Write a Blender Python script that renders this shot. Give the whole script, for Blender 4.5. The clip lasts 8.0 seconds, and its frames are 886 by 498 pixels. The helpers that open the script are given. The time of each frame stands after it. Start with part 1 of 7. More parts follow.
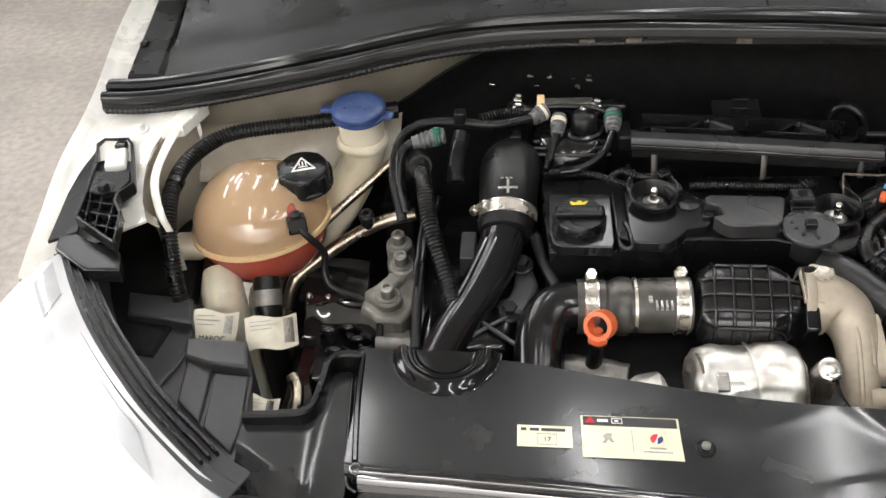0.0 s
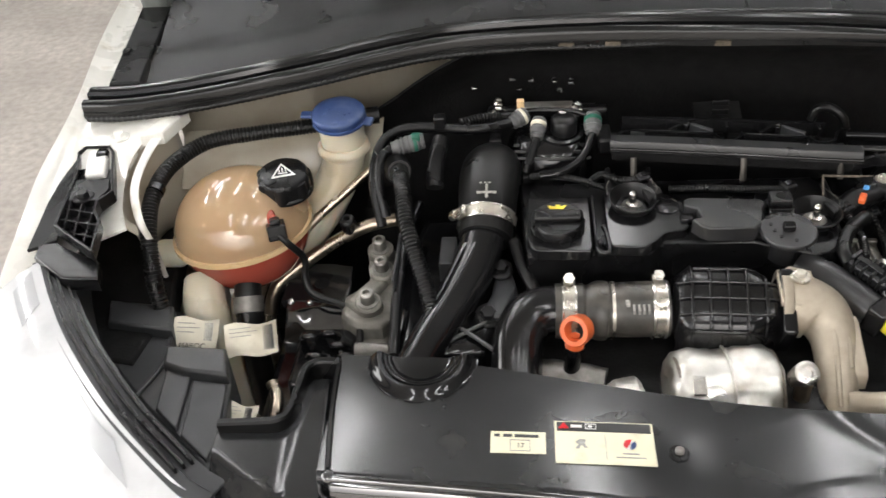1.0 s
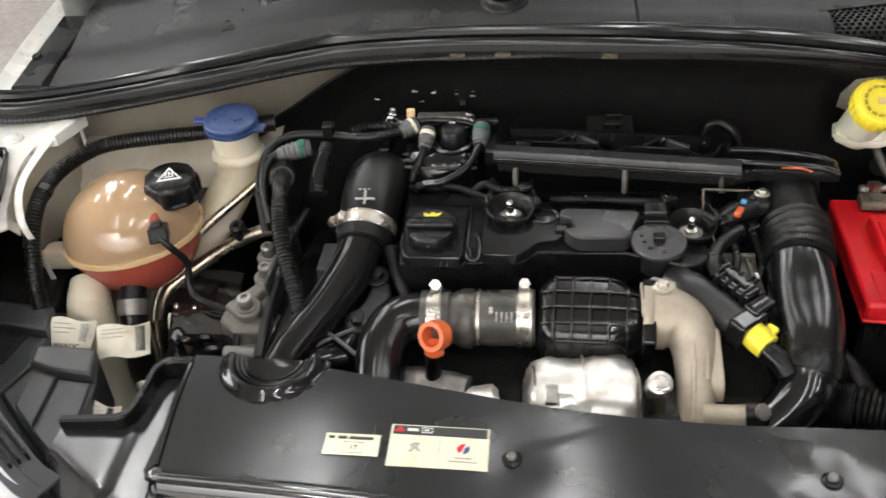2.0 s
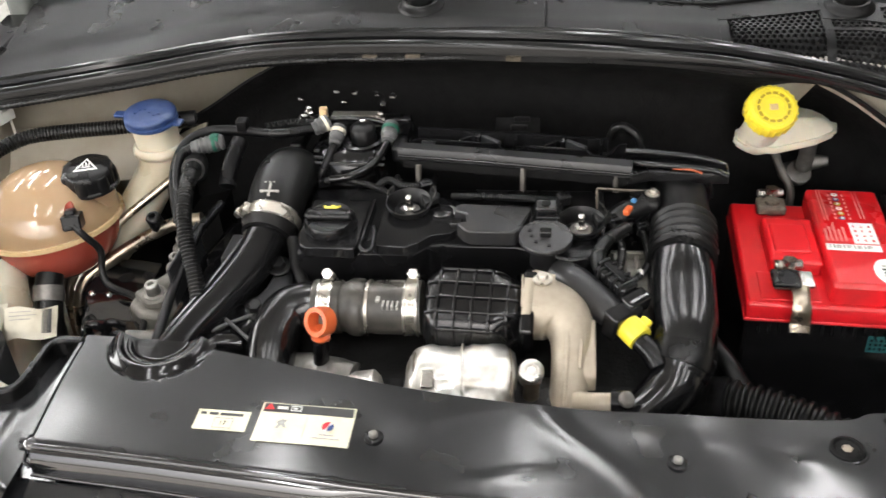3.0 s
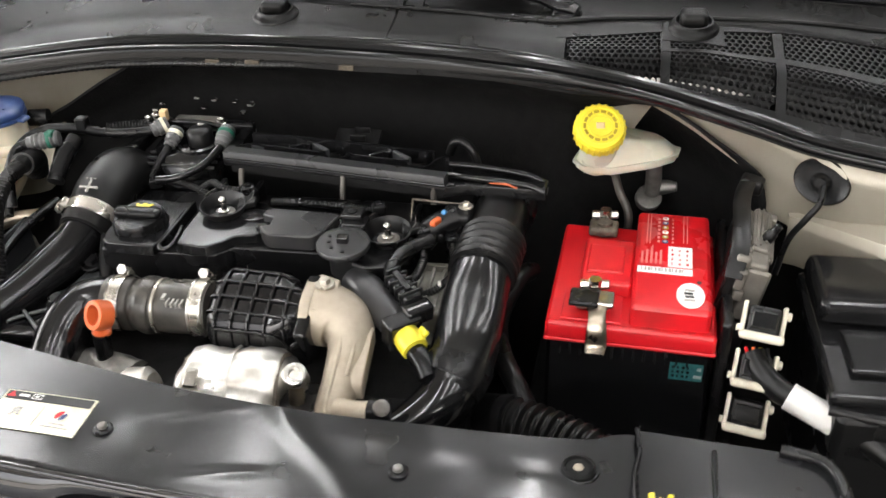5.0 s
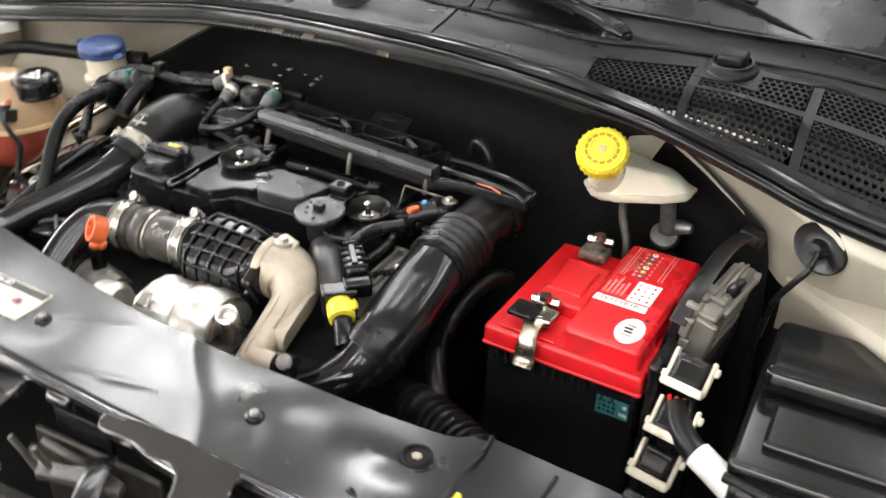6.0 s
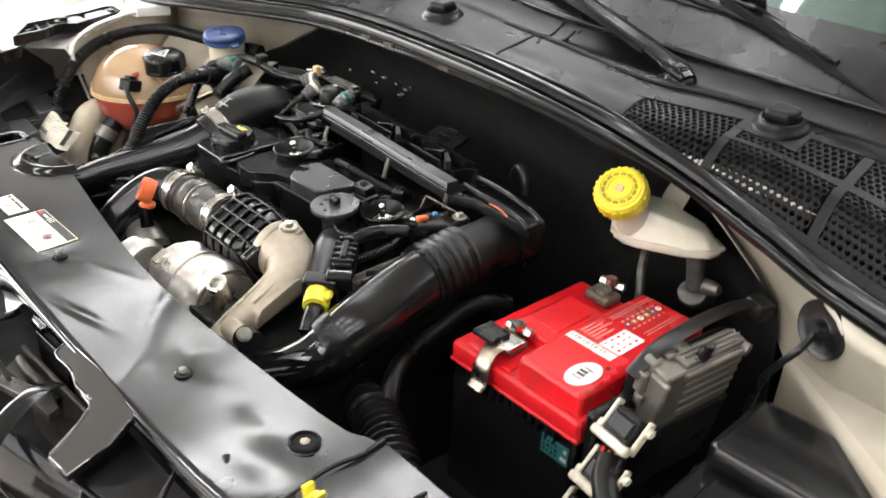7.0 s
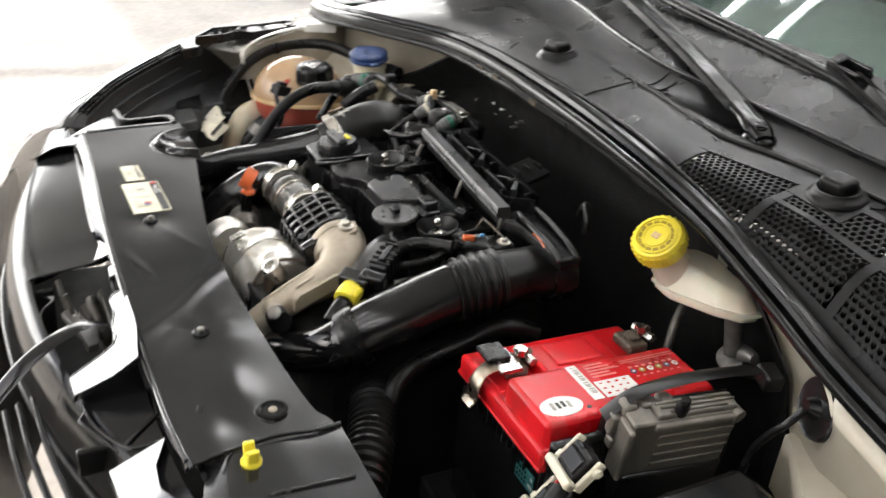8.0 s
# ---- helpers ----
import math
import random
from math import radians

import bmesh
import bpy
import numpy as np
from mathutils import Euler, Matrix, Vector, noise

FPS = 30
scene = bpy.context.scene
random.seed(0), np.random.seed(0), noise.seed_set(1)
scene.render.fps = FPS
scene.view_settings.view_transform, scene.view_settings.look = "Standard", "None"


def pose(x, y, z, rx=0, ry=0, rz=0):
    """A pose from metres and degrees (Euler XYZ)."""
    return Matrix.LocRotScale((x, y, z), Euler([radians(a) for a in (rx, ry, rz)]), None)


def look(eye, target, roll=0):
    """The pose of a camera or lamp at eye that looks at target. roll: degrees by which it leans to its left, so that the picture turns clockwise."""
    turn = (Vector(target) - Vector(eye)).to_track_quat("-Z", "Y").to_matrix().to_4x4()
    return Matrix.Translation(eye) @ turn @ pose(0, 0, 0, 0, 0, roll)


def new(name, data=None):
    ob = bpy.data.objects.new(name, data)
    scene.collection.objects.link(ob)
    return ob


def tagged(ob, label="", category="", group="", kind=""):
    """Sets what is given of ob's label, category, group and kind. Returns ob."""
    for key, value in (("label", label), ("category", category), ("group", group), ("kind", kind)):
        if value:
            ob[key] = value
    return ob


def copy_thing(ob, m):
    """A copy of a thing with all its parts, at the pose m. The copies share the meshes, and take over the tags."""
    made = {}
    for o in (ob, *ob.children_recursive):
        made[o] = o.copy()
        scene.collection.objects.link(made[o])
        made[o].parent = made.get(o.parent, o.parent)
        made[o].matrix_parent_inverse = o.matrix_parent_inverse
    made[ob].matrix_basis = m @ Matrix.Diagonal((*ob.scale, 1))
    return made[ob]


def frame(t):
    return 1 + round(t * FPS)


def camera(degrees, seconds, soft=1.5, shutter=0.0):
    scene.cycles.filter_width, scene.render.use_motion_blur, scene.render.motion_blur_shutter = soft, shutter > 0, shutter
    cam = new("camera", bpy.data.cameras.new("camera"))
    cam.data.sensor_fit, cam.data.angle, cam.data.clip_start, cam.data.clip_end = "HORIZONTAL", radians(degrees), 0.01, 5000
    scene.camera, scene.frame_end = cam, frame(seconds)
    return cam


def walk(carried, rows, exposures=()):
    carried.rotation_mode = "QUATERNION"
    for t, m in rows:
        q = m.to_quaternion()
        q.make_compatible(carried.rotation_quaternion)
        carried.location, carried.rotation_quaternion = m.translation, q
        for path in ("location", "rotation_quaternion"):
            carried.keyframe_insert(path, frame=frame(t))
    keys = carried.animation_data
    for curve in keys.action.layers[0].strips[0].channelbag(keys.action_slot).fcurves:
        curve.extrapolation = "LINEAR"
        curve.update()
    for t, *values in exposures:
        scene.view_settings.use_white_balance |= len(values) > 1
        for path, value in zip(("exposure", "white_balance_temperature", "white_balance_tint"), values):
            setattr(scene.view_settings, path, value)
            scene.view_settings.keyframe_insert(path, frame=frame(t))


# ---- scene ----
cam = camera(51.6, 8.0, shutter=0.5)
PATH = [
    (0, (0.074, 0.009, 1.55), (-0.105, 1.583, 0.329), -4.3),
    (0.5, (0.079, 0.013, 1.549), (-0.1, 1.587, 0.329), -4.6),
    (1, (0.104, 0.015, 1.552), (-0.088, 1.589, 0.332), -5.1),
    (1.5, (0.179, 0.016, 1.535), (-0.029, 1.608, 0.343), -5.0),
    (3, (0.378, -0.017, 1.505), (0.146, 1.619, 0.377), -3.3),
    (3.5, (0.434, -0.045, 1.501), (0.198, 1.606, 0.397), -3.3),
    (4, (0.483, -0.059, 1.492), (0.27, 1.62, 0.425), -3.1),
    (4.5, (0.542, -0.033, 1.484), (0.302, 1.639, 0.413), -3.8),
    (4.7, (0.575, -0.014, 1.471), (0.327, 1.66, 0.407), -2.7),
    (5.8, (0.844, 0.053, 1.447), (0.16, 1.636, 0.433), -0.2),
    (6, (0.907, 0.062, 1.443), (0.128, 1.6, 0.43), 1.7),
    (6.5, (1.029, 0.105, 1.436), (0.021, 1.509, 0.428), 2.2),
    (7, (1.125, 0.2, 1.43), (-0.081, 1.475, 0.471), 3.7),
    (7.5, (1.22, 0.284, 1.432), (-0.188, 1.389, 0.539), 3.5),
    (8, (1.297, 0.345, 1.434), (-0.248, 1.24, 0.532), 5.4),
]
walk(cam, [(t, look(eye, target, roll)) for t, eye, target, roll in PATH], exposures=[(0.0, 1.11), (1.0, 1.08), (1.5, 1.04), (3.0, 1.4), (4.5, 1.35), (6.0, 1.7), (6.5, 1.6), (7.0, 1.55), (7.5, 1.43), (8.0, 1.17)])

# ---------------------------------------------------------------- light
SUN_EL, SUN_ROT = radians(42), radians(180)
world = bpy.data.worlds.new("world")
scene.world = world
world.use_nodes = True
wn = world.node_tree.nodes
sky = wn.new("ShaderNodeTexSky")
sky.sky_type, sky.sun_disc, sky.sun_elevation, sky.sun_rotation = "NISHITA", False, SUN_EL, SUN_ROT
sky.dust_density, sky.air_density = 5.0, 0.8
wn["Background"].inputs["Strength"].default_value = 0.13
haze = wn.new("ShaderNodeHueSaturation")
haze.inputs["Saturation"].default_value = 0.4
world.node_tree.links.new(sky.outputs["Color"], haze.inputs["Color"])
world.node_tree.links.new(haze.outputs["Color"], wn["Background"].inputs["Color"])
sun = new("sun", bpy.data.lights.new("sun", "SUN"))
sun.data.energy, sun.data.angle, sun.data.color = 2.0, radians(0.6), (1.0, 0.97, 0.92)
sun.matrix_world = look((0, -math.cos(SUN_EL) * 10, 0.9 + math.sin(SUN_EL) * 10), (0, 0, 0.9))
TUBE_GLOW = 12.5
# strength of the added outdoor panel that glossy parts mirror
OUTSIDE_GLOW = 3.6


# ---------------------------------------------------------------- materials
def mat(name, base, rough=0.5, metal=0.0, vary=0.25, scale=40.0, bump=0.1, bump_scale=300.0, coat=0.0,
        trans=0.0, dirt=None, dirt_amount=0.0, dirt_scale=9.0, rough_vary=0.12, sub=0.0, spec=0.5, stretch=None):
    m = bpy.data.materials.new(name)
    m.use_nodes = True
    n, l = m.node_tree.nodes, m.node_tree.links
    b = n["Principled BSDF"]
    geo = n.new("ShaderNodeNewGeometry")
    place = geo.outputs["Position"]
    if stretch:
        mp = n.new("ShaderNodeMapping")
        mp.inputs["Scale"].default_value = stretch
        l.new(place, mp.inputs["Vector"])
        place = mp.outputs["Vector"]

    def tex(s, detail=5.0):
        t = n.new("ShaderNodeTexNoise")
        t.inputs["Scale"].default_value, t.inputs["Detail"].default_value = s, detail
        l.new(place, t.inputs["Vector"])
        return t.outputs["Fac"]

    def ramp(src, lo, hi, a, c):
        r = n.new("ShaderNodeMapRange")
        for k, v in zip(("From Min", "From Max", "To Min", "To Max"), (lo, hi, a, c)):
            r.inputs[k].default_value = v
        l.new(src, r.inputs["Value"])
        return r.outputs["Result"]

    def mix(fac, a, c):
        x = n.new("ShaderNodeMix")
        x.data_type = "RGBA"
        l.new(fac, x.inputs["Factor"])
        for sock, v in ((x.inputs["A"], a), (x.inputs["B"], c)):
            if isinstance(v, tuple):
                sock.default_value = (*v, 1)
            else:
                l.new(v, sock)
        return x.outputs["Result"]

    dark = tuple(c * (1 - vary) for c in base)
    light = tuple(min(1.0, c * (1 + vary)) for c in base)
    colour = mix(ramp(tex(scale), 0.3, 0.7, 0, 1), dark, light)
    if dirt:
        colour = mix(ramp(tex(dirt_scale, 8.0), 0.62 - 0.25 * dirt_amount, 0.78, 0, 0.9), colour, dirt)
    l.new(colour, b.inputs["Base Color"])
    l.new(ramp(tex(scale * 0.35, 7.0), 0.3, 0.7, max(0.02, rough - rough_vary), min(1, rough + rough_vary)), b.inputs["Roughness"])
    b.inputs["Metallic"].default_value = metal
    b.inputs["Specular IOR Level"].default_value = spec
    b.inputs["Coat Weight"].default_value = coat
    b.inputs["Coat Roughness"].default_value = 0.06
    if trans:
        b.inputs["Transmission Weight"].default_value = trans
    if sub:
        b.inputs["Subsurface Weight"].default_value = sub
        b.inputs["Subsurface Radius"].default_value = (0.02, 0.012, 0.008)
    if bump:
        bp = n.new("ShaderNodeBump")
        bp.inputs["Strength"].default_value, bp.inputs["Distance"].default_value = bump, 0.002
        l.new(tex(bump_scale, 4.0), bp.inputs["Height"])
        l.new(bp.outputs["Normal"], b.inputs["Normal"])
    return m


def glow(name, colour, strength):
    m = bpy.data.materials.new(name)
    m.use_nodes = True
    b = m.node_tree.nodes["Principled BSDF"]
    b.inputs["Emission Color"].default_value = (*colour, 1)
    b.inputs["Emission Strength"].default_value = strength
    return m


lamp_grey = mat("dark_grey_plastic", (0.031, 0.032, 0.034), 0.42, vary=0.12, bump=0.12, bump_scale=700, dirt=(0.065, 0.062, 0.057), dirt_amount=0.25, dirt_scale=12)
faded = mat("faded_print", (0.34, 0.33, 0.30), 0.5, vary=0.35, scale=300, bump=0.0)
black = mat("black_plastic", (0.0060, 0.0060, 0.0064), 0.28, spec=0.30, vary=0.3, bump=0.08, bump_scale=900, dirt=(0.018, 0.017, 0.016), dirt_amount=0.12, dirt_scale=24)
# black plastic with some dirt, base made paler to stand for reflected sheen
sheen_plastic = mat("sheen_grey_black_plastic", (0.021, 0.021, 0.022), 0.30, vary=0.2, bump=0.05, bump_scale=300, rough_vary=0.08, dirt=(0.035, 0.033, 0.030), dirt_amount=0.3, dirt_scale=30)
satin = mat("satin_black_plastic", (0.008, 0.008, 0.0085), 0.17, vary=0.2, bump=0.03, bump_scale=90, rough_vary=0.06, scale=30, spec=0.42)
gloss = mat("gloss_black_plastic", (0.006, 0.006, 0.0065), 0.11, vary=0.2, bump=0.03, bump_scale=50, rough_vary=0.05)
# darker, duller copy of the rubber: shade low down put into its colour
duct_rubber = mat("shade_darkened_rubber", (0.004, 0.004, 0.004), 0.34, vary=0.3, bump=0.05, spec=0.20)
cowl_mat = mat("grained_black_plastic", (0.007, 0.007, 0.007), 0.30, vary=0.15, bump=0.15, bump_scale=1200, dirt=(0.013, 0.0125, 0.012), dirt_amount=0.1, dirt_scale=9, spec=0.22, rough_vary=0.05)
mesh_mat = mat("fine_mesh_plastic", (0.006, 0.006, 0.006), 0.34, vary=0.15, bump=0.05, spec=0.15)
seal_rubber = mat("shiny_black_rubber", (0.007, 0.007, 0.007), 0.17, vary=0.2, bump=0.03, bump_scale=200, rough_vary=0.04, spec=0.36)
cover_mat = mat("dusty_cover_plastic", (0.0150, 0.0155, 0.0165), 0.165, vary=0.14, scale=16, bump=0.03, bump_scale=240, rough_vary=0.06, spec=0.55, dirt=(0.034, 0.033, 0.031), dirt_amount=0.25, dirt_scale=18)
rubber = mat("black_rubber", (0.0065, 0.0065, 0.0065), 0.35, vary=0.3, bump=0.10, bump_scale=500, dirt=(0.020, 0.019, 0.017), dirt_amount=0.18, dirt_scale=24, spec=0.34)
conn_grey = mat("grey_nylon", (0.085, 0.085, 0.085), 0.4, vary=0.15, bump=0.08)
lacquer = mat("polished_black_lacquer", (0.008, 0.008, 0.009), 0.07, vary=0.1, bump=0.0, coat=1.0, spec=0.9, rough_vary=0.02)
grey_rubber = mat("worn_grey_rubber", (0.045, 0.042, 0.036), 0.38, vary=0.4, scale=60, bump=0.1, bump_scale=300, dirt=(0.10, 0.09, 0.075), dirt_amount=0.5, dirt_scale=30)
duct_black = mat("smooth_duct_plastic", (0.007, 0.007, 0.0075), 0.18, vary=0.3, bump=0.05, bump_scale=60, rough_vary=0.08, dirt=(0.018, 0.017, 0.016), dirt_amount=0.18, dirt_scale=20)
# real felt, and the near-black that stands for shade in depths and holes
felt = mat("black_felt_and_shade", (0.006, 0.006, 0.006), 0.7, vary=0.4, scale=80, bump=0.4, bump_scale=250, spec=0.2)
paint = mat("white_car_paint", (0.74, 0.73, 0.68), 0.28, vary=0.03, bump=0.0, coat=0.8, dirt=(0.46, 0.40, 0.30), dirt_amount=0.3, dirt_scale=20)
cream = mat("dull_cream_paint", (0.43, 0.395, 0.32), 0.42, vary=0.08, scale=12, bump=0.06, bump_scale=60, coat=0.2, dirt=(0.30, 0.24, 0.16), dirt_amount=0.5, dirt_scale=10)
grimy_alu = mat("grimy_cast_metal", (0.27, 0.26, 0.24), 0.38, metal=0.7, vary=0.35, scale=45, bump=0.3, bump_scale=160, dirt=(0.07, 0.063, 0.055), dirt_amount=0.45, dirt_scale=40)
alu = mat("cast_aluminium", (0.38, 0.33, 0.26), 0.5, metal=0.5, vary=0.07, scale=120, bump=0.22, bump_scale=900, dirt=(0.30, 0.245, 0.18), dirt_amount=0.35, dirt_scale=22)
mount_alu = mat("sand_cast_mount", (0.25, 0.24, 0.215), 0.5, metal=0.35, vary=0.3, scale=60, bump=0.5, bump_scale=260, dirt=(0.10, 0.09, 0.075), dirt_amount=0.45, dirt_scale=30)
latch_steel = mat("greasy_latch_steel", (0.085, 0.078, 0.068), 0.45, metal=0.6, vary=0.4, scale=80, bump=0.3, bump_scale=300, dirt=(0.03, 0.027, 0.023), dirt_amount=0.5, dirt_scale=40)
grey_alu = mat("dull_grey_aluminium", (0.23, 0.22, 0.205), 0.5, metal=0.7, vary=0.2, scale=90, bump=0.25, bump_scale=600, dirt=(0.14, 0.12, 0.10), dirt_amount=0.4, dirt_scale=30)
foil = mat("embossed_heat_shield", (0.76, 0.745, 0.70), 0.40, metal=0.88, vary=0.10, scale=70, bump=0.45, bump_scale=90, rough_vary=0.14, dirt=(0.36, 0.30, 0.22), dirt_amount=0.45, dirt_scale=30)
steel = mat("bright_steel", (0.62, 0.60, 0.56), 0.25, metal=1.0, vary=0.15, scale=90, bump=0.08, bump_scale=300)
pipe_metal = mat("stained_metal_pipe", (0.40, 0.345, 0.275), 0.3, metal=1.0, vary=0.2, scale=50, bump=0.06, dirt=(0.20, 0.15, 0.10), dirt_amount=0.4, dirt_scale=30)
band = mat("clamp_band", (0.50, 0.47, 0.41), 0.3, metal=0.85, vary=0.1, scale=150, bump=0.05)
oxide = mat("corroded_terminal", (0.17, 0.145, 0.115), 0.6, metal=0.5, vary=0.4, scale=200, bump=0.6, bump_scale=500)
red = mat("red_plastic", (0.62, 0.010, 0.016), 0.34, vary=0.08, scale=20, bump=0.06, bump_scale=400, dirt=(0.22, 0.03, 0.025), dirt_amount=0.35, dirt_scale=16)
blue = mat("blue_plastic", (0.020, 0.046, 0.145), 0.40, vary=0.15, bump=0.08, bump_scale=400, dirt=(0.085, 0.11, 0.18), dirt_amount=0.4, dirt_scale=40)
yellow = mat("yellow_plastic", (0.80, 0.67, 0.045), 0.38, vary=0.05, bump=0.06, bump_scale=300, dirt=(0.60, 0.43, 0.02), dirt_amount=0.18)
orange = mat("orange_plastic", (0.60, 0.115, 0.03), 0.42, vary=0.08, bump=0.08, dirt=(0.35, 0.07, 0.02), dirt_amount=0.3, dirt_scale=60)
blue_tip = mat("pale_blue_plastic", (0.05, 0.20, 0.42), 0.4, vary=0.1, bump=0.0)
green = mat("green_plastic", (0.008, 0.105, 0.065), 0.4, vary=0.1)
foam_mat = mat("brown_torn_foam", (0.075, 0.06, 0.042), 0.8, vary=0.4, scale=200, bump=0.5)
ecu_alu = mat("dull_grey_cast_aluminium", (0.185, 0.172, 0.150), 0.48, metal=0.5, vary=0.12, scale=90, bump=0.2, bump_scale=600, dirt=(0.18, 0.16, 0.13), dirt_amount=0.35, dirt_scale=40)
pale_milky = mat("clean_milky_plastic", (0.74, 0.71, 0.58), 0.30, vary=0.06, scale=20, bump=0.04, sub=0.3, dirt=(0.60, 0.55, 0.40), dirt_amount=0.3, dirt_scale=14)
cap_print = mat("worn_cap_print", (0.36, 0.26, 0.012), 0.5, vary=0.2, bump=0.0)
milky = mat("milky_plastic", (0.57, 0.52, 0.405), 0.36, vary=0.06, scale=20, bump=0.05, sub=0.35, dirt=(0.42, 0.35, 0.22), dirt_amount=0.35, dirt_scale=12)
amber = mat("amber_tank_plastic", (0.36, 0.24, 0.142), 0.06, vary=0.10, scale=14, bump=0.03, bump_scale=40, sub=0.3, coat=0.5, rough_vary=0.03, dirt=(0.45, 0.315, 0.19), dirt_amount=0.4, dirt_scale=8)
coolant = mat("red_coolant_in_plastic", (0.34, 0.068, 0.045), 0.10, vary=0.12, scale=12, bump=0.03, sub=0.3, coat=0.4, rough_vary=0.04)
seam_mat = mat("pale_tank_seam", (0.62, 0.44, 0.24), 0.35, vary=0.1)
paper = mat("soiled_paper_label", (0.62, 0.585, 0.48), 0.6, vary=0.10, bump=0.05, dirt=(0.38, 0.33, 0.23), dirt_amount=0.4, dirt_scale=26)
sticker = mat("cream_sticker", (0.74, 0.70, 0.52), 0.4, vary=0.04, bump=0.02, dirt=(0.5, 0.45, 0.30), dirt_amount=0.2, dirt_scale=40)
white = mat("white_print", (0.78, 0.77, 0.74), 0.45, vary=0.03, bump=0.0)
ink = mat("dark_print", (0.03, 0.03, 0.03), 0.5, vary=0.1, bump=0.0)
pink = mat("pale_red_print", (0.75, 0.22, 0.20), 0.45, vary=0.05, bump=0.0)
teal = mat("teal_print", (0.012, 0.085, 0.088), 0.5, vary=0.25, scale=300, bump=0.0)
ivory = mat("ivory_plastic", (0.66, 0.62, 0.50), 0.4, vary=0.06, bump=0.05, dirt=(0.35, 0.30, 0.22), dirt_amount=0.35, dirt_scale=50)
# opaque pale colour in place of clear plastic in strong light
lamp_pale = mat("pale_lamp_lens", (0.56, 0.57, 0.58), 0.12, vary=0.03, bump=0.02, bump_scale=20, coat=1.0, dirt=(0.40, 0.41, 0.42), dirt_amount=0.25, dirt_scale=13)
lamp_window = mat("grey_lamp_window", (0.40, 0.41, 0.42), 0.12, vary=0.10, scale=12, bump=0.0, coat=1.0)
concrete = mat("concrete_floor", (0.41, 0.375, 0.335), 0.62, vary=0.18, scale=34, bump=0.25, bump_scale=90, dirt=(0.24, 0.215, 0.19), dirt_amount=0.8, dirt_scale=1.7)
ceiling_paint = mat("dull_ceiling_paint", (0.46, 0.46, 0.45), 0.8, vary=0.1, scale=2, bump=0.05, dirt=(0.32, 0.32, 0.31), dirt_amount=0.4, dirt_scale=1.2)
shutter = mat("dark_unseen_wall", (0.035, 0.035, 0.035), 0.6, vary=0.2, scale=3, bump=0.05, dirt=(0.05, 0.05, 0.048), dirt_amount=0.3, dirt_scale=1.5)
wall_paint = mat("grey_wall_paint", (0.14, 0.14, 0.135), 0.7, vary=0.05, scale=2, bump=0.05, dirt=(0.10, 0.10, 0.095), dirt_amount=0.3, dirt_scale=1.5)
tube_mat = glow("lit_tube", (0.985, 0.985, 1.0), TUBE_GLOW)
glass = bpy.data.materials.new("tinted_glass")
glass.use_nodes = True
gb = glass.node_tree.nodes["Principled BSDF"]
gb.inputs["Base Color"].default_value = (0.55, 0.72, 0.66, 1)
gb.inputs["Roughness"].default_value = 0.02
gb.inputs["Transmission Weight"].default_value = 1.0
dash_mat = mat("grey_dashboard", (0.09, 0.095, 0.088), 0.7, vary=0.2, bump=0.1)
# emission of the added panel standing for outdoor daylight
daylight = glow("glowing_daylight_panel", (1.0, 0.99, 0.97), OUTSIDE_GLOW)


# ---------------------------------------------------------------- building helpers
def reach(ob):
    """The world pose of a thing or part, before the scene has been updated."""
    m = ob.matrix_parent_inverse @ ob.matrix_basis
    return reach(ob.parent) @ m if ob.parent else ob.matrix_basis.copy()


def link(name, bm, material, angle=48):
    """One mesh object of bm. Edges sharper than angle, and those between a broad flat face and its narrow bevel, stay crisp."""
    me = bpy.data.meshes.new(name)
    bmesh.ops.recalc_face_normals(bm, faces=bm.faces)
    xs = [v.co for v in bm.verts]
    c = Vector([(min(v[i] for v in xs) + max(v[i] for v in xs)) / 2 for i in range(3)])
    bmesh.ops.translate(bm, verts=bm.verts, vec=-c)
    limit = radians(angle)
    area = {f: f.calc_area() for f in bm.faces}
    for f in bm.faces:
        f.smooth = True
    for e in bm.edges:
        if len(e.link_faces) == 2:
            turn = e.calc_face_angle(0.0)
            a, b = (area[f] for f in e.link_faces)
            e.smooth = not (turn > limit or (turn > 0.15 and max(a, b) > 6 * min(a, b)))
    bm.to_mesh(me)
    bm.free()
    me.materials.append(material)
    ob = new(name, me)
    ob.location = c
    return ob


def part(name, bm, material, parent, label="", angle=48):
    ob = link(name, bm, material, angle)
    ob.parent = parent
    ob.matrix_parent_inverse = reach(parent).inverted()
    return tagged(ob, label)


def thing(name, place, label, category, group="", kind=""):
    ob = new(name)
    ob.empty_display_size = 0.02
    ob.location = place
    return tagged(ob, label, category, group, kind)


def solo(name, bm, material, label, category, group="", kind="", angle=48):
    return tagged(link(name, bm, material, angle), label, category, group, kind)


def box(x0, x1, y0, y1, z0, z1, bevel=0.0, m=None, seg=2):
    bm = bmesh.new()
    bmesh.ops.create_cube(bm, size=1)
    for v in bm.verts:
        v.co = Vector(((x0 + x1) / 2 + v.co.x * (x1 - x0), (y0 + y1) / 2 + v.co.y * (y1 - y0), (z0 + z1) / 2 + v.co.z * (z1 - z0)))
    if bevel:
        bmesh.ops.bevel(bm, geom=bm.edges[:], offset=bevel, segments=seg, affect="EDGES", profile=0.5)
    if m:
        bmesh.ops.transform(bm, matrix=m, verts=bm.verts)
    return bm


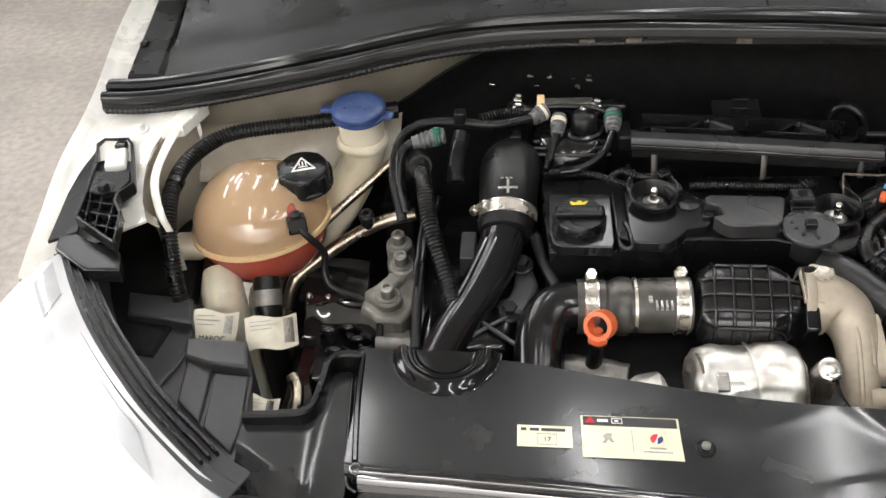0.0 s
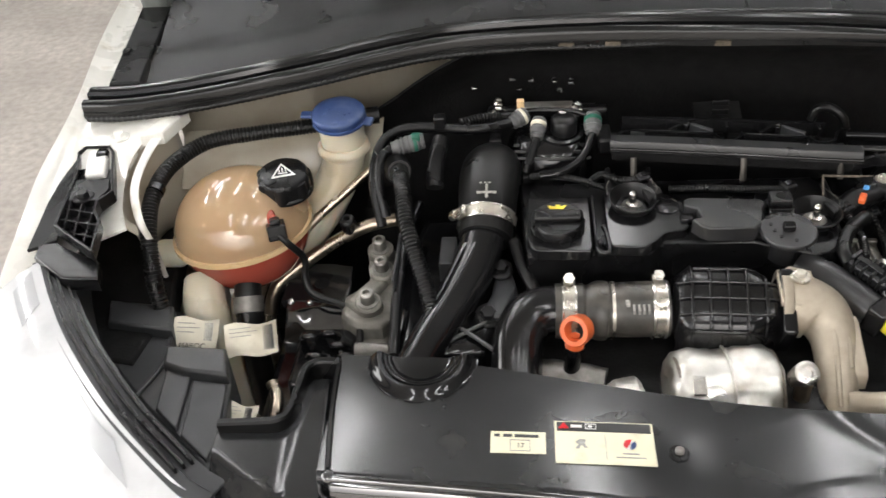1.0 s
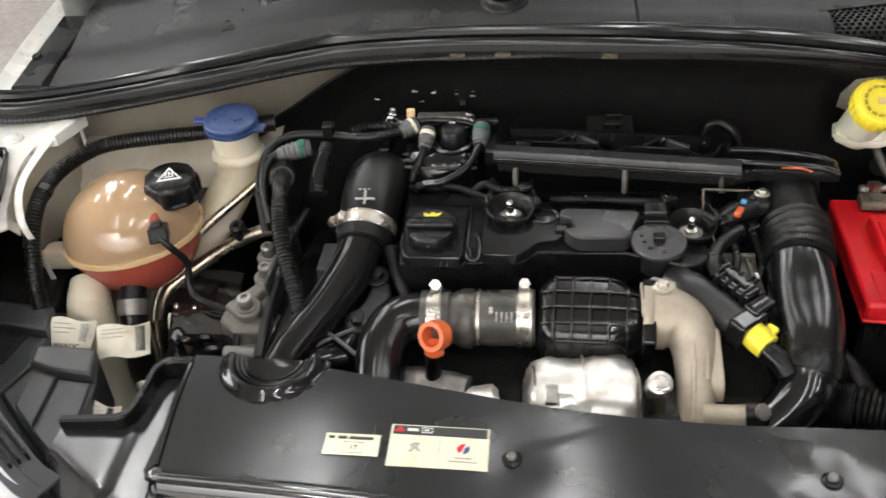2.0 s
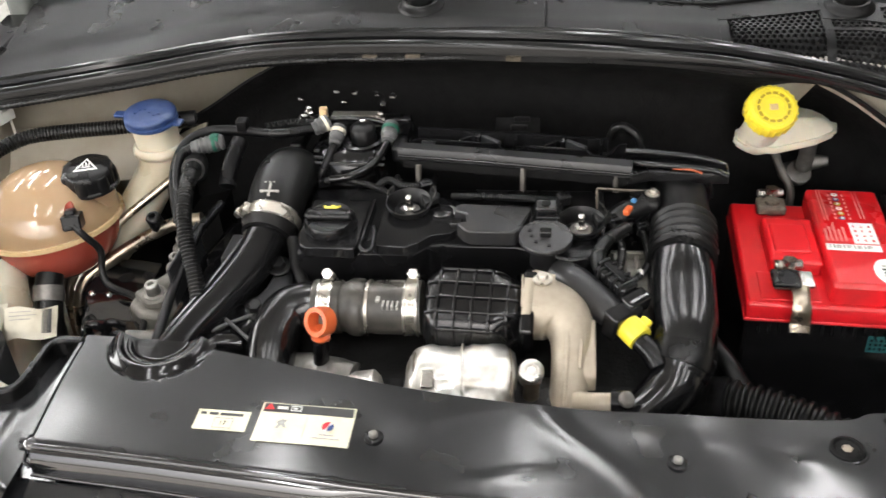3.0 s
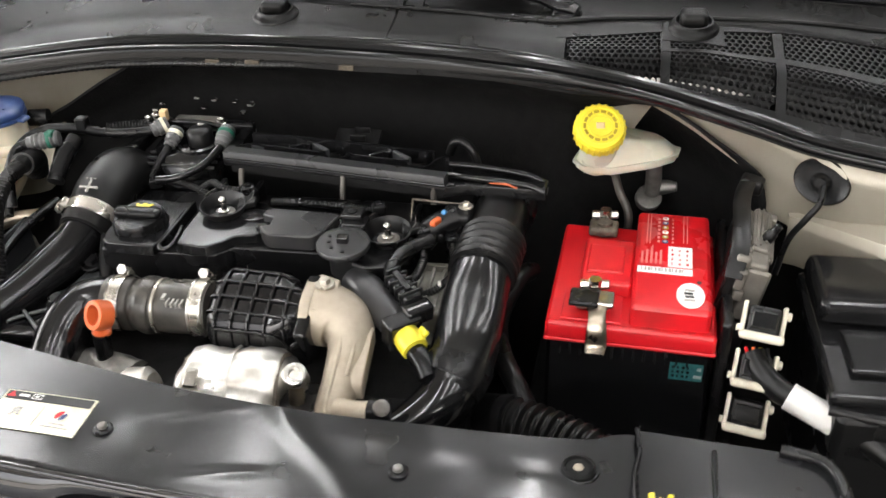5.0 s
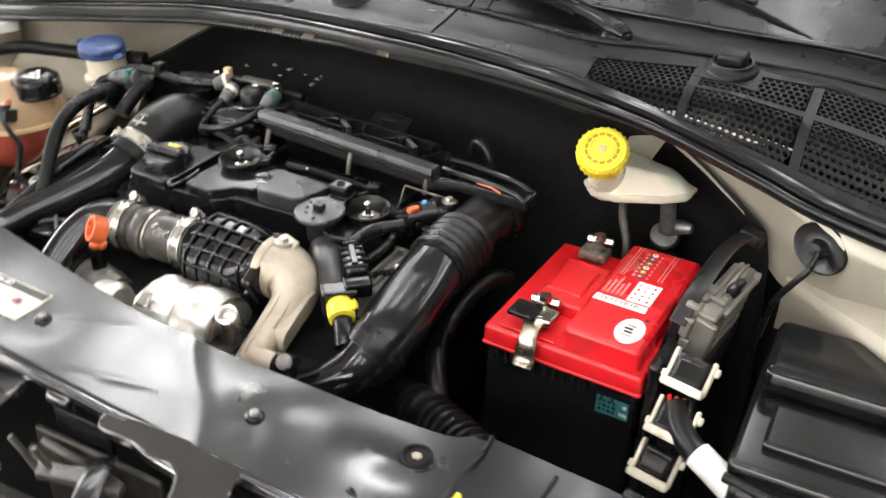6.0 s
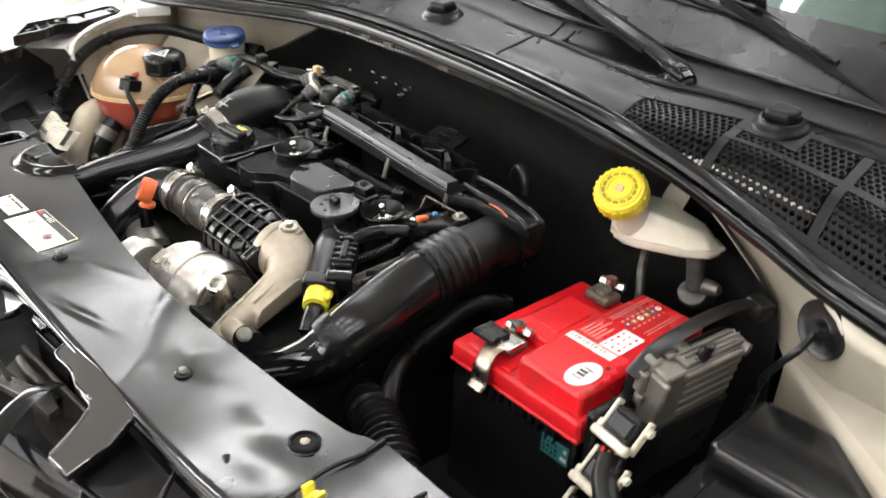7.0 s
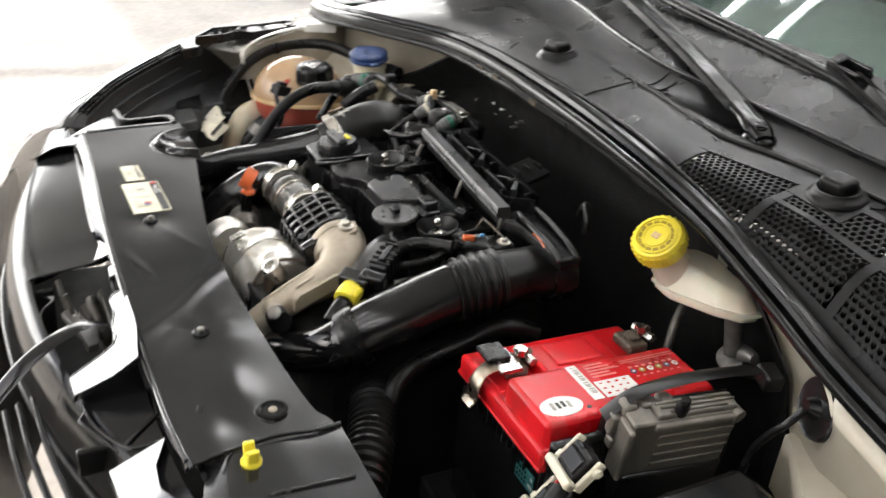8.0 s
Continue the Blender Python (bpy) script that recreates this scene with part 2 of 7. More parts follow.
def join(*bms):
    out = bms[0]
    for b in bms[1:]:
        me = bpy.data.meshes.new("scrap")
        b.to_mesh(me)
        b.free()
        out.from_mesh(me)
        bpy.data.meshes.remove(me)
    return out


def prism(outline, z0, z1, bevel=0.0, m=None, seg=2):
    bm = bmesh.new()
    f = bm.faces.new([bm.verts.new((x, y, z0)) for x, y in outline])
    r = bmesh.ops.extrude_face_region(bm, geom=[f])
    bmesh.ops.translate(bm, verts=[v for v in r["geom"] if isinstance(v, bmesh.types.BMVert)], vec=(0, 0, z1 - z0))
    if bevel:
        top = [e for e in bm.edges if all(abs(v.co.z - z1) < 1e-6 for v in e.verts)]
        bmesh.ops.bevel(bm, geom=top, offset=bevel, segments=seg, affect="EDGES", profile=0.5)
    if m:
        bmesh.ops.transform(bm, matrix=m, verts=bm.verts)
    return bm


def smooth(pts, sub=8):
    """Points along a smooth line through pts."""
    p = [Vector(q) for q in pts]
    p = [2 * p[0] - p[1]] + p + [2 * p[-1] - p[-2]]
    out = []
    for i in range(1, len(p) - 2):
        for k in range(sub):
            t = k / sub
            out.append(0.5 * (2 * p[i] + (p[i + 1] - p[i - 1]) * t + (2 * p[i - 1] - 5 * p[i] + 4 * p[i + 1] - p[i + 2]) * t * t
                              + (3 * p[i] - p[i - 1] - 3 * p[i + 1] + p[i + 2]) * t ** 3))
    out.append(p[-2].copy())
    return out


def skin(rings, caps=True, closed=True):
    bm = bmesh.new()
    vs = [[bm.verts.new(p) for p in r] for r in rings]
    n = len(vs[0])
    for a, b in zip(vs, vs[1:]):
        for i in range(n if closed else n - 1):
            j = (i + 1) % n
            bm.faces.new((a[i], a[j], b[j], b[i]))
    if caps and closed:
        bm.faces.new(vs[0][::-1])
        bm.faces.new(vs[-1])
    return bm


def even(line, step):
    """The same line with points at even steps."""
    out, left = [line[0]], step
    for a, b in zip(line, line[1:]):
        d = (b - a).length
        pos = 0.0
        while d - pos >= left and d > 0:
            pos += left
            out.append(a.lerp(b, pos / d))
            left = step
        left -= d - pos
    out.append(line[-1])
    return out


def tube(pts, radius, seg=16, sub=8, ribs=0.0, rib=0.0, caps=True, flat=1.0):
    """A hose along pts. radius: one, or one for each point. ribs: the pitch of its corrugation; rib: its depth."""
    line = smooth(pts, sub)
    rad = [radius] * len(pts) if isinstance(radius, (int, float)) else list(radius)
    rs = [v.x for v in smooth([(r, 0, 0) for r in rad], sub)]
    if ribs:
        fine = even(line, ribs / 4)
        near = [min(range(len(line)), key=lambda k: (line[k] - q).length_squared) for q in fine]
        rs = [rs[k] + (rib if i % 4 in (1, 2) else -rib) for i, k in enumerate(near)]
        line = fine
    rings, up = [], Vector((0, 0, 1))
    for i, c in enumerate(line):
        t = (line[min(i + 1, len(line) - 1)] - line[max(i - 1, 0)]).normalized()
        if abs(t.dot(up)) > 0.98:
            up = Vector((0.3, 1, 0)).normalized()
        side = t.cross(up).normalized()
        up2 = side.cross(t).normalized()
        up = up2
        rings.append([c + side * math.cos(a) * rs[i] + up2 * math.sin(a) * rs[i] * flat for a in (2 * math.pi * k / seg for k in range(seg))])
    return skin(rings, caps)


def sweep(pts, profile, sub=8, second=None, x0=0.0, x1=1.0):
    """A profile of (sideways, up) carried along pts, kept upright; it may turn into a second profile between x0 and x1."""
    line = smooth(pts, sub)
    rings = []
    for i, c in enumerate(line):
        t = (line[min(i + 1, len(line) - 1)] - line[max(i - 1, 0)])
        side = Vector((-t.y, t.x, 0)).normalized()
        k = min(1.0, max(0.0, (c.x - x0) / (x1 - x0))) if second else 0.0
        rings.append([c + side * (a + ((second or profile)[j][0] - a) * k) + Vector((0, 0, b + ((second or profile)[j][1] - b) * k)) for j, (a, b) in enumerate(profile)])
    return skin(rings)


def lathe(profile, m, seg=28, caps=True):
    """A turned body: profile of (radius, height) along the z of the pose m."""
    rings = [[m @ Vector((r * math.cos(a), r * math.sin(a), z)) for a in (2 * math.pi * k / seg for k in range(seg))] for r, z in profile]
    return skin(rings, caps)


def aim(place, way, turn=0.0):
    """A pose at place whose z points along way."""
    q = Vector(way).to_track_quat("Z", "Y").to_matrix().to_4x4()
    return Matrix.Translation(place) @ q @ Matrix.Rotation(radians(turn), 4, "Z")


def wall(pts, z0, z1, thick):
    """Upright strips along a line of points."""
    bms = []
    for (ax, ay), (bx, by) in zip(pts, pts[1:]):
        d = Vector((bx - ax, by - ay, 0))
        bms.append(box(-thick / 2, d.length + thick / 2, -thick / 2, thick / 2, z0, z1, 0.0006, pose(ax, ay, 0, 0, 0, math.degrees(math.atan2(d.y, d.x)))))
    return join(*bms)


def grid(fn, nu, nv, thick=0.0):
    """A sheet of points fn(u, v), u and v from 0 to 1; thick gives it a lower face and edges."""
    rows = [[Vector(fn(i / nu, j / nv)) for j in range(nv + 1)] for i in range(nu + 1)]
    bm = bmesh.new()
    top = [[bm.verts.new(p) for p in r] for r in rows]
    for i in range(nu):
        for j in range(nv):
            bm.faces.new((top[i][j], top[i + 1][j], top[i + 1][j + 1], top[i][j + 1]))
    if thick:
        low = [[bm.verts.new(p - Vector((0, 0, thick))) for p in r] for r in rows]
        for i in range(nu):
            for j in range(nv):
                bm.faces.new((low[i][j + 1], low[i + 1][j + 1], low[i + 1][j], low[i][j]))
        rim = [(i, 0) for i in range(nu)] + [(nu, j) for j in range(nv)] + [(i, nv) for i in range(nu, 0, -1)] + [(0, j) for j in range(nv, 0, -1)]
        for a, b in zip(rim, rim[1:] + rim[:1]):
            bm.faces.new((top[a[0]][a[1]], low[a[0]][a[1]], low[b[0]][b[1]], top[b[0]][b[1]]))
    return bm


def along(table, x):
    """A value read off a table of (x, value), straight between its rows."""
    if x <= table[0][0]:
        return table[0][1]
    for (a, p), (b, q) in zip(table, table[1:]):
        if x <= b:
            return p + (q - p) * (x - a) / (b - a)
    return table[-1][1]


def curvy(table):
    """A smooth version of along()."""
    pts = smooth([(a, b, 0) for a, b in table], 10)
    t = [(p.x, p.y) for p in pts]
    return lambda x: along(t, x)


def bolt_head(place, way, r, parent, material=None, washer=True, name="bolt"):
    m = aim(place, way)
    bm = lathe([(r, 0), (r, r * 0.7), (r * 0.85, r * 0.9)], m, 6)
    if washer:
        bm = join(bm, lathe([(r * 1.7, -r * 0.25), (r * 1.7, 0), (r * 1.5, r * 0.12)], m, 18))
    return part(name, bm, material or steel, parent)


def text_mesh(words, size, m):
    """Raised letters as a bmesh, in the plane of the pose m."""
    cu = bpy.data.curves.new("letters", "FONT")
    cu.body, cu.size, cu.align_x, cu.align_y, cu.extrude = words, size, "CENTER", "CENTER", 0.0002
    ob = bpy.data.objects.new("letters", cu)
    me = ob.to_mesh()
    bm = bmesh.new()
    bm.from_mesh(me)
    ob.to_mesh_clear()
    bpy.data.objects.remove(ob)
    bpy.data.curves.remove(cu)
    bmesh.ops.transform(bm, matrix=m, verts=bm.verts)
    return bm


# ---------------------------------------------------------------- the workshop
H_ROOM = 3.6
solo("floor", box(-40, 40, -40, 40, -0.2, 0.0), concrete, "worn grey concrete workshop floor", "floor", kind="structure")
solo("wall_back", box(-3.4, 7, 9, 9.2, 0, H_ROOM), wall_paint, "plain grey workshop wall", "wall", kind="structure")
# wall out of view; its dark tone and openings steer what the car mirrors
solo("wall_left", join(box(-3.6, -3.4, 5.0, 9.2, 0, H_ROOM), box(-3.6, -3.4, 2.4, 5.0, 1.5, H_ROOM), box(-3.6, -3.4, -0.3, 2.4, 3.25, H_ROOM), box(-3.6, -3.4, -0.3, -0.1, 0, 3.25)), shutter, "unseen dark side wall, added and cut open to shape the light", "wall", kind="structure")
solo("wall_right", box(7, 7.2, -2.0, 9.2, 0, H_ROOM), wall_paint, "plain grey workshop wall", "wall", kind="structure")
solo("wall_front", join(box(1.5, 7, -2.0, -1.8, 0, H_ROOM), box(-0.30, 1.5, -2.0, -1.8, 2.60, H_ROOM), box(-3.6, -0.30, -2.0, -1.8, 3.30, H_ROOM)), wall_paint,
     "workshop front wall with a wide open gateway", "wall", kind="structure")
solo("ceiling", box(-3.6, 7.2, -2.0, 9.2, H_ROOM, H_ROOM + 0.2), ceiling_paint, "dull grey workshop ceiling", "ceiling", kind="structure")
# added slab, out of view, only keeps the sun off the floor below
solo("canopy", box(-6.6, -3.6, -2.7, 9.2, H_ROOM, H_ROOM + 0.2), ceiling_paint, "unseen grey slab added to shade the floor outside the gateway", "canopy", kind="structure")
# added glowing panel, out of view, lights and whitens reflections from the left
solo("backdrop", box(-22, -21.5, -20, 14, 0.0, 9.0), daylight, "glowing panel added out of view, standing for daylight beyond the gateway", "backdrop", kind="structure")


def tube_light(x, y):
    t = thing("ceiling_light", (x, y, H_ROOM), "long white fluorescent ceiling light", "ceiling light", "ceiling lights")
    part("housing", box(x - 0.055, x + 0.055, y - 0.75, y + 0.75, H_ROOM - 0.07, H_ROOM, 0.01), white, t)
    for d in (-0.028, 0.028):
        part("lit_tube", tube([(x + d, y - 0.7, H_ROOM - 0.10), (x + d, y, H_ROOM - 0.10), (x + d, y + 0.7, H_ROOM - 0.10)], 0.018, 10, 1), tube_mat, t, "glowing white tube")
    return t


first_light = tube_light(-1.75, 2.3)
for lx, ly in ((-0.6, -0.75), (0.55, -0.75), (1.7, -0.75), (2.85, -0.75), (-2.9, 2.3), (-0.6, 2.3), (0.55, 2.3), (1.7, 2.3), (2.85, 2.3), (-2.9, 4.2), (-2.15, 3.25), (-1.75, 4.4), (0.55, 4.6), (1.7, 4.6), (2.85, 4.6)):
    copy_thing(first_light, Matrix.Translation((lx, ly, H_ROOM)))

# ---------------------------------------------------------------- the car's body
SEAL = [(-0.455, 1.020, 1.020), (-0.40, 1.010, 1.025), (-0.33, 1.006, 1.034), (-0.26, 1.008, 1.044), (-0.20, 1.017, 1.051), (-0.14, 1.034, 1.055),
        (-0.08, 1.054, 1.059), (0.0, 1.070, 1.065), (0.10, 1.067, 1.072), (0.20, 1.057, 1.077), (0.30, 1.044, 1.080), (0.40, 1.031, 1.081),
        (0.50, 1.019, 1.078), (0.60, 1.011, 1.069), (0.70, 1.008, 1.050), (0.80, 1.000, 1.024), (0.88, 0.990, 1.003), (1.0, 0.965, 0.992), (1.10, 0.95, 0.99)]
seal_y = curvy([(x, y) for x, y, z in SEAL])
seal_z = curvy([(x, z) for x, y, z in SEAL])

body = thing("car", (0.27, 1.2, 0.0), "white car with an uncovered engine bay", "car")
for wx in (-0.50, 1.04):
    wheel = part("wheel", lathe([(0.20, -0.085), (0.29, -0.09), (0.31, -0.06), (0.31, 0.06), (0.29, 0.09), (0.20, 0.085)], aim((wx, 0.86, 0.31), (1, 0, 0)), 36), rubber, body)
    part("rim", lathe([(0.195, -0.07), (0.195, 0.07), (0.05, 0.05)], aim((wx, 0.86, 0.31), (1, 0, 0)), 28), grey_alu, wheel)

CREST = [(0.70, -0.474, 0.930), (0.76, -0.472, 0.958), (0.81, -0.469, 0.978), (0.90, -0.480, 0.991), (1.04, -0.485, 1.008), (1.37, -0.540, 1.012), (2.2, -0.62, 1.03)]
LIP = [(0.72, -0.335, 0.90), (0.80, -0.345, 0.950), (0.86, -0.368, 0.968), (0.93, -0.374, 0.988), (0.99, -0.345, 1.012), (1.04, -0.36, 1.014), (1.37, -0.44, 1.025), (2.2, -0.50, 1.05)]
cx, cz = curvy([(a, b) for a, b, c in CREST]), curvy([(a, c) for a, b, c in CREST])
px, pz = curvy([(a, b) for a, b, c in LIP]), curvy([(a, c) for a, b, c in LIP])


def fender(sign, mid):
    def fx(x):
        return x if sign > 0 else 2 * mid - x

    def sheet(u, v):
        y = 0.74 + 1.38 * u if sign > 0 else 0.90 + 1.2 * u
        c, z, p, q = cx(y), cz(y), px(y), pz(y)
        if v < 0.25:
            k = v / 0.25
            return (fx(c - 0.16 * (1 - k) ** 2), y, z - 0.42 * (1 - k) ** 1.6)
        if v < 0.34:
            k = (v - 0.25) / 0.09
            return (fx(c + 0.016 * k), y, z - 0.010 * k)
        k = (v - 0.34) / 0.66 * (1 if sign < 0 or y > 0.81 else min(1.0, max(0.04, (y - 0.785) / 0.03)))
        return (fx(c + 0.016 + (p - c - 0.016) * k), y, z - 0.010 + (q - z + 0.010) * k - 0.006 * math.sin(k * math.pi))
    return grid(sheet, 48, 24, 0.003)


part("fender", fender(1, 0.27), paint, body, "white painted front wing")
part("fender", fender(-1, 0.34), paint, body, "white painted front wing")


def apron(u, v):
    y = 0.825 + 0.215 * u
    return (px(y) + 0.012 * v, y, pz(y) + 0.002 - 0.34 * v * min(1.0, max(0.03, (y - 0.84) / 0.06)))


part("inner_wing", grid(apron, 16, 8, 0.003), cream, body, "cream inner wing with dirt")
part("inner_wing", grid(lambda u, v: (1.02 - 0.02 * v, 0.55 + 0.44 * u, 0.975 - 0.35 * v), 12, 8, 0.003), cream, body, "cream inner wing with dirt")
part("arch_liner", prism([(-0.475, 0.73), (-0.33, 0.70), (-0.315, 0.80), (-0.335, 0.90), (-0.34, 1.02), (-0.47, 1.02)], 0.84, 0.87, 0.004), felt, body, "black wheel arch liner")
# standing lip at the corner of the wing
part("wing_lip", prism([(-0.365, 0.945), (-0.338, 0.950), (-0.322, 1.004), (-0.346, 1.010)], 0.996, 1.012, 0.003), paint, body)
part("wing_edge", tube([(-0.340, 0.985, 1.008), (-0.351, 0.931, 1.0), (-0.353, 0.872, 0.986), (-0.338, 0.830, 0.967), (-0.331, 0.828, 0.935), (-0.338, 0.848, 0.868)], [0.008, 0.0065, 0.0052, 0.0045, 0.0035, 0.003], 10, 8, flat=0.4), paint, body, "folded white wing edge")


pad_top = curvy([(-0.16, 0.84), (-0.12, 0.955), (-0.06, 1.00), (0.0, 1.035), (0.06, 1.058), (0.2, 1.066), (0.3, 1.069), (0.5, 1.066), (0.62, 1.055), (0.69, 1.040), (0.734, 1.020), (0.77, 0.996), (0.8075, 0.970), (0.828, 0.950), (0.836, 0.90), (0.845, 0.80)])


def bulkhead(u, v):
    x = -0.35 + 1.40 * u
    k = min(1, v * 9)
    back = along([(-0.35, 0.03), (-0.1, 0.045), (0.05, 0.08), (0.60, 0.115), (0.66, 0.07), (0.70, 0.036), (0.74, 0.031), (0.83, 0.029), (0.86, 0.010), (0.883, -0.002), (0.91, -0.012), (1.1, -0.012)], x)
    top = seal_z(x) - 0.006
    drop = along([(-0.15, 0.20), (-0.11, 0.17), (-0.06, 0.10)], x)
    shown = max(0.012, top - pad_top(x) + 0.012)
    drop += (min(drop, shown) - drop) * along([(0.66, 0.0), (0.69, 1.0), (0.815, 1.0), (0.840, 0.0)], x)
    return (x, seal_y(x) - 0.002 + back * math.sin(k * math.pi / 2), top - drop * v)


part("bulkhead", grid(bulkhead, 90, 14, 0.003), cream, body, "cream painted bulkhead under the seal")
# near-black sheets in place of the shaded depth behind the engine
part("lower_bulkhead", box(-0.36, 1.04, 1.135, 1.15, 0.50, 1.0), felt, body, "near-black lower bulkhead sheet standing for shade")
part("lower_bulkhead", box(-0.118, -0.08, 1.02, 1.13, 0.50, 0.845), felt, body, "near-black lower bulkhead sheet standing for shade")
# pressed shelves of the inner wings
part("wing_shelf", grid(lambda u, v: (-0.345 + 0.26 * u, 1.045 - 0.07 * v + 0.02 * u, 0.965 - 0.05 * v * v), 16, 8, 0.003), cream, body, "cream pressed shelf, soiled")
def rear_shelf(u, v):
    x = 0.857 + 0.195 * u
    b, f = seal_y(x) + 0.004, min(0.988, 0.994 - 0.92 * (x - 0.857))
    return (x, b + (f - b) * min(1, v * 1.25), 0.918 + 0.022 * u - 0.30 * max(0, v - 0.8))


part("wing_shelf", grid(rear_shelf, 14, 12, 0.003), cream, body, "cream pressed shelf, soiled")
# bay bottom and side closed in near-black, the shade put into their colour
part("bay_floor", box(-0.42, 1.0, 0.42, 1.16, 0.50, 0.52), felt, body, "near-black bottom of the engine bay standing for shade")
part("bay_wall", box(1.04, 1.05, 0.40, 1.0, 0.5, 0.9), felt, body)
BUMPER = lambda u, v: (-0.62 + 1.78 * u, (0.60 - 0.30 * math.sin(math.pi * u) ** 0.7) - 0.05 * math.sin(v * math.pi), 0.78 - 0.55 * v)
for u0, u1, m_, words in ((0.0, 0.10, paint, "white painted front bumper"), (0.10, 0.83, satin, "black grille in the front bumper"), (0.83, 1.0, paint, "white painted front bumper")):
    part("bumper", grid(lambda u, v: BUMPER(u0 + (u1 - u0) * u, v), 24, 12, 0.004), m_, body, words)
for by, bx in ((0.949, -0.392), (1.36, -0.49)):
    bolt_head((bx, by, 1.008 if by < 1 else 1.026), (0, 0, 1), 0.007, body, paint)

# insulation on the bulkhead


def pad(x0, x1):
    def fn(u, v):
        x = x0 + (x1 - x0) * u
        back = along([(-0.155, 0.02), (-0.1, 0.028), (0.05, 0.062), (0.65, 0.098), (0.72, 0.090), (0.77, 0.070), (0.83, 0.012)], x)
        set_in = along([(0.60, -0.008), (0.70, 0.020), (0.845, 0.018)], x)
        bulge = 0.005 * noise.noise((x * 9, v * 6, 0))
        return (x, seal_y(x) + set_in - bulge + back * math.sin(min(1, v * 7) * math.pi / 2), pad_top(x) + 0.003 * noise.noise((x * 14, 3, v)) - 0.5 * v)
    return grid(fn, max(8, int((x1 - x0) * 110)), 20, 0.004)


insul = thing("bulkhead_insulation", (0.33, 1.1, 0.56), "black felt insulation hung on the bulkhead", "insulation")
for a, b in ((-0.120, 0.1965), (0.1965, 0.5465), (0.5465, 0.843)):
    part("felt_panel", pad(a, b), felt, insul, angle=60)
scrap = thing("foam_scraps", (0.2, 1.05, 1.06), "torn tan foam scraps along the insulation edge", "foam")
for i, fx_ in enumerate((0.150, 0.205, 0.33)):
    part("scrap", prism([(fx_ - 0.010, seal_y(fx_) - 0.020), (fx_ + 0.008, seal_y(fx_) - 0.021), (fx_ + 0.012, seal_y(fx_) - 0.012), (fx_ - 0.006, seal_y(fx_) - 0.010)], pad_top(fx_) - 0.003, pad_top(fx_) + 0.001 + 0.001 * (i % 3), 0.001), foam_mat, scrap)

# bonnet seal
seal = thing("bonnet_seal", (0.27, 1.1, 1.06), "long black rubber bonnet seal with two ridges", "rubber seal")
part("upper_bead", sweep(SEAL, [(0.000, -0.006), (0.000, 0.007), (0.0025, 0.0115), (0.0052, 0.0100), (0.0075, 0.0128), (0.0120, 0.0134), (0.0150, 0.0108), (0.0172, 0.0116), (0.0195, 0.0060), (0.0195, -0.006)]), seal_rubber, seal, angle=25)
part("lower_bead", sweep(SEAL, [(-0.0165, -0.012), (-0.0165, 0.000), (-0.0145, 0.0045), (-0.010, 0.0068), (-0.0055, 0.0055), (-0.0030, 0.0005), (-0.0025, -0.012)], 8,
                         [(-0.0120, -0.003), (-0.0135, 0.0015), (-0.0125, 0.0050), (-0.0090, 0.0068), (-0.0055, 0.0055), (-0.0030, 0.0005), (-0.0025, -0.006)], 0.35, 0.68), seal_rubber, seal)
part("ribbed_edge", tube([(x, y - 0.0165 + 0.010 * k, z - 0.0160 + 0.010 * k) for x, y, z, k in [(*p, min(1, max(0, (p[0] - 0.2) / 0.3))) for p in SEAL[:13]]], 0.0045, 8, 8, ribs=0.0075, rib=0.0004), rubber, seal, "ribbed gripping edge")
part("carrier", sweep(SEAL, [(-0.018, -0.016), (-0.018, -0.009), (0.014, -0.006), (0.014, -0.012)], 8, [(-0.009, -0.007), (-0.009, -0.003), (0.014, -0.004), (0.014, -0.008)], 0.35, 0.68), rubber, seal)

# ---------------------------------------------------------------- cowl, windscreen, wipers
cowl = thing("cowl_panel", (0.27, 1.2, 1.1), "black plastic cowl panel below the windscreen", "cowl panel")


glass_foot = curvy([(-0.50, 1.40), (-0.25, 1.385), (-0.05, 1.338), (0.10, 1.290), (0.20, 1.258), (0.37, 1.220), (0.53, 1.218), (0.65, 1.208), (0.84, 1.205), (1.05, 1.200)])


def cowl_z(x, k):
    """Height of the cowl: k from 0 at the seal to 1 at the glass."""
    mid = along([(-0.42, 1.045), (-0.3, 1.062), (-0.1, 1.088), (0.1, 1.102), (0.5, 1.104), (0.6, 1.100), (0.75, 1.094), (0.9, 1.072), (1.05, 1.045)], x)
    low = seal_z(x) - 0.004
    end = 1.112 - 0.09 * max(0.0, -0.1 - x) - 0.06 * max(0.0, x - 0.85)
    if k < 0.3:
        return low + (mid - 0.012 - low) * math.sin(k / 0.3 * math.pi / 2)
    q = (k - 0.3) / 0.7
    return mid - 0.012 + (end - mid + 0.012) * q - 0.012 * math.sin(math.pi * min(1.0, max(0.0, (q - 0.45) / 0.55)))


def cowl_at(x, k):
    y0 = seal_y(x) + 0.021
    return Vector((x, y0 + (glass_foot(x) - y0) * k, cowl_z(x, k)))


def mesh_back(x):
    """Where the honeycomb ends, as a share of the cowl's depth."""
    return along([(0.57, 0.31), (0.70, 0.50), (0.85, 0.64), (1.02, 0.66)], x)


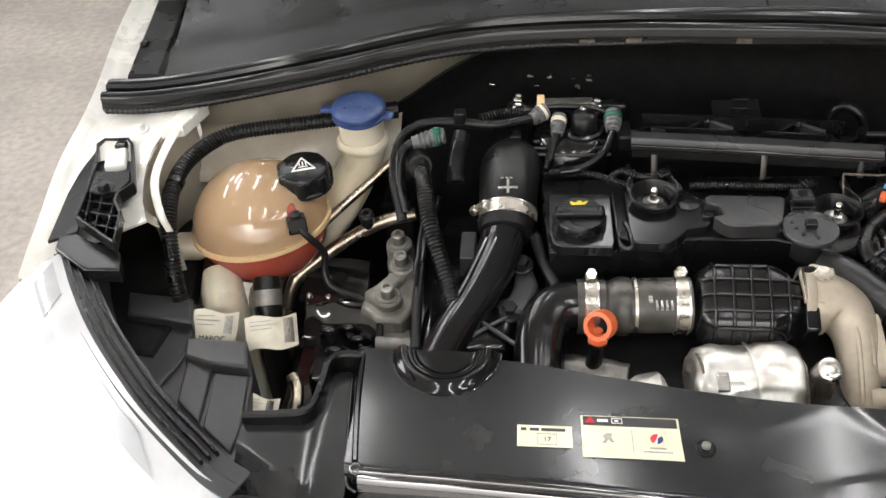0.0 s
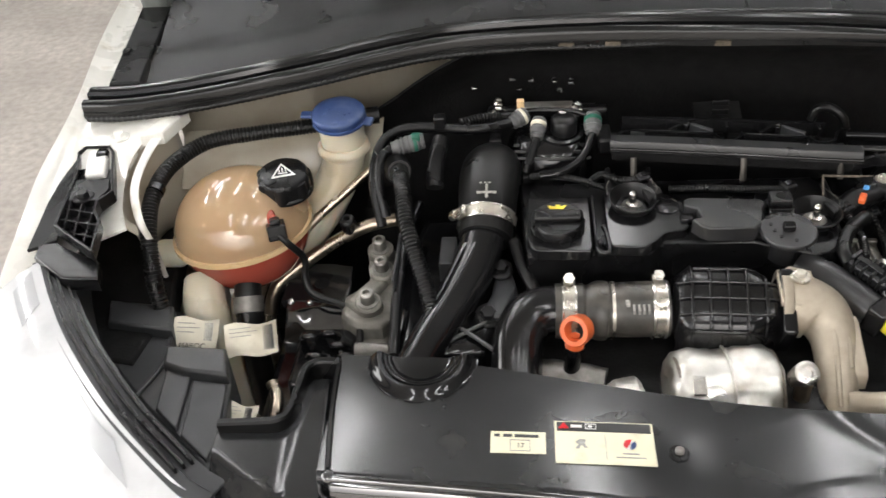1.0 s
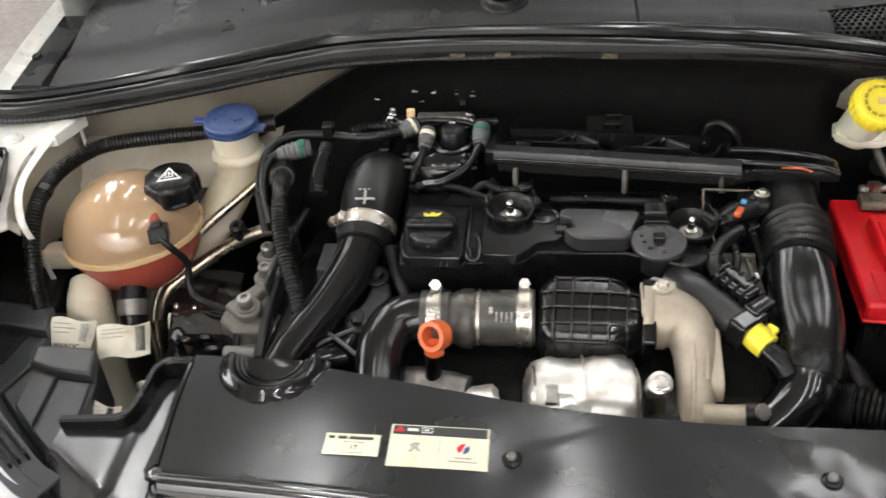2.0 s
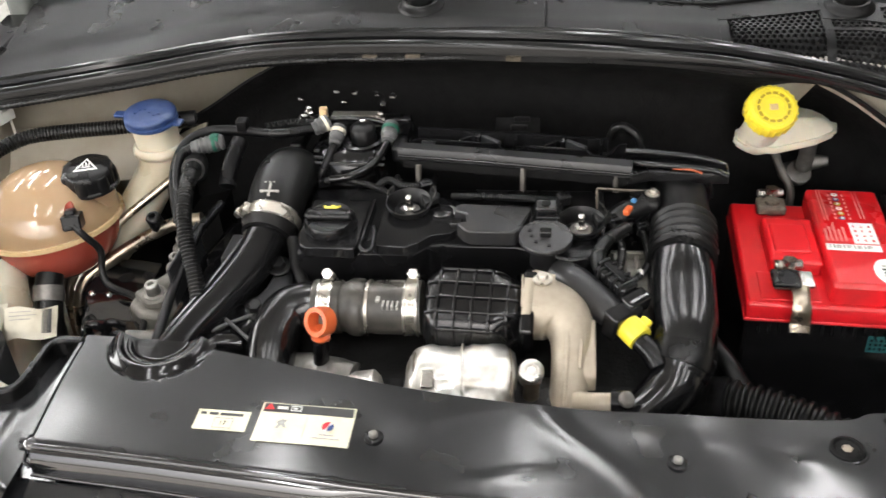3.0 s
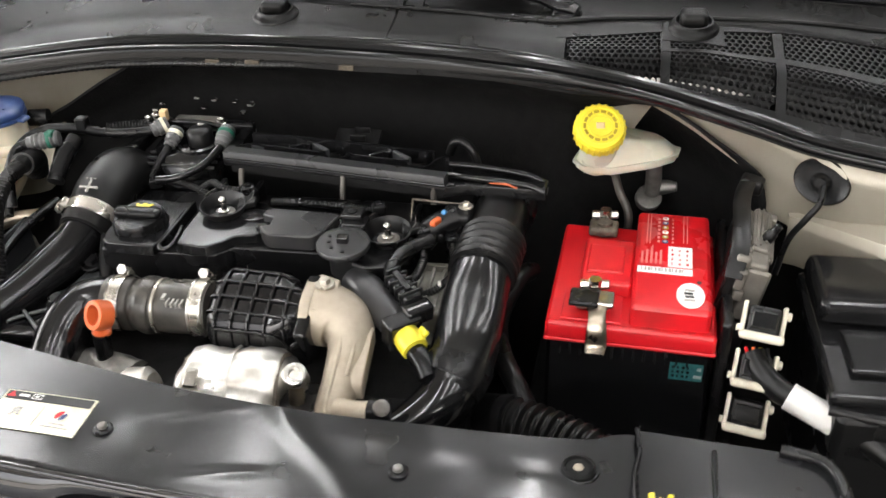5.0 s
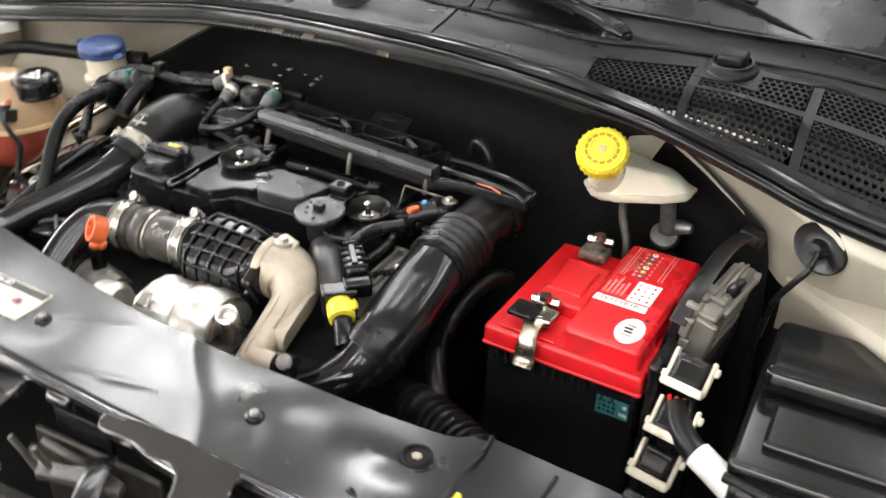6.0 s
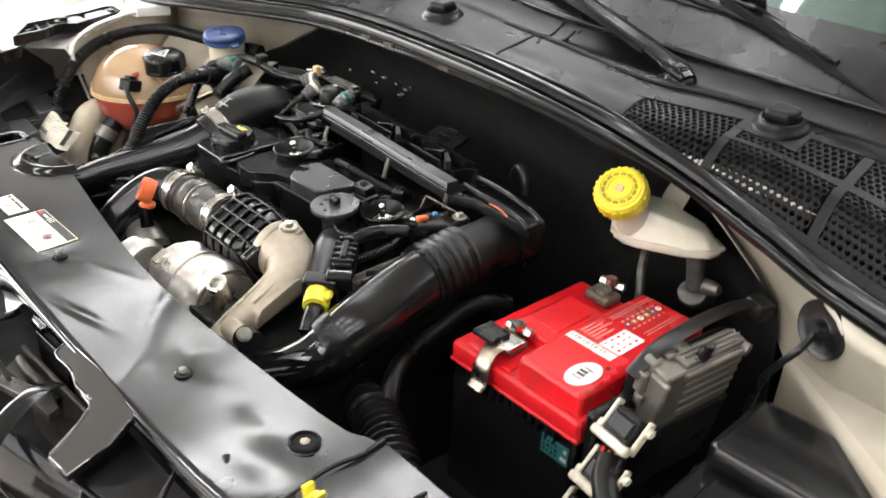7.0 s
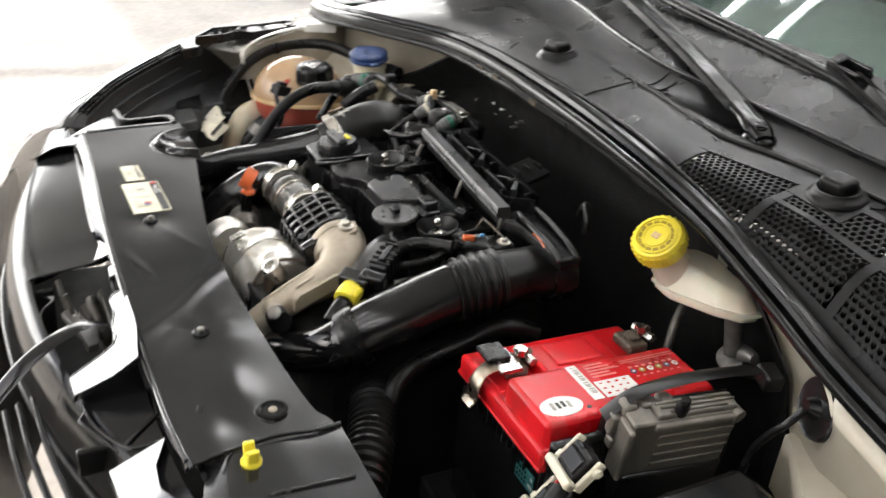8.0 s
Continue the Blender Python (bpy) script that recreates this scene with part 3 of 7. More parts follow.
def cowl_sheet(x0, x1, k0=0.0, k1=1.0, nu=30, nv=16, lift=0.0):
    def fn(u, v):
        x = x0 + (x1 - x0) * u
        a = k0(x) if callable(k0) else k0
        b = k1(x) if callable(k1) else k1
        return cowl_at(x, a + (b - a) * v) + Vector((0, 0, lift))
    return grid(fn, nu, nv, 0.003)


part("left_panel", grid(lambda u, v: cowl_at(-0.385 - 0.035 * v + (0.749 + 0.035 * v) * u, v), 48, 22, 0.003), cowl_mat, cowl)
part("centre_panel", cowl_sheet(0.368, 0.575, nu=14, nv=22), cowl_mat, cowl)
part("rear_strip", cowl_sheet(0.575, 1.04, mesh_back, 1.0, 28, 14), cowl_mat, cowl)


def mesh_panel(x0, x1, f0, f1, pitch=0.0082):
    """A plate with six-sided holes, laid on the cowl; f from 0 to 1 over the honeycomb's depth."""
    bm = bmesh.new()
    ra, rb, depth = pitch / 2 / math.cos(math.pi / 6), pitch * 0.40, 0.004
    nx = int((x1 - x0) / pitch)
    xm = (x0 + x1) / 2
    span = (cowl_at(xm, f1 * mesh_back(xm)) - cowl_at(xm, f0 * mesh_back(xm))).length
    ny = max(2, round(span / (pitch * 0.866)))
    dk = (f1 - f0) / ny / (pitch * 0.866)

    def at(x, f):
        return cowl_at(x, f * mesh_back(x))
    for j in range(ny):
        for i in range(nx):
            xc = x0 + pitch * (i + 0.5 * (j % 2) + 0.5)
            fc = f0 + (f1 - f0) * (j + 0.5) / ny
            o, a, b = [], [], []
            for q in range(6):
                ang = math.pi / 3 * q + math.pi / 6
                dx, dy = math.cos(ang), math.sin(ang)
                o.append(bm.verts.new(at(xc + dx * ra, fc + dy * ra * dk)))
                p = at(xc + dx * rb, fc + dy * rb * dk)
                a.append(bm.verts.new(p))
                b.append(bm.verts.new(p - Vector((0, 0, depth))))
            for q in range(6):
                r = (q + 1) % 6
                bm.faces.new((o[q], o[r], a[r], a[q]))
                bm.faces.new((a[q], a[r], b[r], b[q]))
    bmesh.ops.remove_doubles(bm, verts=bm.verts, dist=0.0004)
    return bm


tagged(part("mesh_panel", mesh_panel(0.588, 0.700, 0.10, 0.98), mesh_mat, cowl, "honeycomb mesh"), kind="stuff")
for mx0, mx1 in ((0.708, 0.83), (0.838, 1.0)):
    tagged(part("mesh_panel", mesh_panel(mx0, mx1, 0.08, 0.50), mesh_mat, cowl, "honeycomb mesh"), kind="stuff")
    tagged(part("mesh_panel", mesh_panel(mx0, mx1, 0.56, 0.98), mesh_mat, cowl, "honeycomb mesh"), kind="stuff")
for mx in (0.575, 0.698, 0.829, 1.0):
    part("rib", cowl_sheet(mx, mx + 0.011, 0.0, lambda x: mesh_back(x) + 0.02, 2, 12, 0.0006), cowl_mat, cowl)
part("rib", cowl_sheet(0.70, 1.02, lambda x: 0.49 * mesh_back(x), lambda x: 0.57 * mesh_back(x), 26, 2, 0.0008), cowl_mat, cowl)
part("rib", cowl_sheet(0.575, 1.02, 0.0, lambda x: 0.10 * mesh_back(x), 30, 3, 0.0004), cowl_mat, cowl)
part("rib", cowl_sheet(0.575, 1.02, lambda x: 0.965 * mesh_back(x), lambda x: mesh_back(x) + 0.03, 30, 2, 0.0012), cowl_mat, cowl)
part("air_duct", grid(lambda u, v: cowl_at(0.57 + 0.46 * u, 0.30 + 0.32 * v) - Vector((0, 0, 0.035)), 12, 4, 0.003), felt, cowl)
for qx, qk in ((0.736, 0.56), (0.204, 0.36)):
    p = cowl_at(qx, qk)
    m = aim(p, (0, -0.15, 1))
    plug = part("plug", lathe([(0.031, -0.006), (0.031, 0.000), (0.028, 0.004), (0.0255, 0.005), (0.0235, 0.010), (0.021, 0.0105), (0.0195, 0.005)], m, 32), cowl_mat, cowl)
    part("cap", box(-0.0165, 0.0165, -0.014, 0.014, 0.002, 0.022, 0.006, m, 3), cowl_mat, plug)
part("seat", cowl_sheet(0.700, 0.772, 0.38, 0.76, 8, 8, 0.0012), cowl_mat, cowl, "smooth seat round the plug")
part("glass_bead", tube([(x, glass_foot(x), cowl_z(x, 1.0) + 0.002) for x in (-0.30, -0.15, 0.0, 0.12, 0.24, 0.36, 0.48, 0.60, 0.72, 0.86, 1.02)], 0.0042, 10), satin, cowl, "thin glossy bead along the glass")
part("step_bead", tube([cowl_at(x, k) + Vector((0, 0, 0.001)) for x, k in ((0.30, 0.62), (0.42, 0.60), (0.56, 0.52), (0.64, 0.62), (0.76, 0.80), (0.9, 0.84), (1.02, 0.84))], 0.003, 8), cowl_mat, cowl)
for sx, k0, k1 in ((0.366, 0.10, 0.50), (0.392, 0.60, 0.93)):
    part("panel_seam", tube([cowl_at(sx, k0 + (k1 - k0) * q / 4) + Vector((0, 0, 0.0006)) for q in range(5)], 0.0016, 6, 3), felt, cowl, "dark joint between the panels")
part("front_bead", tube([cowl_at(x, k) + Vector((0, 0, 0.003)) for x, k in ((-0.05, 0.01), (0.1, 0.025), (0.25, 0.055), (0.366, 0.085), (0.5, 0.080), (0.6, 0.055), (0.7, 0.03), (0.8, 0.01))], 0.0034, 8), satin, cowl, "thin moulded edge")
# covered drain box beside the wing
part("side_cover", prism([(-0.432, 1.04), (-0.390, 1.04), (-0.424, 1.285), (-0.470, 1.285)], 1.018, 1.034, 0.003), black, cowl, "flat black drain cover")
part("clip_tab", box(-0.444, -0.434, 1.125, 1.140, 1.022, 1.038, 0.002), black, cowl)
slot = part("drain_slot", join(*[tube([cowl_at(a, b) + Vector((0, 0, 0.002)), cowl_at(c, d) + Vector((0, 0, 0.002))], 0.004, 8, 3) for a, b, c, d in ((-0.335, 0.78, -0.275, 0.78), (-0.275, 0.78, -0.270, 0.97), (-0.340, 0.97, -0.335, 0.78))]), cowl_mat, cowl)
part("slot_floor", grid(lambda u, v: cowl_at(-0.335 + 0.06 * u, 0.78 + 0.19 * v) + Vector((0, 0, 0.0012)), 6, 6, 0.0005), felt, slot)

screen = thing("windscreen", (0.27, 1.5, 1.2), "greenish glass windscreen with a black rim", "windscreen")
def screen_at(x, d):
    """A point of the windscreen, d metres up from its foot."""
    return Vector((x, glass_foot(x) - 0.004 + 0.885 * d, cowl_z(x, 1.0) - 0.004 + 0.466 * d))


pane = part("pane", grid(lambda u, v: screen_at(-0.44 + 1.44 * u, 0.82 * v), 40, 12, 0.005), glass, screen)
pane.visible_shadow = False
part("rim", grid(lambda u, v: screen_at(-0.44 + 1.44 * u, 0.125 * v) + Vector((0, 0, 0.0022)), 40, 4, 0.0016), black, screen, "black printed border of the glass")
cabin = thing("car_interior", (0.27, 1.8, 0.9), "dark dashboard and cabin behind the windscreen", "car interior")
part("dashboard", box(-0.44, 0.98, 1.42, 2.2, 0.92, 1.10, 0.03), dash_mat, cabin)
part("rear_screen", box(-0.44, 0.98, 2.1, 2.14, 0.92, 1.62, 0.01), dash_mat, cabin)
part("side", box(-0.48, -0.44, 1.30, 2.1, 0.92, 1.13, 0.01), dash_mat, cabin)
part("side", box(0.98, 1.02, 1.30, 2.1, 0.92, 1.13, 0.01), dash_mat, cabin)
part("side", box(-0.48, -0.44, 1.7, 2.14, 1.12, 1.5, 0.01), dash_mat, cabin)


def wiper(pivot, tip, blade, label):
    """A wiper: pivot and tip of its arm; blade: points along its rubber blade."""
    w = thing("wiper", pivot, label, "wiper")
    a, b = Vector(pivot), Vector(tip)
    d = (b - a).normalized()
    m = aim(a, (0, -0.2, 1))
    part("pivot_cap", lathe([(0.021, -0.016), (0.021, -0.002), (0.016, 0.004), (0.0095, 0.007), (0.0095, 0.014), (0.006, 0.0155), (0.003, 0.0155)], m, 28), black, w)
    part("nut", lathe([(0.0075, 0.006), (0.0075, 0.016), (0.005, 0.0175)], m, 6), satin, w)
    part("arm_head", tube([a - d * 0.016 + Vector((0, 0, 0.004)), a + d * 0.006 + Vector((0, 0, 0.008)), a + d * 0.034 + Vector((0, 0, 0.011)), a + d * 0.062 + Vector((0, 0, 0.012))], [0.012, 0.018, 0.015, 0.0155], 14, 6, flat=0.5), satin, w)
    part("hinge_pin", tube([a + d * 0.062 + d.cross(Vector((0, 0, 1))) * q + Vector((0, 0, 0.013)) for q in (-0.017, 0.0, 0.017)], 0.004, 10, 2), black, w)
    part("arm", sweep([a + d * 0.060 + Vector((0, 0, 0.012)), a + d * 0.22 + Vector((0, 0, 0.016)), b + Vector((0, 0, 0.010))],
                      [(-0.0150, -0.005), (-0.0150, 0.004), (-0.0125, 0.0062), (-0.0105, 0.0035), (0.0105, 0.0035), (0.0125, 0.0062), (0.0150, 0.004), (0.0150, -0.005)]), satin, w, "channel-shaped black arm", 25)
    line = [Vector(q) for q in blade]
    spine = part("blade", tube([q + Vector((0, 0, 0.004)) for q in line], [0.004] + [0.0085] * (len(line) - 2) + [0.004], 10, 8, flat=0.8), black, w)
    part("rubber_lip", tube([q - Vector((0, 0.004, 0.004)) for q in line], 0.004, 8, 8, flat=1.4), rubber, spine)
    s = (line[-1] - line[0]).normalized()
    m2 = aim(b + Vector((0, 0, 0.010)), (0, -0.45, 1), math.degrees(math.atan2(s.y, s.x)))
    part("blade_clip", join(box(-0.050, 0.004, -0.012, -0.007, -0.006, 0.010, 0.002, m2), box(-0.050, 0.004, 0.007, 0.012, -0.006, 0.010, 0.002, m2), box(-0.012, 0.004, -0.010, 0.010, -0.004, 0.012, 0.002, m2)), satin, w, "open clip holding the blade")
    return w


wiper((0.581, 1.171, 1.097), (0.07, 1.345, 1.150), [(0.27, 1.335, 1.160), (0.12, 1.375, 1.158), (-0.06, 1.42, 1.150), (-0.25, 1.46, 1.135)], "black wiper arm parked along the windscreen base")
wiper((0.93, 1.19, 1.070), (0.552, 1.310, 1.158), [(0.73, 1.255, 1.135), (0.60, 1.293, 1.148), (0.45, 1.305, 1.160), (0.30, 1.318, 1.168), (0.15, 1.345, 1.172)], "black wiper arm parked along the windscreen base")

# ---------------------------------------------------------------- front cover over the radiator
front = thing("front_cover", (0.3, 0.55, 0.9), "glossy black plastic cover over the radiator crossmember", "engine cover")
back_y = curvy([(-0.116, 0.646), (-0.06, 0.650), (0.05, 0.640), (0.157, 0.620), (0.277, 0.600), (0.40, 0.592), (0.544, 0.594), (0.64, 0.600), (0.68, 0.612), (0.82, 0.612)])
front_y = curvy([(-0.116, 0.514), (-0.067, 0.508), (0.032, 0.503), (0.218, 0.490), (0.32, 0.485), (0.488, 0.479), (0.65, 0.479), (0.82, 0.50)])
SCOOP = (-0.003, 0.650, 0.049, 0.056)


def bump(d, w):
    return math.exp(-(d / w) ** 2)


def front_z(x, y):
    """Height of the thin, slightly buckled cover."""
    z = 0.931 - 0.026 * (x + 0.1) / 0.75
    z += 0.0010 * math.sin(7.0 * x + 1.3) * math.cos(18 * (y - 0.55)) + 0.0010 * noise.noise((x * 6, y * 9, 0.4))
    z -= 0.0018 * math.exp(-((x - 0.228) ** 2 + (y - 0.540) ** 2) / 0.0009)
    for rx, ry, wx, wy, high in ((0.492, 0.562, 0.046, 0.030, 0.0030), (0.602, 0.546, 0.040, 0.020, 0.0017), (0.668, 0.502, 0.036, 0.024, 0.0020)):
        z += high * bump(x - rx, wx) * bump(y - ry, wy)
    # the sheet is pulled in at the rivet, with short puckers round it
    rr = math.hypot(x - 0.489, y - 0.535)
    z -= 0.0012 * math.exp(-(rr / 0.026) ** 2) + 0.00020 * math.exp(-((rr - 0.030) / 0.014) ** 2) * math.sin(5 * math.atan2(y - 0.535, x - 0.489) + 0.6)
    # creases running from the rivets to the edges
    z += 0.0008 * bump(x - 0.392 - 0.85 * (0.572 - y) - 0.006 * math.sin((y - 0.48) * 50), 0.015)
    z += 0.0004 * bump(y - 0.541 - 0.42 * (x - 0.23), 0.0065) * bump(x - 0.275, 0.05)
    z += 0.0010 * bump(y - 0.503 - 0.25 * (x - 0.33), 0.006) * bump(x - 0.345, 0.035)
    return z


def scoop_r(x, y):
    return math.hypot((x - SCOOP[0]) / SCOOP[2], (y - SCOOP[1]) / SCOOP[3])


def front_sheet(u, v):
    x = -0.082 + 0.762 * u
    a, b = back_y(x), front_y(x)
    if v < 0.1:
        k = v / 0.1
        y, z = a, front_z(x, a) - 0.022 * (1 - k)
    elif v > 0.85:
        k = (v - 0.85) / 0.15
        y, z = b - 0.006 * math.sin(k * math.pi / 2), front_z(x, b) - 0.003 * k - 0.004 * k * k
    else:
        y = a + (b - a) * (v - 0.1) / 0.75
        z = front_z(x, y)
    return (x, y, z - 0.020 * min(1.0, max(0.0, (1.04 - scoop_r(x, y)) / 0.12)))


part("main_panel", grid(front_sheet, 220, 60, 0.003), cover_mat, front)
part("side_panel", grid(lambda u, v: (0.682 + 0.16 * u, 0.612 - 0.124 * v - 0.05 * u * v, 0.909 - 0.012 * u - 0.02 * max(0, v - 0.8) * 4 + 0.0008 * noise.noise((u * 3, v * 3, 5))), 20, 20, 0.003), cover_mat, front, "matt black end piece of the cover")
part("side_rib", tube([(0.745, 0.600, 0.905), (0.742, 0.55, 0.905), (0.738, 0.50, 0.901)], 0.0018, 8, 4), black, front)
part("side_lip", tube([(0.80, 0.612, 0.903), (0.835, 0.600, 0.902), (0.845, 0.56, 0.899), (0.842, 0.49, 0.88)], 0.005, 10), black, front, "raised rim of the end piece")
part("seam", tube([(0.681, 0.612, 0.911), (0.683, 0.585, 0.912), (0.678, 0.55, 0.912), (0.682, 0.492, 0.909)], 0.0020, 8, 6), black, front)
roll = curvy([(-0.08, 0.020), (0.10, 0.022), (0.19, 0.020), (0.235, 0.007), (0.35, 0.005), (0.70, 0.005)])


def front_roll(u, v):
    x = -0.070 + 0.745 * u
    w, y = roll(x), front_y(x)
    a = v * math.pi / 2
    return (x, y - 0.0045 - 0.55 * w * math.sin(a), front_z(x, y) - 0.005 - 1.14 * w * (1 - math.cos(a)))


part("front_roll", grid(front_roll, 90, 12, 0.003), lacquer, front, "glossy sloping front of the cover")
part("roll_edge", tube([(x, front_y(x) - 0.0045 - 0.55 * roll(x), front_z(x, front_y(x)) - 0.005 - 1.14 * roll(x)) for x in (-0.072, -0.03, 0.03, 0.09, 0.15, 0.19)], 0.0022, 8, 6), lacquer, front, "bright lower edge of the sloping front")
part("front_lip", tube([(x, front_y(x) - 0.004, front_z(x, front_y(x)) - 0.004) for x in (-0.070, 0.0, 0.1, 0.2, 0.3, 0.4, 0.5, 0.6, 0.67)], 0.0034, 10, 6), lacquer, front, "glossy rounded front lip")


def scoop_at(u, v):
    ang, r = math.pi * u, 1.10 * v
    x, y = SCOOP[0] + SCOOP[2] * r * math.cos(ang), SCOOP[1] - SCOOP[3] * r * math.sin(ang)
    rise = along([(0.0, 0.0), (0.50, -0.001), (0.58, 0.000), (0.62, 0.002), (0.66, 0.0015), (0.70, 0.0035), (0.74, 0.0032), (0.80, 0.0065), (0.87, 0.0068), (0.93, 0.0045), (1.0, 0.0010), (1.06, -0.0010), (1.2, -0.004)], r)
    return (x, y, front_z(x, min(y, 0.64)) + rise)


part("scoop", grid(scoop_at, 64, 44, 0.002), gloss, front, "glossy moulded scoop")
# lower tray towards the headlamp, inside its raised rim
tray_top = curvy([(-0.195, 0.569), (-0.165, 0.568), (-0.132, 0.567), (-0.121, 0.580), (-0.115, 0.628), (-0.100, 0.634), (-0.078, 0.634)])


def tray_at(u, v):
    x = -0.190 + 0.108 * u
    y = tray_top(x) + (0.438 - tray_top(x)) * v
    fall = max(0.0, 0.540 - 0.74 * (x + 0.181) - y)
    return (x, y, 0.914 - 0.006 * v - 0.50 * fall - 0.003 * (1 - u))


part("tray", grid(tray_at, 26, 30, 0.003), cover_mat, front, "lower step of the cover")
RIM_UP = [(-0.004, -0.022), (-0.004, 0.000), (-0.0025, 0.0025), (0.0025, 0.0025), (0.004, 0.000), (0.004, -0.022)]
part("tray_rim", sweep([(-0.188, 0.571, 0.921), (-0.155, 0.571, 0.923), (-0.132, 0.572, 0.925), (-0.122, 0.582, 0.926), (-0.118, 0.610, 0.928), (-0.115, 0.632, 0.930), (-0.104, 0.641, 0.931), (-0.083, 0.641, 0.931)], RIM_UP, 8), duct_rubber, front, "raised rim round the lower step")
part("step_edge", sweep([(-0.083, 0.641, 0.930), (-0.080, 0.58, 0.931), (-0.073, 0.512, 0.930)], [(-0.003, -0.020), (-0.003, 0.000), (-0.0015, 0.0018), (0.0015, 0.0018), (0.003, 0.000), (0.003, -0.004)], 6), gloss, front, "sharp glossy edge of the step")
part("groove_edge", tube([(-0.0935, 0.630, 0.916), (-0.0885, 0.57, 0.916), (-0.0810, 0.505, 0.914), (-0.072, 0.494, 0.910)], 0.0018, 8, 6), gloss, front)
part("corner", lathe([(0.007, -0.022), (0.007, -0.004), (0.005, 0.0), (0.002, 0.001)], aim((-0.072, 0.506, 0.930), (0, -0.2, 1)), 16), lacquer, front)
for bx, by in ((0.228, 0.540), (0.489, 0.535)):
    z = front_z(bx, by)
    rv = part("rivet", lathe([(0.0085, 0.0), (0.0085, 0.0015), (0.0065, 0.003)], aim((bx, by, z), (0, 0, 1)), 22), black, front)
    part("rivet_pin", lathe([(0.004, 0.002), (0.004, 0.006), (0.0028, 0.007)], aim((bx, by, z), (0, 0, 1)), 12), grey_alu, rv)
hz = front_z(0.634, 0.564)
sock = part("socket", lathe([(0.0140, -0.004), (0.0140, 0.002), (0.0118, 0.003), (0.0108, 0.0), (0.0100, 0.0012)], aim((0.634, 0.564, hz), (0, 0, 1)), 28), felt, front, "round black mounting socket")
part("pin", lathe([(0.0045, 0.0), (0.0045, 0.002), (0.003, 0.003)], aim((0.634, 0.564, hz), (0, 0, 1)), 6), alu, sock)
part("socket_lip", tube([(0.634 + 0.0160 * math.cos(a), 0.564 + 0.0160 * math.sin(a), hz - 0.0005) for a in (3.3 + 0.35 * k for k in range(9))], 0.0018, 8, 4), gloss, front)
clip = thing("yellow_clip", (0.698, 0.524, 0.905), "yellow plastic clip standing on the cover", "clip")
part("base", lathe([(0.0095, 0), (0.0095, 0.003), (0.0075, 0.005), (0.006, 0.009)], aim((0.698, 0.524, 0.906), (0, 0, 1)), 20), yellow, clip)
for side in (-1, 1):
    part("prong", box(-0.0022, 0.0022, -0.005, 0.005, 0.0, 0.013, 0.001, pose(0.698 + side * 0.0052, 0.524, 0.911, 0, side * 10, 0)), yellow, clip)
part("web", box(-0.0015, 0.0015, -0.005, 0.005, 0.0, 0.007, 0.0006, pose(0.698, 0.524, 0.912)), yellow, clip)


def flat_label(name, x0, x1, y0, y1, lift, material, parent, label=""):
    return part(name, grid(lambda u, v: (x0 + (x1 - x0) * u, y0 + (y1 - y0) * v, front_z(x0 + (x1 - x0) * u, y0 + (y1 - y0) * v) + lift), 14, 8, 0.0004), material, parent, label)


tag_a = thing("small_sticker", (0.09, 0.545, 0.93), "small cream sticker with faint printed marks", "sticker")
flat_label("paper", 0.066, 0.114, 0.533, 0.557, 0.0012, sticker, tag_a)
for i, (a, b) in enumerate(((0.069, 0.074), (0.077, 0.085), (0.087, 0.108))):
    flat_label("print_bar", a, b, 0.5505, 0.5535, 0.0018, ink, tag_a)
for a, b, c, d in ((0.083, 0.1005, 0.5470, 0.5476), (0.083, 0.1005, 0.5352, 0.5358), (0.083, 0.0836, 0.5352, 0.5476), (0.0999, 0.1005, 0.5352, 0.5476)):
    flat_label("frame_line", a, b, c, d, 0.0018, faded, tag_a)
part("print", text_mesh("17", 0.007, pose(0.092, 0.5408, front_z(0.092, 0.54) + 0.002)), ink, tag_a, "printed number")
tag_b = thing("warning_sticker", (0.167, 0.545, 0.93), "cream sticker with black header and two emblems", "sticker")
flat_label("paper", 0.122, 0.208, 0.524, 0.571, 0.0012, sticker, tag_b)
flat_label("header", 0.124, 0.206, 0.5595, 0.5695, 0.0018, ink, tag_b, "black header strip")


def flat_shape(name, outline, lift, material, parent, label=""):
    """A small printed shape lying on the cover."""
    x, y = outline[0]
    return part(name, prism(outline, front_z(x, y) + lift, front_z(x, y) + lift + 0.0004), material, parent, label)


flat_shape("warning_mark", [(0.1255, 0.5612), (0.1345, 0.5612), (0.1300, 0.5682)], 0.0026, red, tag_b, "red warning triangle")
for a, b, c, d in ((0.1365, 0.1460, 0.5630, 0.5660), (0.1490, 0.1585, 0.5670, 0.5677), (0.1490, 0.1585, 0.5615, 0.5622), (0.1490, 0.1497, 0.5615, 0.5677), (0.1578, 0.1585, 0.5615, 0.5677), (0.1515, 0.1550, 0.5635, 0.5655)):
    flat_label("header_print", a, b, c, d, 0.0026, white, tag_b)
flat_label("divider", 0.1655, 0.1660, 0.530, 0.556, 0.0018, faded, tag_b)
flat_shape("emblem", [(0.1395, 0.5395), (0.1425, 0.5440), (0.1400, 0.5465), (0.1440, 0.5500), (0.1490, 0.5490), (0.1475, 0.5450), (0.1500, 0.5400), (0.1470, 0.5405), (0.1450, 0.5435), (0.1425, 0.5395)], 0.0022, faded, tag_b, "grey emblem")
ring_pts = [(0.1865 + 0.0055 * math.cos(a), 0.5455 + 0.0055 * math.sin(a)) for a in (2 * math.pi * k / 20 for k in range(20))]
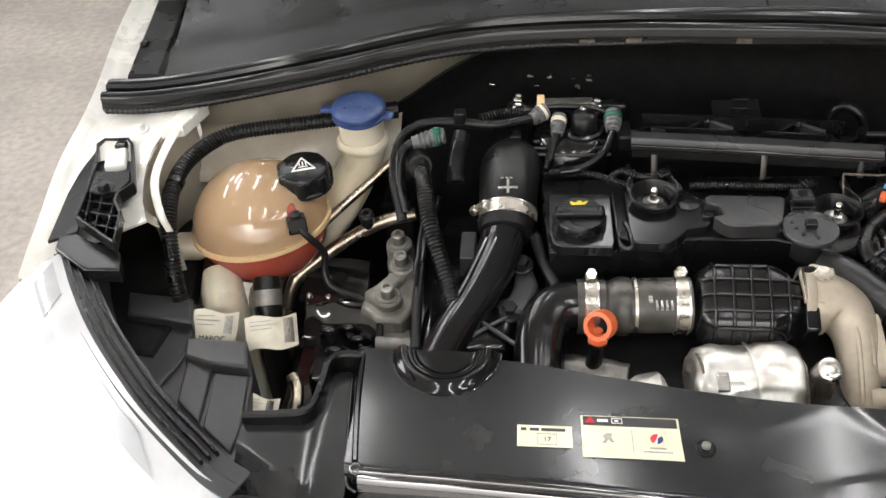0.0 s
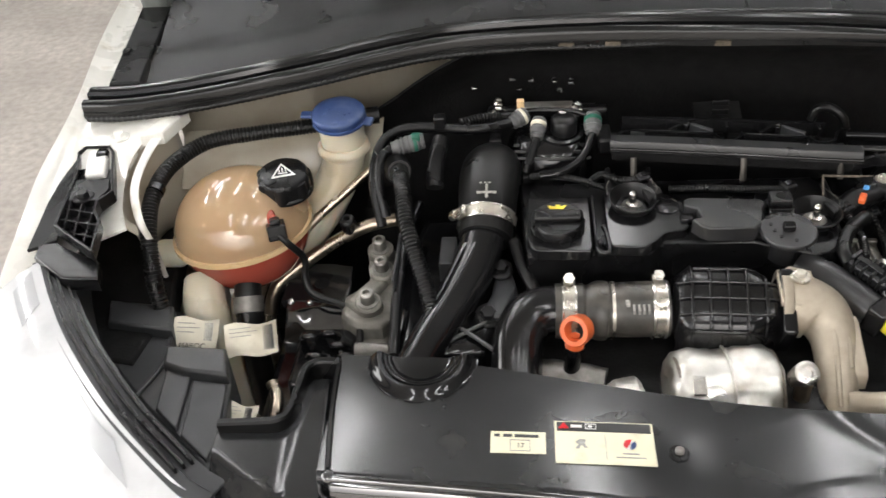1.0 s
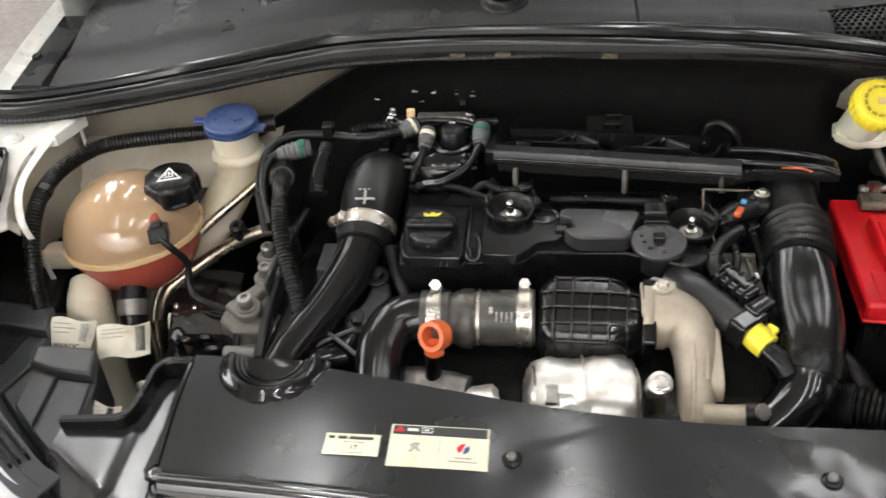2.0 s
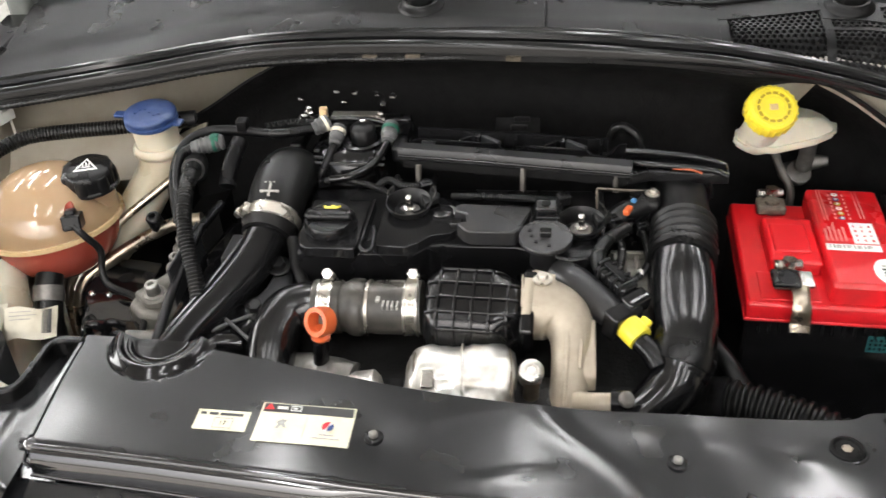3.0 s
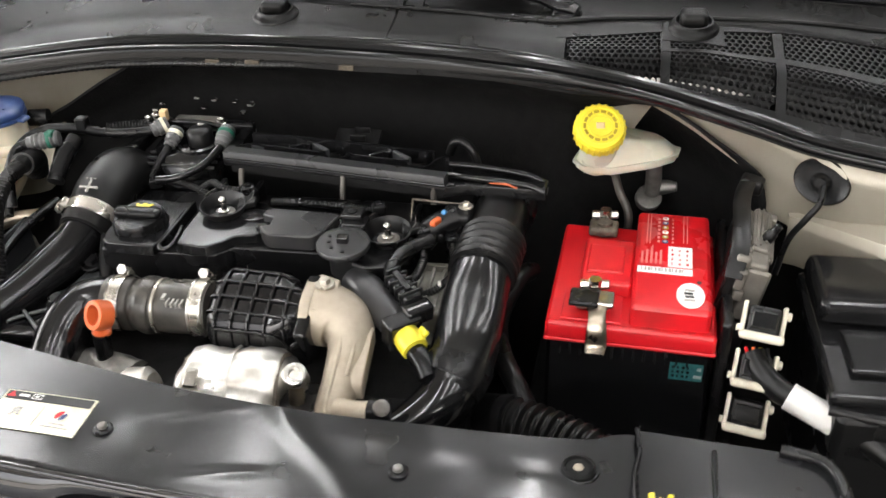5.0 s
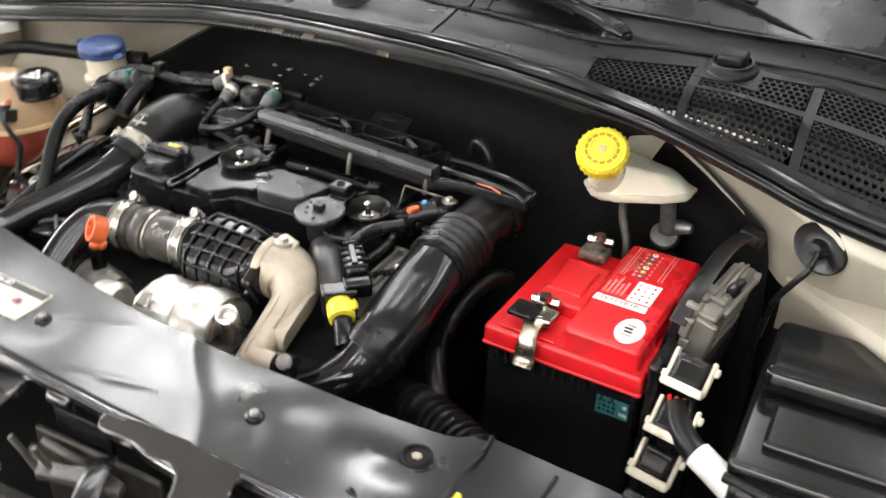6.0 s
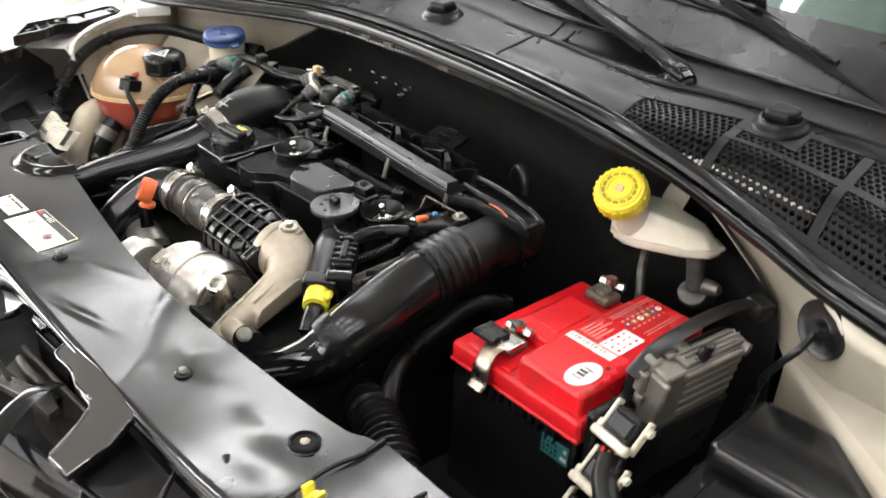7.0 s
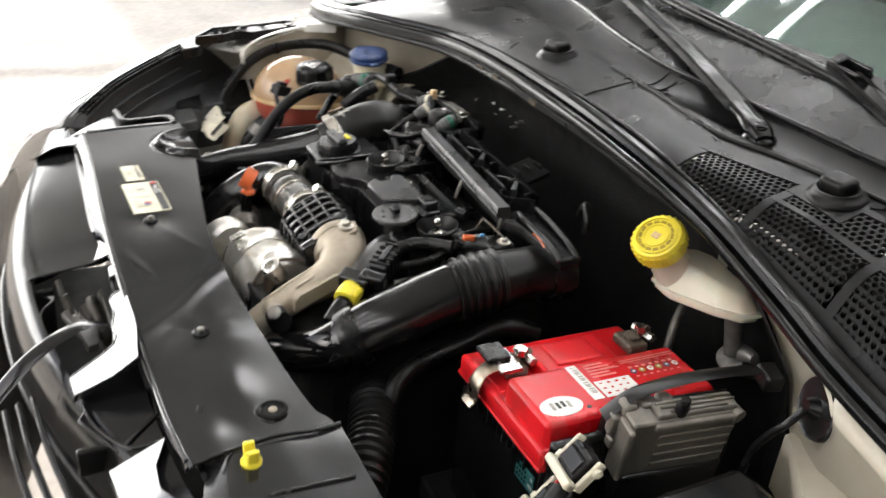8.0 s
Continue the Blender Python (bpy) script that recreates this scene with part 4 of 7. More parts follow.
flat_shape("emblem", ring_pts, 0.0020, white, tag_b, "round emblem in red and blue")
flat_shape("emblem_red", ring_pts[4:14] + [(0.1855, 0.5440)], 0.0026, red, tag_b)
flat_shape("emblem_blue", ring_pts[15:] + ring_pts[:3] + [(0.1875, 0.5460)], 0.0027, blue, tag_b)
flat_label("print_bar", 0.180, 0.194, 0.5355, 0.5368, 0.0018, faded, tag_b)
flat_label("print_bar", 0.174, 0.199, 0.5315, 0.5325, 0.0018, faded, tag_b)

# ledge, latch opening and grille in front of the cover
ledge = thing("grille_panel", (0.27, 0.43, 0.86), "glossy black upper grille panel with a latch opening", "grille panel")
edge_y = curvy([(-0.42, 0.552), (-0.25, 0.482), (-0.12, 0.434), (0.03, 0.388), (0.15, 0.367), (0.27, 0.362), (0.40, 0.372), (0.55, 0.405), (0.70, 0.455), (0.85, 0.52)])


def ledge_piece(x0, x1, k0, k1, nu, nv):
    def fn(u, v):
        x, k = x0 + (x1 - x0) * u, k0 + (k1 - k0) * v
        a, b = front_y(x) - 0.006 - 0.55 * roll(x), edge_y(x)
        return (x, a + (b - a) * k, 0.898 - 0.020 * (x + 0.1) - 0.014 * k - 0.058 * k ** 12)
    return grid(fn, nu, nv, 0.003)


part("panel_side", ledge_piece(-0.20, 0.262, 0.0, 1.0, 40, 14), cover_mat, ledge)
part("panel_side", ledge_piece(0.475, 0.74, 0.0, 1.0, 26, 14), satin, ledge)
part("panel_front", ledge_piece(0.262, 0.475, 0.74, 1.0, 20, 6), gloss, ledge)
SLOPE = Matrix(((1, 0, 0, 0), (0, 1, 0, 0), (0.12, 0.55, 1, -0.55 * 0.476 - 0.12 * 0.40), (0, 0, 0, 1)))
part("bracket", prism([(0.373, 0.4805), (0.375, 0.464), (0.412, 0.462), (0.440, 0.455), (0.477, 0.450), (0.486, 0.405), (0.522, 0.405), (0.533, 0.440), (0.528, 0.466), (0.47, 0.476)], 0.904, 0.912, 0.0012, SLOPE), lacquer, ledge, "flat glossy rim of the latch opening")
part("bracket", prism([(0.187, 0.488), (0.267, 0.485), (0.262, 0.470), (0.245, 0.457), (0.223, 0.456), (0.213, 0.415), (0.203, 0.400), (0.194, 0.44)], 0.904, 0.912, 0.0012, SLOPE), lacquer, ledge, "flat glossy rim of the latch opening")
for rim in (((0.374, 0.480), (0.376, 0.465), (0.412, 0.463), (0.440, 0.456), (0.476, 0.451), (0.485, 0.407)), ((0.266, 0.484), (0.261, 0.471), (0.245, 0.4585), (0.224, 0.457), (0.214, 0.416))):
    part("bracket_rim", tube([SLOPE @ Vector((x, y, 0.9115)) for x, y in rim], 0.0016, 8, 3), lacquer, ledge, "bright rolled edge of the rim")
part("tab", prism([(0.296, 0.486), (0.330, 0.483), (0.324, 0.473), (0.298, 0.475)], 0.904, 0.912, 0.001, SLOPE), lacquer, ledge)
part("opening_wall", box(0.280, 0.286, 0.395, 0.415, 0.80, 0.874, 0.002), satin, ledge)
part("opening_wall", box(0.306, 0.374, 0.474, 0.478, 0.80, 0.890, 0.001), satin, ledge)
part("opening_wall", box(0.336, 0.392, 0.388, 0.394, 0.80, 0.862, 0.002), satin, ledge)
TILT = Matrix(((1, 0, 0, 0), (0, 1, 0, 0), (0.12, 0.55, 1, -0.55 * 0.462 - 0.12 * 0.66), (0, 0, 0, 1)))
part("corner_plate", prism([(0.618, 0.470), (0.612, 0.418), (0.664, 0.420), (0.712, 0.444), (0.712, 0.461), (0.680, 0.452), (0.648, 0.455)], 0.884, 0.892, 0.0012, TILT), lacquer, ledge, "flat glossy corner plate")
part("pocket_wall", prism([(0.646, 0.476), (0.672, 0.454), (0.716, 0.450), (0.70, 0.486)], 0.858, 0.862, 0.001), satin, ledge, "floor of the corner pocket")
part("pocket_face", prism([(0.490, 0.470), (0.585, 0.474), (0.600, 0.430), (0.540, 0.404), (0.512, 0.420)], 0.866, 0.871, 0.0015), satin, ledge, "sunken face beside the latch opening")
part("pocket_edge", tube([(0.520, 0.412, 0.874), (0.560, 0.418, 0.874), (0.604, 0.440, 0.876), (0.612, 0.470, 0.884)], 0.0022, 8, 6), gloss, ledge)
part("pocket_edge", tube([(0.575, 0.474, 0.886), (0.590, 0.450, 0.880), (0.600, 0.436, 0.876)], 0.0022, 8, 6), gloss, ledge)
part("opening_edge", tube([(0.286, 0.400, 0.866), (0.306, 0.412, 0.872), (0.318, 0.398, 0.866), (0.345, 0.394, 0.864)], 0.0018, 8, 5), lacquer, ledge, "bright thin edge of the opening")
part("rib", box(0.578, 0.586, 0.396, 0.476, 0.84, 0.868, 0.002), satin, ledge)
part("rib", box(0.512, 0.518, 0.410, 0.478, 0.84, 0.872, 0.002), satin, ledge)
part("pocket_rim", tube([(0.605, 0.505, 0.905), (0.640, 0.487, 0.895), (0.690, 0.489, 0.893)], 0.004, 8), black, ledge)
for i, (ya, yb) in enumerate(((0.372, 0.384), (0.358, 0.370), (0.345, 0.357))):
    part("slat", tube([(0.462 - 0.01 * i, ya, 0.852 - 0.012 * i), (0.54, ya + 0.004, 0.848 - 0.012 * i), (0.64, yb + 0.006, 0.842 - 0.012 * i), (0.75, yb + 0.03, 0.835 - 0.012 * i)], 0.0035, 8), gloss, ledge)
part("edge_trim", tube([(x, edge_y(x), 0.812 - 0.02 * (x + 0.1)) for x in (-0.2, -0.05, 0.1, 0.2, 0.27, 0.35, 0.45, 0.55, 0.65, 0.74)], 0.006, 10), gloss, ledge)
latch = thing("bonnet_latch", (0.34, 0.45, 0.80), "dirty metal bonnet latch with a grey release strap", "latch")
part("plate", box(0.29, 0.44, 0.462, 0.468, 0.76, 0.868, 0.002), latch_steel, latch)
part("lever", prism([(0.335, 0.428), (0.395, 0.448), (0.420, 0.444), (0.424, 0.432), (0.398, 0.430), (0.345, 0.416)], 0.868, 0.876, 0.001), grey_rubber, latch)
part("finger", tube([(0.338, 0.424, 0.870), (0.330, 0.420, 0.892), (0.322, 0.418, 0.905)], 0.0030, 8, 4), grey_rubber, latch)
part("finger", tube([(0.352, 0.428, 0.872), (0.346, 0.424, 0.890), (0.344, 0.422, 0.898)], 0.0026, 8, 4), grey_rubber, latch)
part("jaw", prism([(0.29, 0.455), (0.33, 0.468), (0.36, 0.470), (0.36, 0.448), (0.335, 0.445), (0.30, 0.44)], 0.845, 0.855, 0.001), grey_rubber, latch)
part("hook", tube([(0.31, 0.46, 0.855), (0.32, 0.45, 0.872), (0.345, 0.45, 0.868), (0.37, 0.458, 0.852)], 0.005, 8), latch_steel, latch)
part("spring", tube([(0.30, 0.46, 0.85), (0.34, 0.455, 0.857), (0.38, 0.46, 0.85)], 0.007, 10, 8, ribs=0.004, rib=0.0015), grey_rubber, latch)
part("strap", tube([(0.385, 0.458, 0.876), (0.402, 0.434, 0.890), (0.420, 0.402, 0.890), (0.440, 0.370, 0.880), (0.458, 0.335, 0.855)], 0.011, 12, 8, flat=0.16), satin, latch, "flat dark release strap")
part("housing", box(0.245, 0.465, 0.39, 0.485, 0.70, 0.71), felt, latch)

# ---------------------------------------------------------------- battery and what stands round it
BAT = pose(0.682, 0.888, 0.0, 0, 0, -3.0)


def bbox(x0, x1, y0, y1, z0, z1, bevel=0.002):
    return box(x0, x1, y0, y1, z0, z1, bevel, BAT)


battery = thing("battery", (0.682, 0.888, 0.70), "red-topped car battery with a black case and paper labels", "battery")
case = part("case", bbox(-0.0855, 0.0855, -0.100, 0.100, 0.70, 0.866, 0.004), gloss, battery, "shiny black lower case")
part("lid", join(bbox(-0.0875, 0.0875, -0.1035, 0.1035, 0.864, 0.888, 0.004), bbox(-0.0015, 0.080, -0.096, 0.1035, 0.880, 0.913, 0.005),
                 bbox(-0.058, -0.001, -0.046, 0.046, 0.880, 0.905, 0.004)), red, battery, "bright red lid with a raised centre")
part("handle_pad", bbox(-0.052, -0.012, -0.028, 0.028, 0.903, 0.9075, 0.002), red, battery)
for i in range(13):
    part("vent_rib", bbox(-0.072 + i * 0.011, -0.070 + i * 0.011, -0.1045, -0.099, 0.848, 0.8645, 0.0008), black, battery)
part("lid_rim", bbox(-0.0885, 0.0885, -0.1045, 0.1045, 0.8635, 0.8685, 0.002), red, battery)
part("lid_recess", bbox(-0.072, -0.010, -0.096, -0.046, 0.8875, 0.8895, 0.001), red, battery)
part("vent_hole", lathe([(0.0025, 0.9125), (0.0025, 0.9135)], BAT @ Matrix.Translation((0.067, -0.042, 0)), 12), ink, battery)
part("case_label", bbox(0.044, 0.078, -0.1006, -0.0998, 0.828, 0.850, 0.0), teal, battery, "faded teal label")
for i in range(3):
    for j in range(4):
        part("print_bar", bbox(0.0465 + 0.0050 * j, 0.0495 + 0.0050 * j - 0.001 * ((i + j) % 2), -0.1010, -0.1005, 0.8315 + 0.0058 * i, 0.8345 + 0.0058 * i, 0.0), black, battery)
part("print_bar", bbox(0.069, 0.077, -0.1010, -0.1005, 0.832, 0.836, 0.0), faded, battery)
part("print_bar", bbox(0.072, 0.076, -0.1010, -0.1005, 0.842, 0.846, 0.0), faded, battery)
for by, nm in ((-0.068, "front"), (0.085, "rear")):
    p = BAT @ Vector((-0.040, by, 0.887))
    post = part("terminal", lathe([(0.010, 0.0), (0.009, 0.018), (0.006, 0.019)], aim(p, (0, 0, 1)), 20), oxide, battery, "corroded lead post")
    part("clamp", join(bbox(-0.058, -0.024, by - 0.013, by + 0.013, 0.890, 0.901, 0.003), bbox(-0.046, -0.038, by + 0.008, by + 0.024, 0.890, 0.912, 0.002)), oxide, post)
    part("clamp_bolt", lathe([(0.005, 0), (0.005, 0.03), (0.003, 0.031)], aim(BAT @ Vector((-0.056, by + 0.014, 0.905)), (1, 0.1, 0)), 6), steel, post)
    part("nut", lathe([(0.007, 0), (0.007, 0.008)], aim(BAT @ Vector((-0.040, by + 0.010, 0.908)), (0, 0, 1)), 6), steel, post)
link_bar = thing("battery_link", BAT @ Vector((-0.04, -0.1, 0.9)), "bright bent steel strip on the battery terminal", "metal strip")
part("top", bbox(-0.058, -0.018, -0.092, -0.066, 0.902, 0.908, 0.002), steel, link_bar)
part("tongue", tube([BAT @ Vector(q) for q in ((-0.036, -0.086, 0.906), (-0.034, -0.103, 0.902), (-0.033, -0.113, 0.890), (-0.033, -0.116, 0.874), (-0.033, -0.122, 0.866))], [0.012, 0.009, 0.010, 0.011, 0.010], 12, 8, flat=0.22), pipe_metal, link_bar)
part("cap", bbox(-0.064, -0.034, -0.100, -0.072, 0.907, 0.913, 0.002), black, link_bar, "black plastic clip")
lab = thing("battery_labels", BAT @ Vector((0.04, 0.0, 0.913)), "printed labels on the battery lid", "label")
part("oval", lathe([(0.020, 0.9128), (0.020, 0.9138)], pose(0.682, 0.888, 0, 0, 0, -3) @ Matrix.Translation((0.058, -0.068, 0)) @ Matrix.Diagonal((0.72, 1.15, 1, 1)), 32), white, lab, "white oval sticker")
for i in range(4):
    part("oval_print", bbox(0.0515 + 0.001 * (i % 2), 0.0625 - 0.001 * (i % 3), -0.079 + i * 0.006, -0.0755 + i * 0.006, 0.9137, 0.9142, 0.0), ink if i in (1, 2) else faded, lab)
part("barcode", bbox(0.002, 0.060, -0.031, -0.019, 0.9128, 0.9136, 0.0), white, lab, "white barcode strip")
for i in range(13):
    part("barcode_line", bbox(0.006 + 0.0036 * i, 0.0072 + 0.0036 * i + 0.0008 * (i % 3), -0.027, -0.021, 0.9135, 0.9139, 0.0), faded, lab)
part("code_block", bbox(0.034, 0.060, -0.016, 0.026, 0.9128, 0.9136, 0.0), white, lab, "white printed block")
for i in range(4):
    for j in range(3):
        part("code_mark", bbox(0.0375 + 0.008 * j, 0.0388 + 0.008 * j + 0.0006 * ((i + j) % 3), -0.012 + i * 0.0095, -0.0085 + i * 0.0095 - 0.0015 * ((i * j) % 2), 0.9136, 0.9140, 0.0), red, lab)
for i, sm_ in enumerate((blue, cap_print, white, cap_print, blue, white)):
    sy = part("symbol", lathe([(0.0036, 0.9128), (0.0036, 0.9136)], BAT @ Matrix.Translation((0.030, 0.036 + i * 0.0105, 0)), 18), sm_, lab, "small round warning symbol")
    part("symbol_centre", lathe([(0.0016, 0.9135), (0.0016, 0.9139)], BAT @ Matrix.Translation((0.030, 0.036 + i * 0.0105, 0)), 12), white if sm_ is not white else pink, sy)
for i in range(7):
    part("print_bar", bbox(0.0215, 0.0245, 0.034 + i * 0.0085, 0.0385 + i * 0.0085, 0.9128, 0.9134, 0.0), pink, lab)
    part("print_bar", bbox(0.0375, 0.0395, 0.034 + i * 0.0085, 0.0375 + i * 0.0085, 0.9128, 0.9134, 0.0), pink, lab)
for i in range(5):
    part("print_bar", bbox(0.005 + 0.005 * i, 0.0075 + 0.005 * i, -0.012, 0.012 + 0.005 * (i % 3), 0.9128, 0.9134, 0.0), pink, lab)
for x0, y0, y1 in ((0.050, 0.036, 0.098), (0.054, 0.036, 0.098), (0.0095, 0.030, 0.098), (0.013, 0.030, 0.098), (0.0165, 0.004, 0.026)):
    part("print_bar", bbox(x0, x0 + 0.0012, y0, y1, 0.9128, 0.9134, 0.0), pink, lab)
tray = thing("battery_tray", (0.682, 0.888, 0.60), "black plastic battery tray", "battery tray")
part("base", bbox(-0.115, 0.105, -0.125, 0.125, 0.52, 0.702, 0.004), felt, tray)
part("side_wall", bbox(0.090, 0.102, -0.100, 0.118, 0.70, 0.905, 0.004), black, tray)
part("hold_strap", tube([(0.778, 0.832, 0.928), (0.785, 0.858, 0.950), (0.790, 0.905, 0.957), (0.794, 0.945, 0.957), (0.800, 0.975, 0.957), (0.806, 0.996, 0.956)], [0.009, 0.0095, 0.0095, 0.0095, 0.0095, 0.0095], 12, 8, flat=0.2), rubber, tray, "black flexible strap")
part("strap_block", box(-0.013, 0.013, -0.010, 0.010, -0.012, 0.006, 0.003, pose(0.812, 1.003, 0.953, 0, 6, -18)), rubber, tray, "black block at the strap's end")

ecu = thing("engine_control_unit", (0.81, 0.90, 0.80), "finned grey aluminium control unit standing upright", "control unit")
EM = pose(0.812, 0.899, 0.940, 0, 10, -9) @ Matrix.Scale(0.90, 4)


def ebox(x0, x1, y0, y1, z0, z1, b=0.002):
    return box(x0, x1, y0, y1, z0, z1, b, EM)


part("housing", ebox(-0.018, 0.012, -0.064, 0.062, -0.078, 0.0, 0.003), ecu_alu, ecu)
part("lower_case", ebox(-0.016, 0.016, -0.060, 0.064, -0.17, -0.076, 0.003), black, ecu, "black plastic lower case")
part("top_step", ebox(-0.012, 0.009, -0.036, 0.058, -0.002, 0.0055, 0.002), ecu_alu, ecu)
for i, (a, b) in enumerate(((-0.034, 0.060), (-0.030, 0.062), (-0.022, 0.050))):
    part("top_rib", ebox(-0.009 + 0.006 * i, -0.006 + 0.006 * i, a, b - 0.004, 0.005, 0.008, 0.001), ecu_alu, ecu)
for i in range(3):
    lug = part("lug", ebox(-0.026, -0.008, -0.066 + i * 0.021, -0.050 + i * 0.021, -0.014, 0.005, 0.004), ecu_alu, ecu, "rounded cast lug")
    part("lug_groove", ebox(-0.024, -0.010, -0.049 + i * 0.021, -0.0465 + i * 0.021, -0.012, 0.001, 0.001), grey_alu, lug)
for i in range(4):
    part("fin", ebox(0.011, 0.0135, -0.030, 0.060, -0.066 + i * 0.0135, -0.0610 + i * 0.0135, 0.001), ecu_alu, ecu)
part("top_ledge", ebox(0.008, 0.0165, -0.040, 0.062, -0.011, -0.002, 0.002), ecu_alu, ecu)
part("front_plate", ebox(-0.010, 0.017, -0.069, -0.062, -0.078, -0.006, 0.003), ecu_alu, ecu, "plain cast front plate")
part("front_hook", ebox(-0.020, -0.008, -0.076, -0.064, -0.034, -0.008, 0.003), ecu_alu, ecu)
part("front_hook", ebox(-0.016, -0.004, -0.074, -0.066, -0.050, -0.036, 0.002), ecu_alu, ecu)
part("end_boss", lathe([(0.008, -0.010), (0.008, 0.006), (0.005, 0.007)], EM @ aim((0.010, 0.058, -0.006), (1, 0.2, 0)), 16), ecu_alu, ecu)
part("stud", lathe([(0.0065, 0), (0.0065, 0.012), (0.0045, 0.014), (0.0045, 0.024), (0.003, 0.025)], aim((0.815, 0.890, 0.942), (0.45, -0.3, 1)), 14), black, ecu)
part("mount", ebox(-0.032, -0.018, -0.075, 0.075, -0.17, -0.012, 0.003), black, ecu, "black plastic holder")


def lever_plug(place, label):
    c = thing("wiring_plug", place, label, "connector", "connectors below the control unit")
    x, y, z = place
    m = Matrix.Translation(place) @ Euler((radians(-38), radians(4), radians(-8))).to_matrix().to_4x4() @ Matrix.Scale(0.88, 4)
    part("body", box(-0.017, 0.017, -0.012, 0.012, -0.016, 0.018, 0.003, m), black, c, "black plug body")
    part("cover", box(-0.014, 0.014, -0.016, -0.010, -0.008, 0.012, 0.002, m), gloss, c)
    part("lever", join(box(-0.024, -0.019, -0.008, 0.004, -0.018, 0.022, 0.002, m), box(0.019, 0.024, -0.008, 0.004, -0.018, 0.022, 0.002, m),
                       box(-0.024, 0.024, -0.020, -0.006, -0.022, -0.012, 0.003, m)), ivory, c, "ivory locking lever")
    part("tooth", box(-0.028, -0.024, -0.006, 0.002, -0.014, -0.006, 0.001, m), ivory, c)
    part("pivot", lathe([(0.005, 0), (0.005, 0.004), (0.003, 0.005)], m @ aim((0.024, -0.002, 0.012), (1, 0, 0)), 12), ivory, c)
    return c


lever_plug((0.806, 0.790, 0.905), "black wiring plug with an ivory locking lever")
lever_plug((0.802, 0.772, 0.858), "black wiring plug with an ivory locking lever")
lever_plug((0.797, 0.750, 0.818), "black wiring plug with an ivory locking lever")
loom = thing("wiring_loom", (0.83, 0.76, 0.84), "thick black wiring loom wrapped with white tape", "wiring")
part("sleeve", tube([(0.800, 0.782, 0.872), (0.808, 0.765, 0.862), (0.828, 0.748, 0.852), (0.855, 0.735, 0.845), (0.90, 0.71, 0.835), (0.98, 0.66, 0.80)], 0.0125, 14), rubber, loom)
part("tape", tube([(0.833, 0.746, 0.851), (0.860, 0.732, 0.844), (0.885, 0.719, 0.838)], 0.0142, 14), white, loom, "white fabric tape")
for i, wm in enumerate((red, orange, yellow, rubber)):
    part("wire", tube([(0.792 + 0.007 * i, 0.782, 0.88), (0.796 + 0.006 * i, 0.772, 0.872), (0.803 + 0.003 * i, 0.768, 0.866)], 0.002, 6, 5), wm, loom)

fuse = thing("fuse_box", (0.93, 0.78, 0.80), "large black plastic fuse box with a stepped lid", "fuse box")
part("case", box(0.868, 1.05, 0.70, 0.92, 0.70, 0.868, 0.008), black, fuse)
lid = part("lid", box(0.862, 1.055, 0.715, 0.93, 0.862, 0.882, 0.006), satin, fuse)
part("raised_step", box(0.866, 1.045, 0.825, 0.925, 0.880, 0.912, 0.010), satin, lid)
part("raised_step", box(0.885, 1.035, 0.745, 0.815, 0.880, 0.890, 0.004), satin, lid)
part("lip", tube([(0.862, 0.712, 0.866), (0.92, 0.700, 0.866), (0.99, 0.695, 0.866), (1.05, 0.70, 0.866)], 0.005, 8), black, fuse)

brake = thing("brake_fluid_reservoir", (0.66, 1.03, 0.94), "milky plastic brake fluid reservoir with yellow cap", "reservoir")
LOW = [(0.606, 1.038), (0.618, 1.020), (0.650, 1.014), (0.700, 1.032), (0.726, 1.050), (0.730, 1.068), (0.712, 1.082), (0.640, 1.078), (0.612, 1.062)]
TOP = [(0.628, 1.042), (0.634, 1.032), (0.655, 1.028), (0.694, 1.044), (0.710, 1.056), (0.712, 1.064), (0.700, 1.074), (0.648, 1.070), (0.634, 1.058)]


def res_ring(outline, z0, z1):
    return [Vector((x, y, z0 + (z1 - z0) * (x - 0.606) / 0.124)) for x, y in outline]


shell = skin([res_ring(LOW, 0.943, 0.950), res_ring(LOW, 0.954, 0.960), res_ring([((a + c) / 2, (b + d) / 2) for (a, b), (c, d) in zip(LOW, TOP)], 0.984, 0.968), res_ring(TOP, 1.000, 0.972)])
bmesh.ops.bevel(shell, geom=shell.edges[:], offset=0.003, segments=2, affect="EDGES", profile=0.5)
part("tank", shell, pale_milky, brake, "cloudy white tank", 60)
part("flange", skin([res_ring([(x + (x - 0.67) * 0.05, y + (y - 1.05) * 0.09) for x, y in LOW], z, z + 0.007) for z in (0.9505, 0.9545)]), pale_milky, brake, "moulded seam round the tank")
part("neck", lathe([(0.022, -0.04), (0.022, 0.03), (0.020, 0.032)], aim((0.634, 1.020, 0.985), (0.08, -0.55, 0.8)), 24), pale_milky, brake)
ym = aim((0.632, 1.006, 1.004), (0.08, -0.62, 0.75))
ycap = part("cap", lathe([(0.0285, 0.0), (0.0295, 0.003), (0.0295, 0.017), (0.027, 0.021), (0.004, 0.0225)], ym, 36), yellow, brake, "bright yellow screw cap with embossed rings")
for i in range(24):
    a = 2 * math.pi * i / 24
    part("grip", box(0.029, 0.0305, -0.0016, 0.0016, 0.002, 0.018, 0.0006, ym @ Matrix.Rotation(a, 4, "Z")), yellow, ycap)
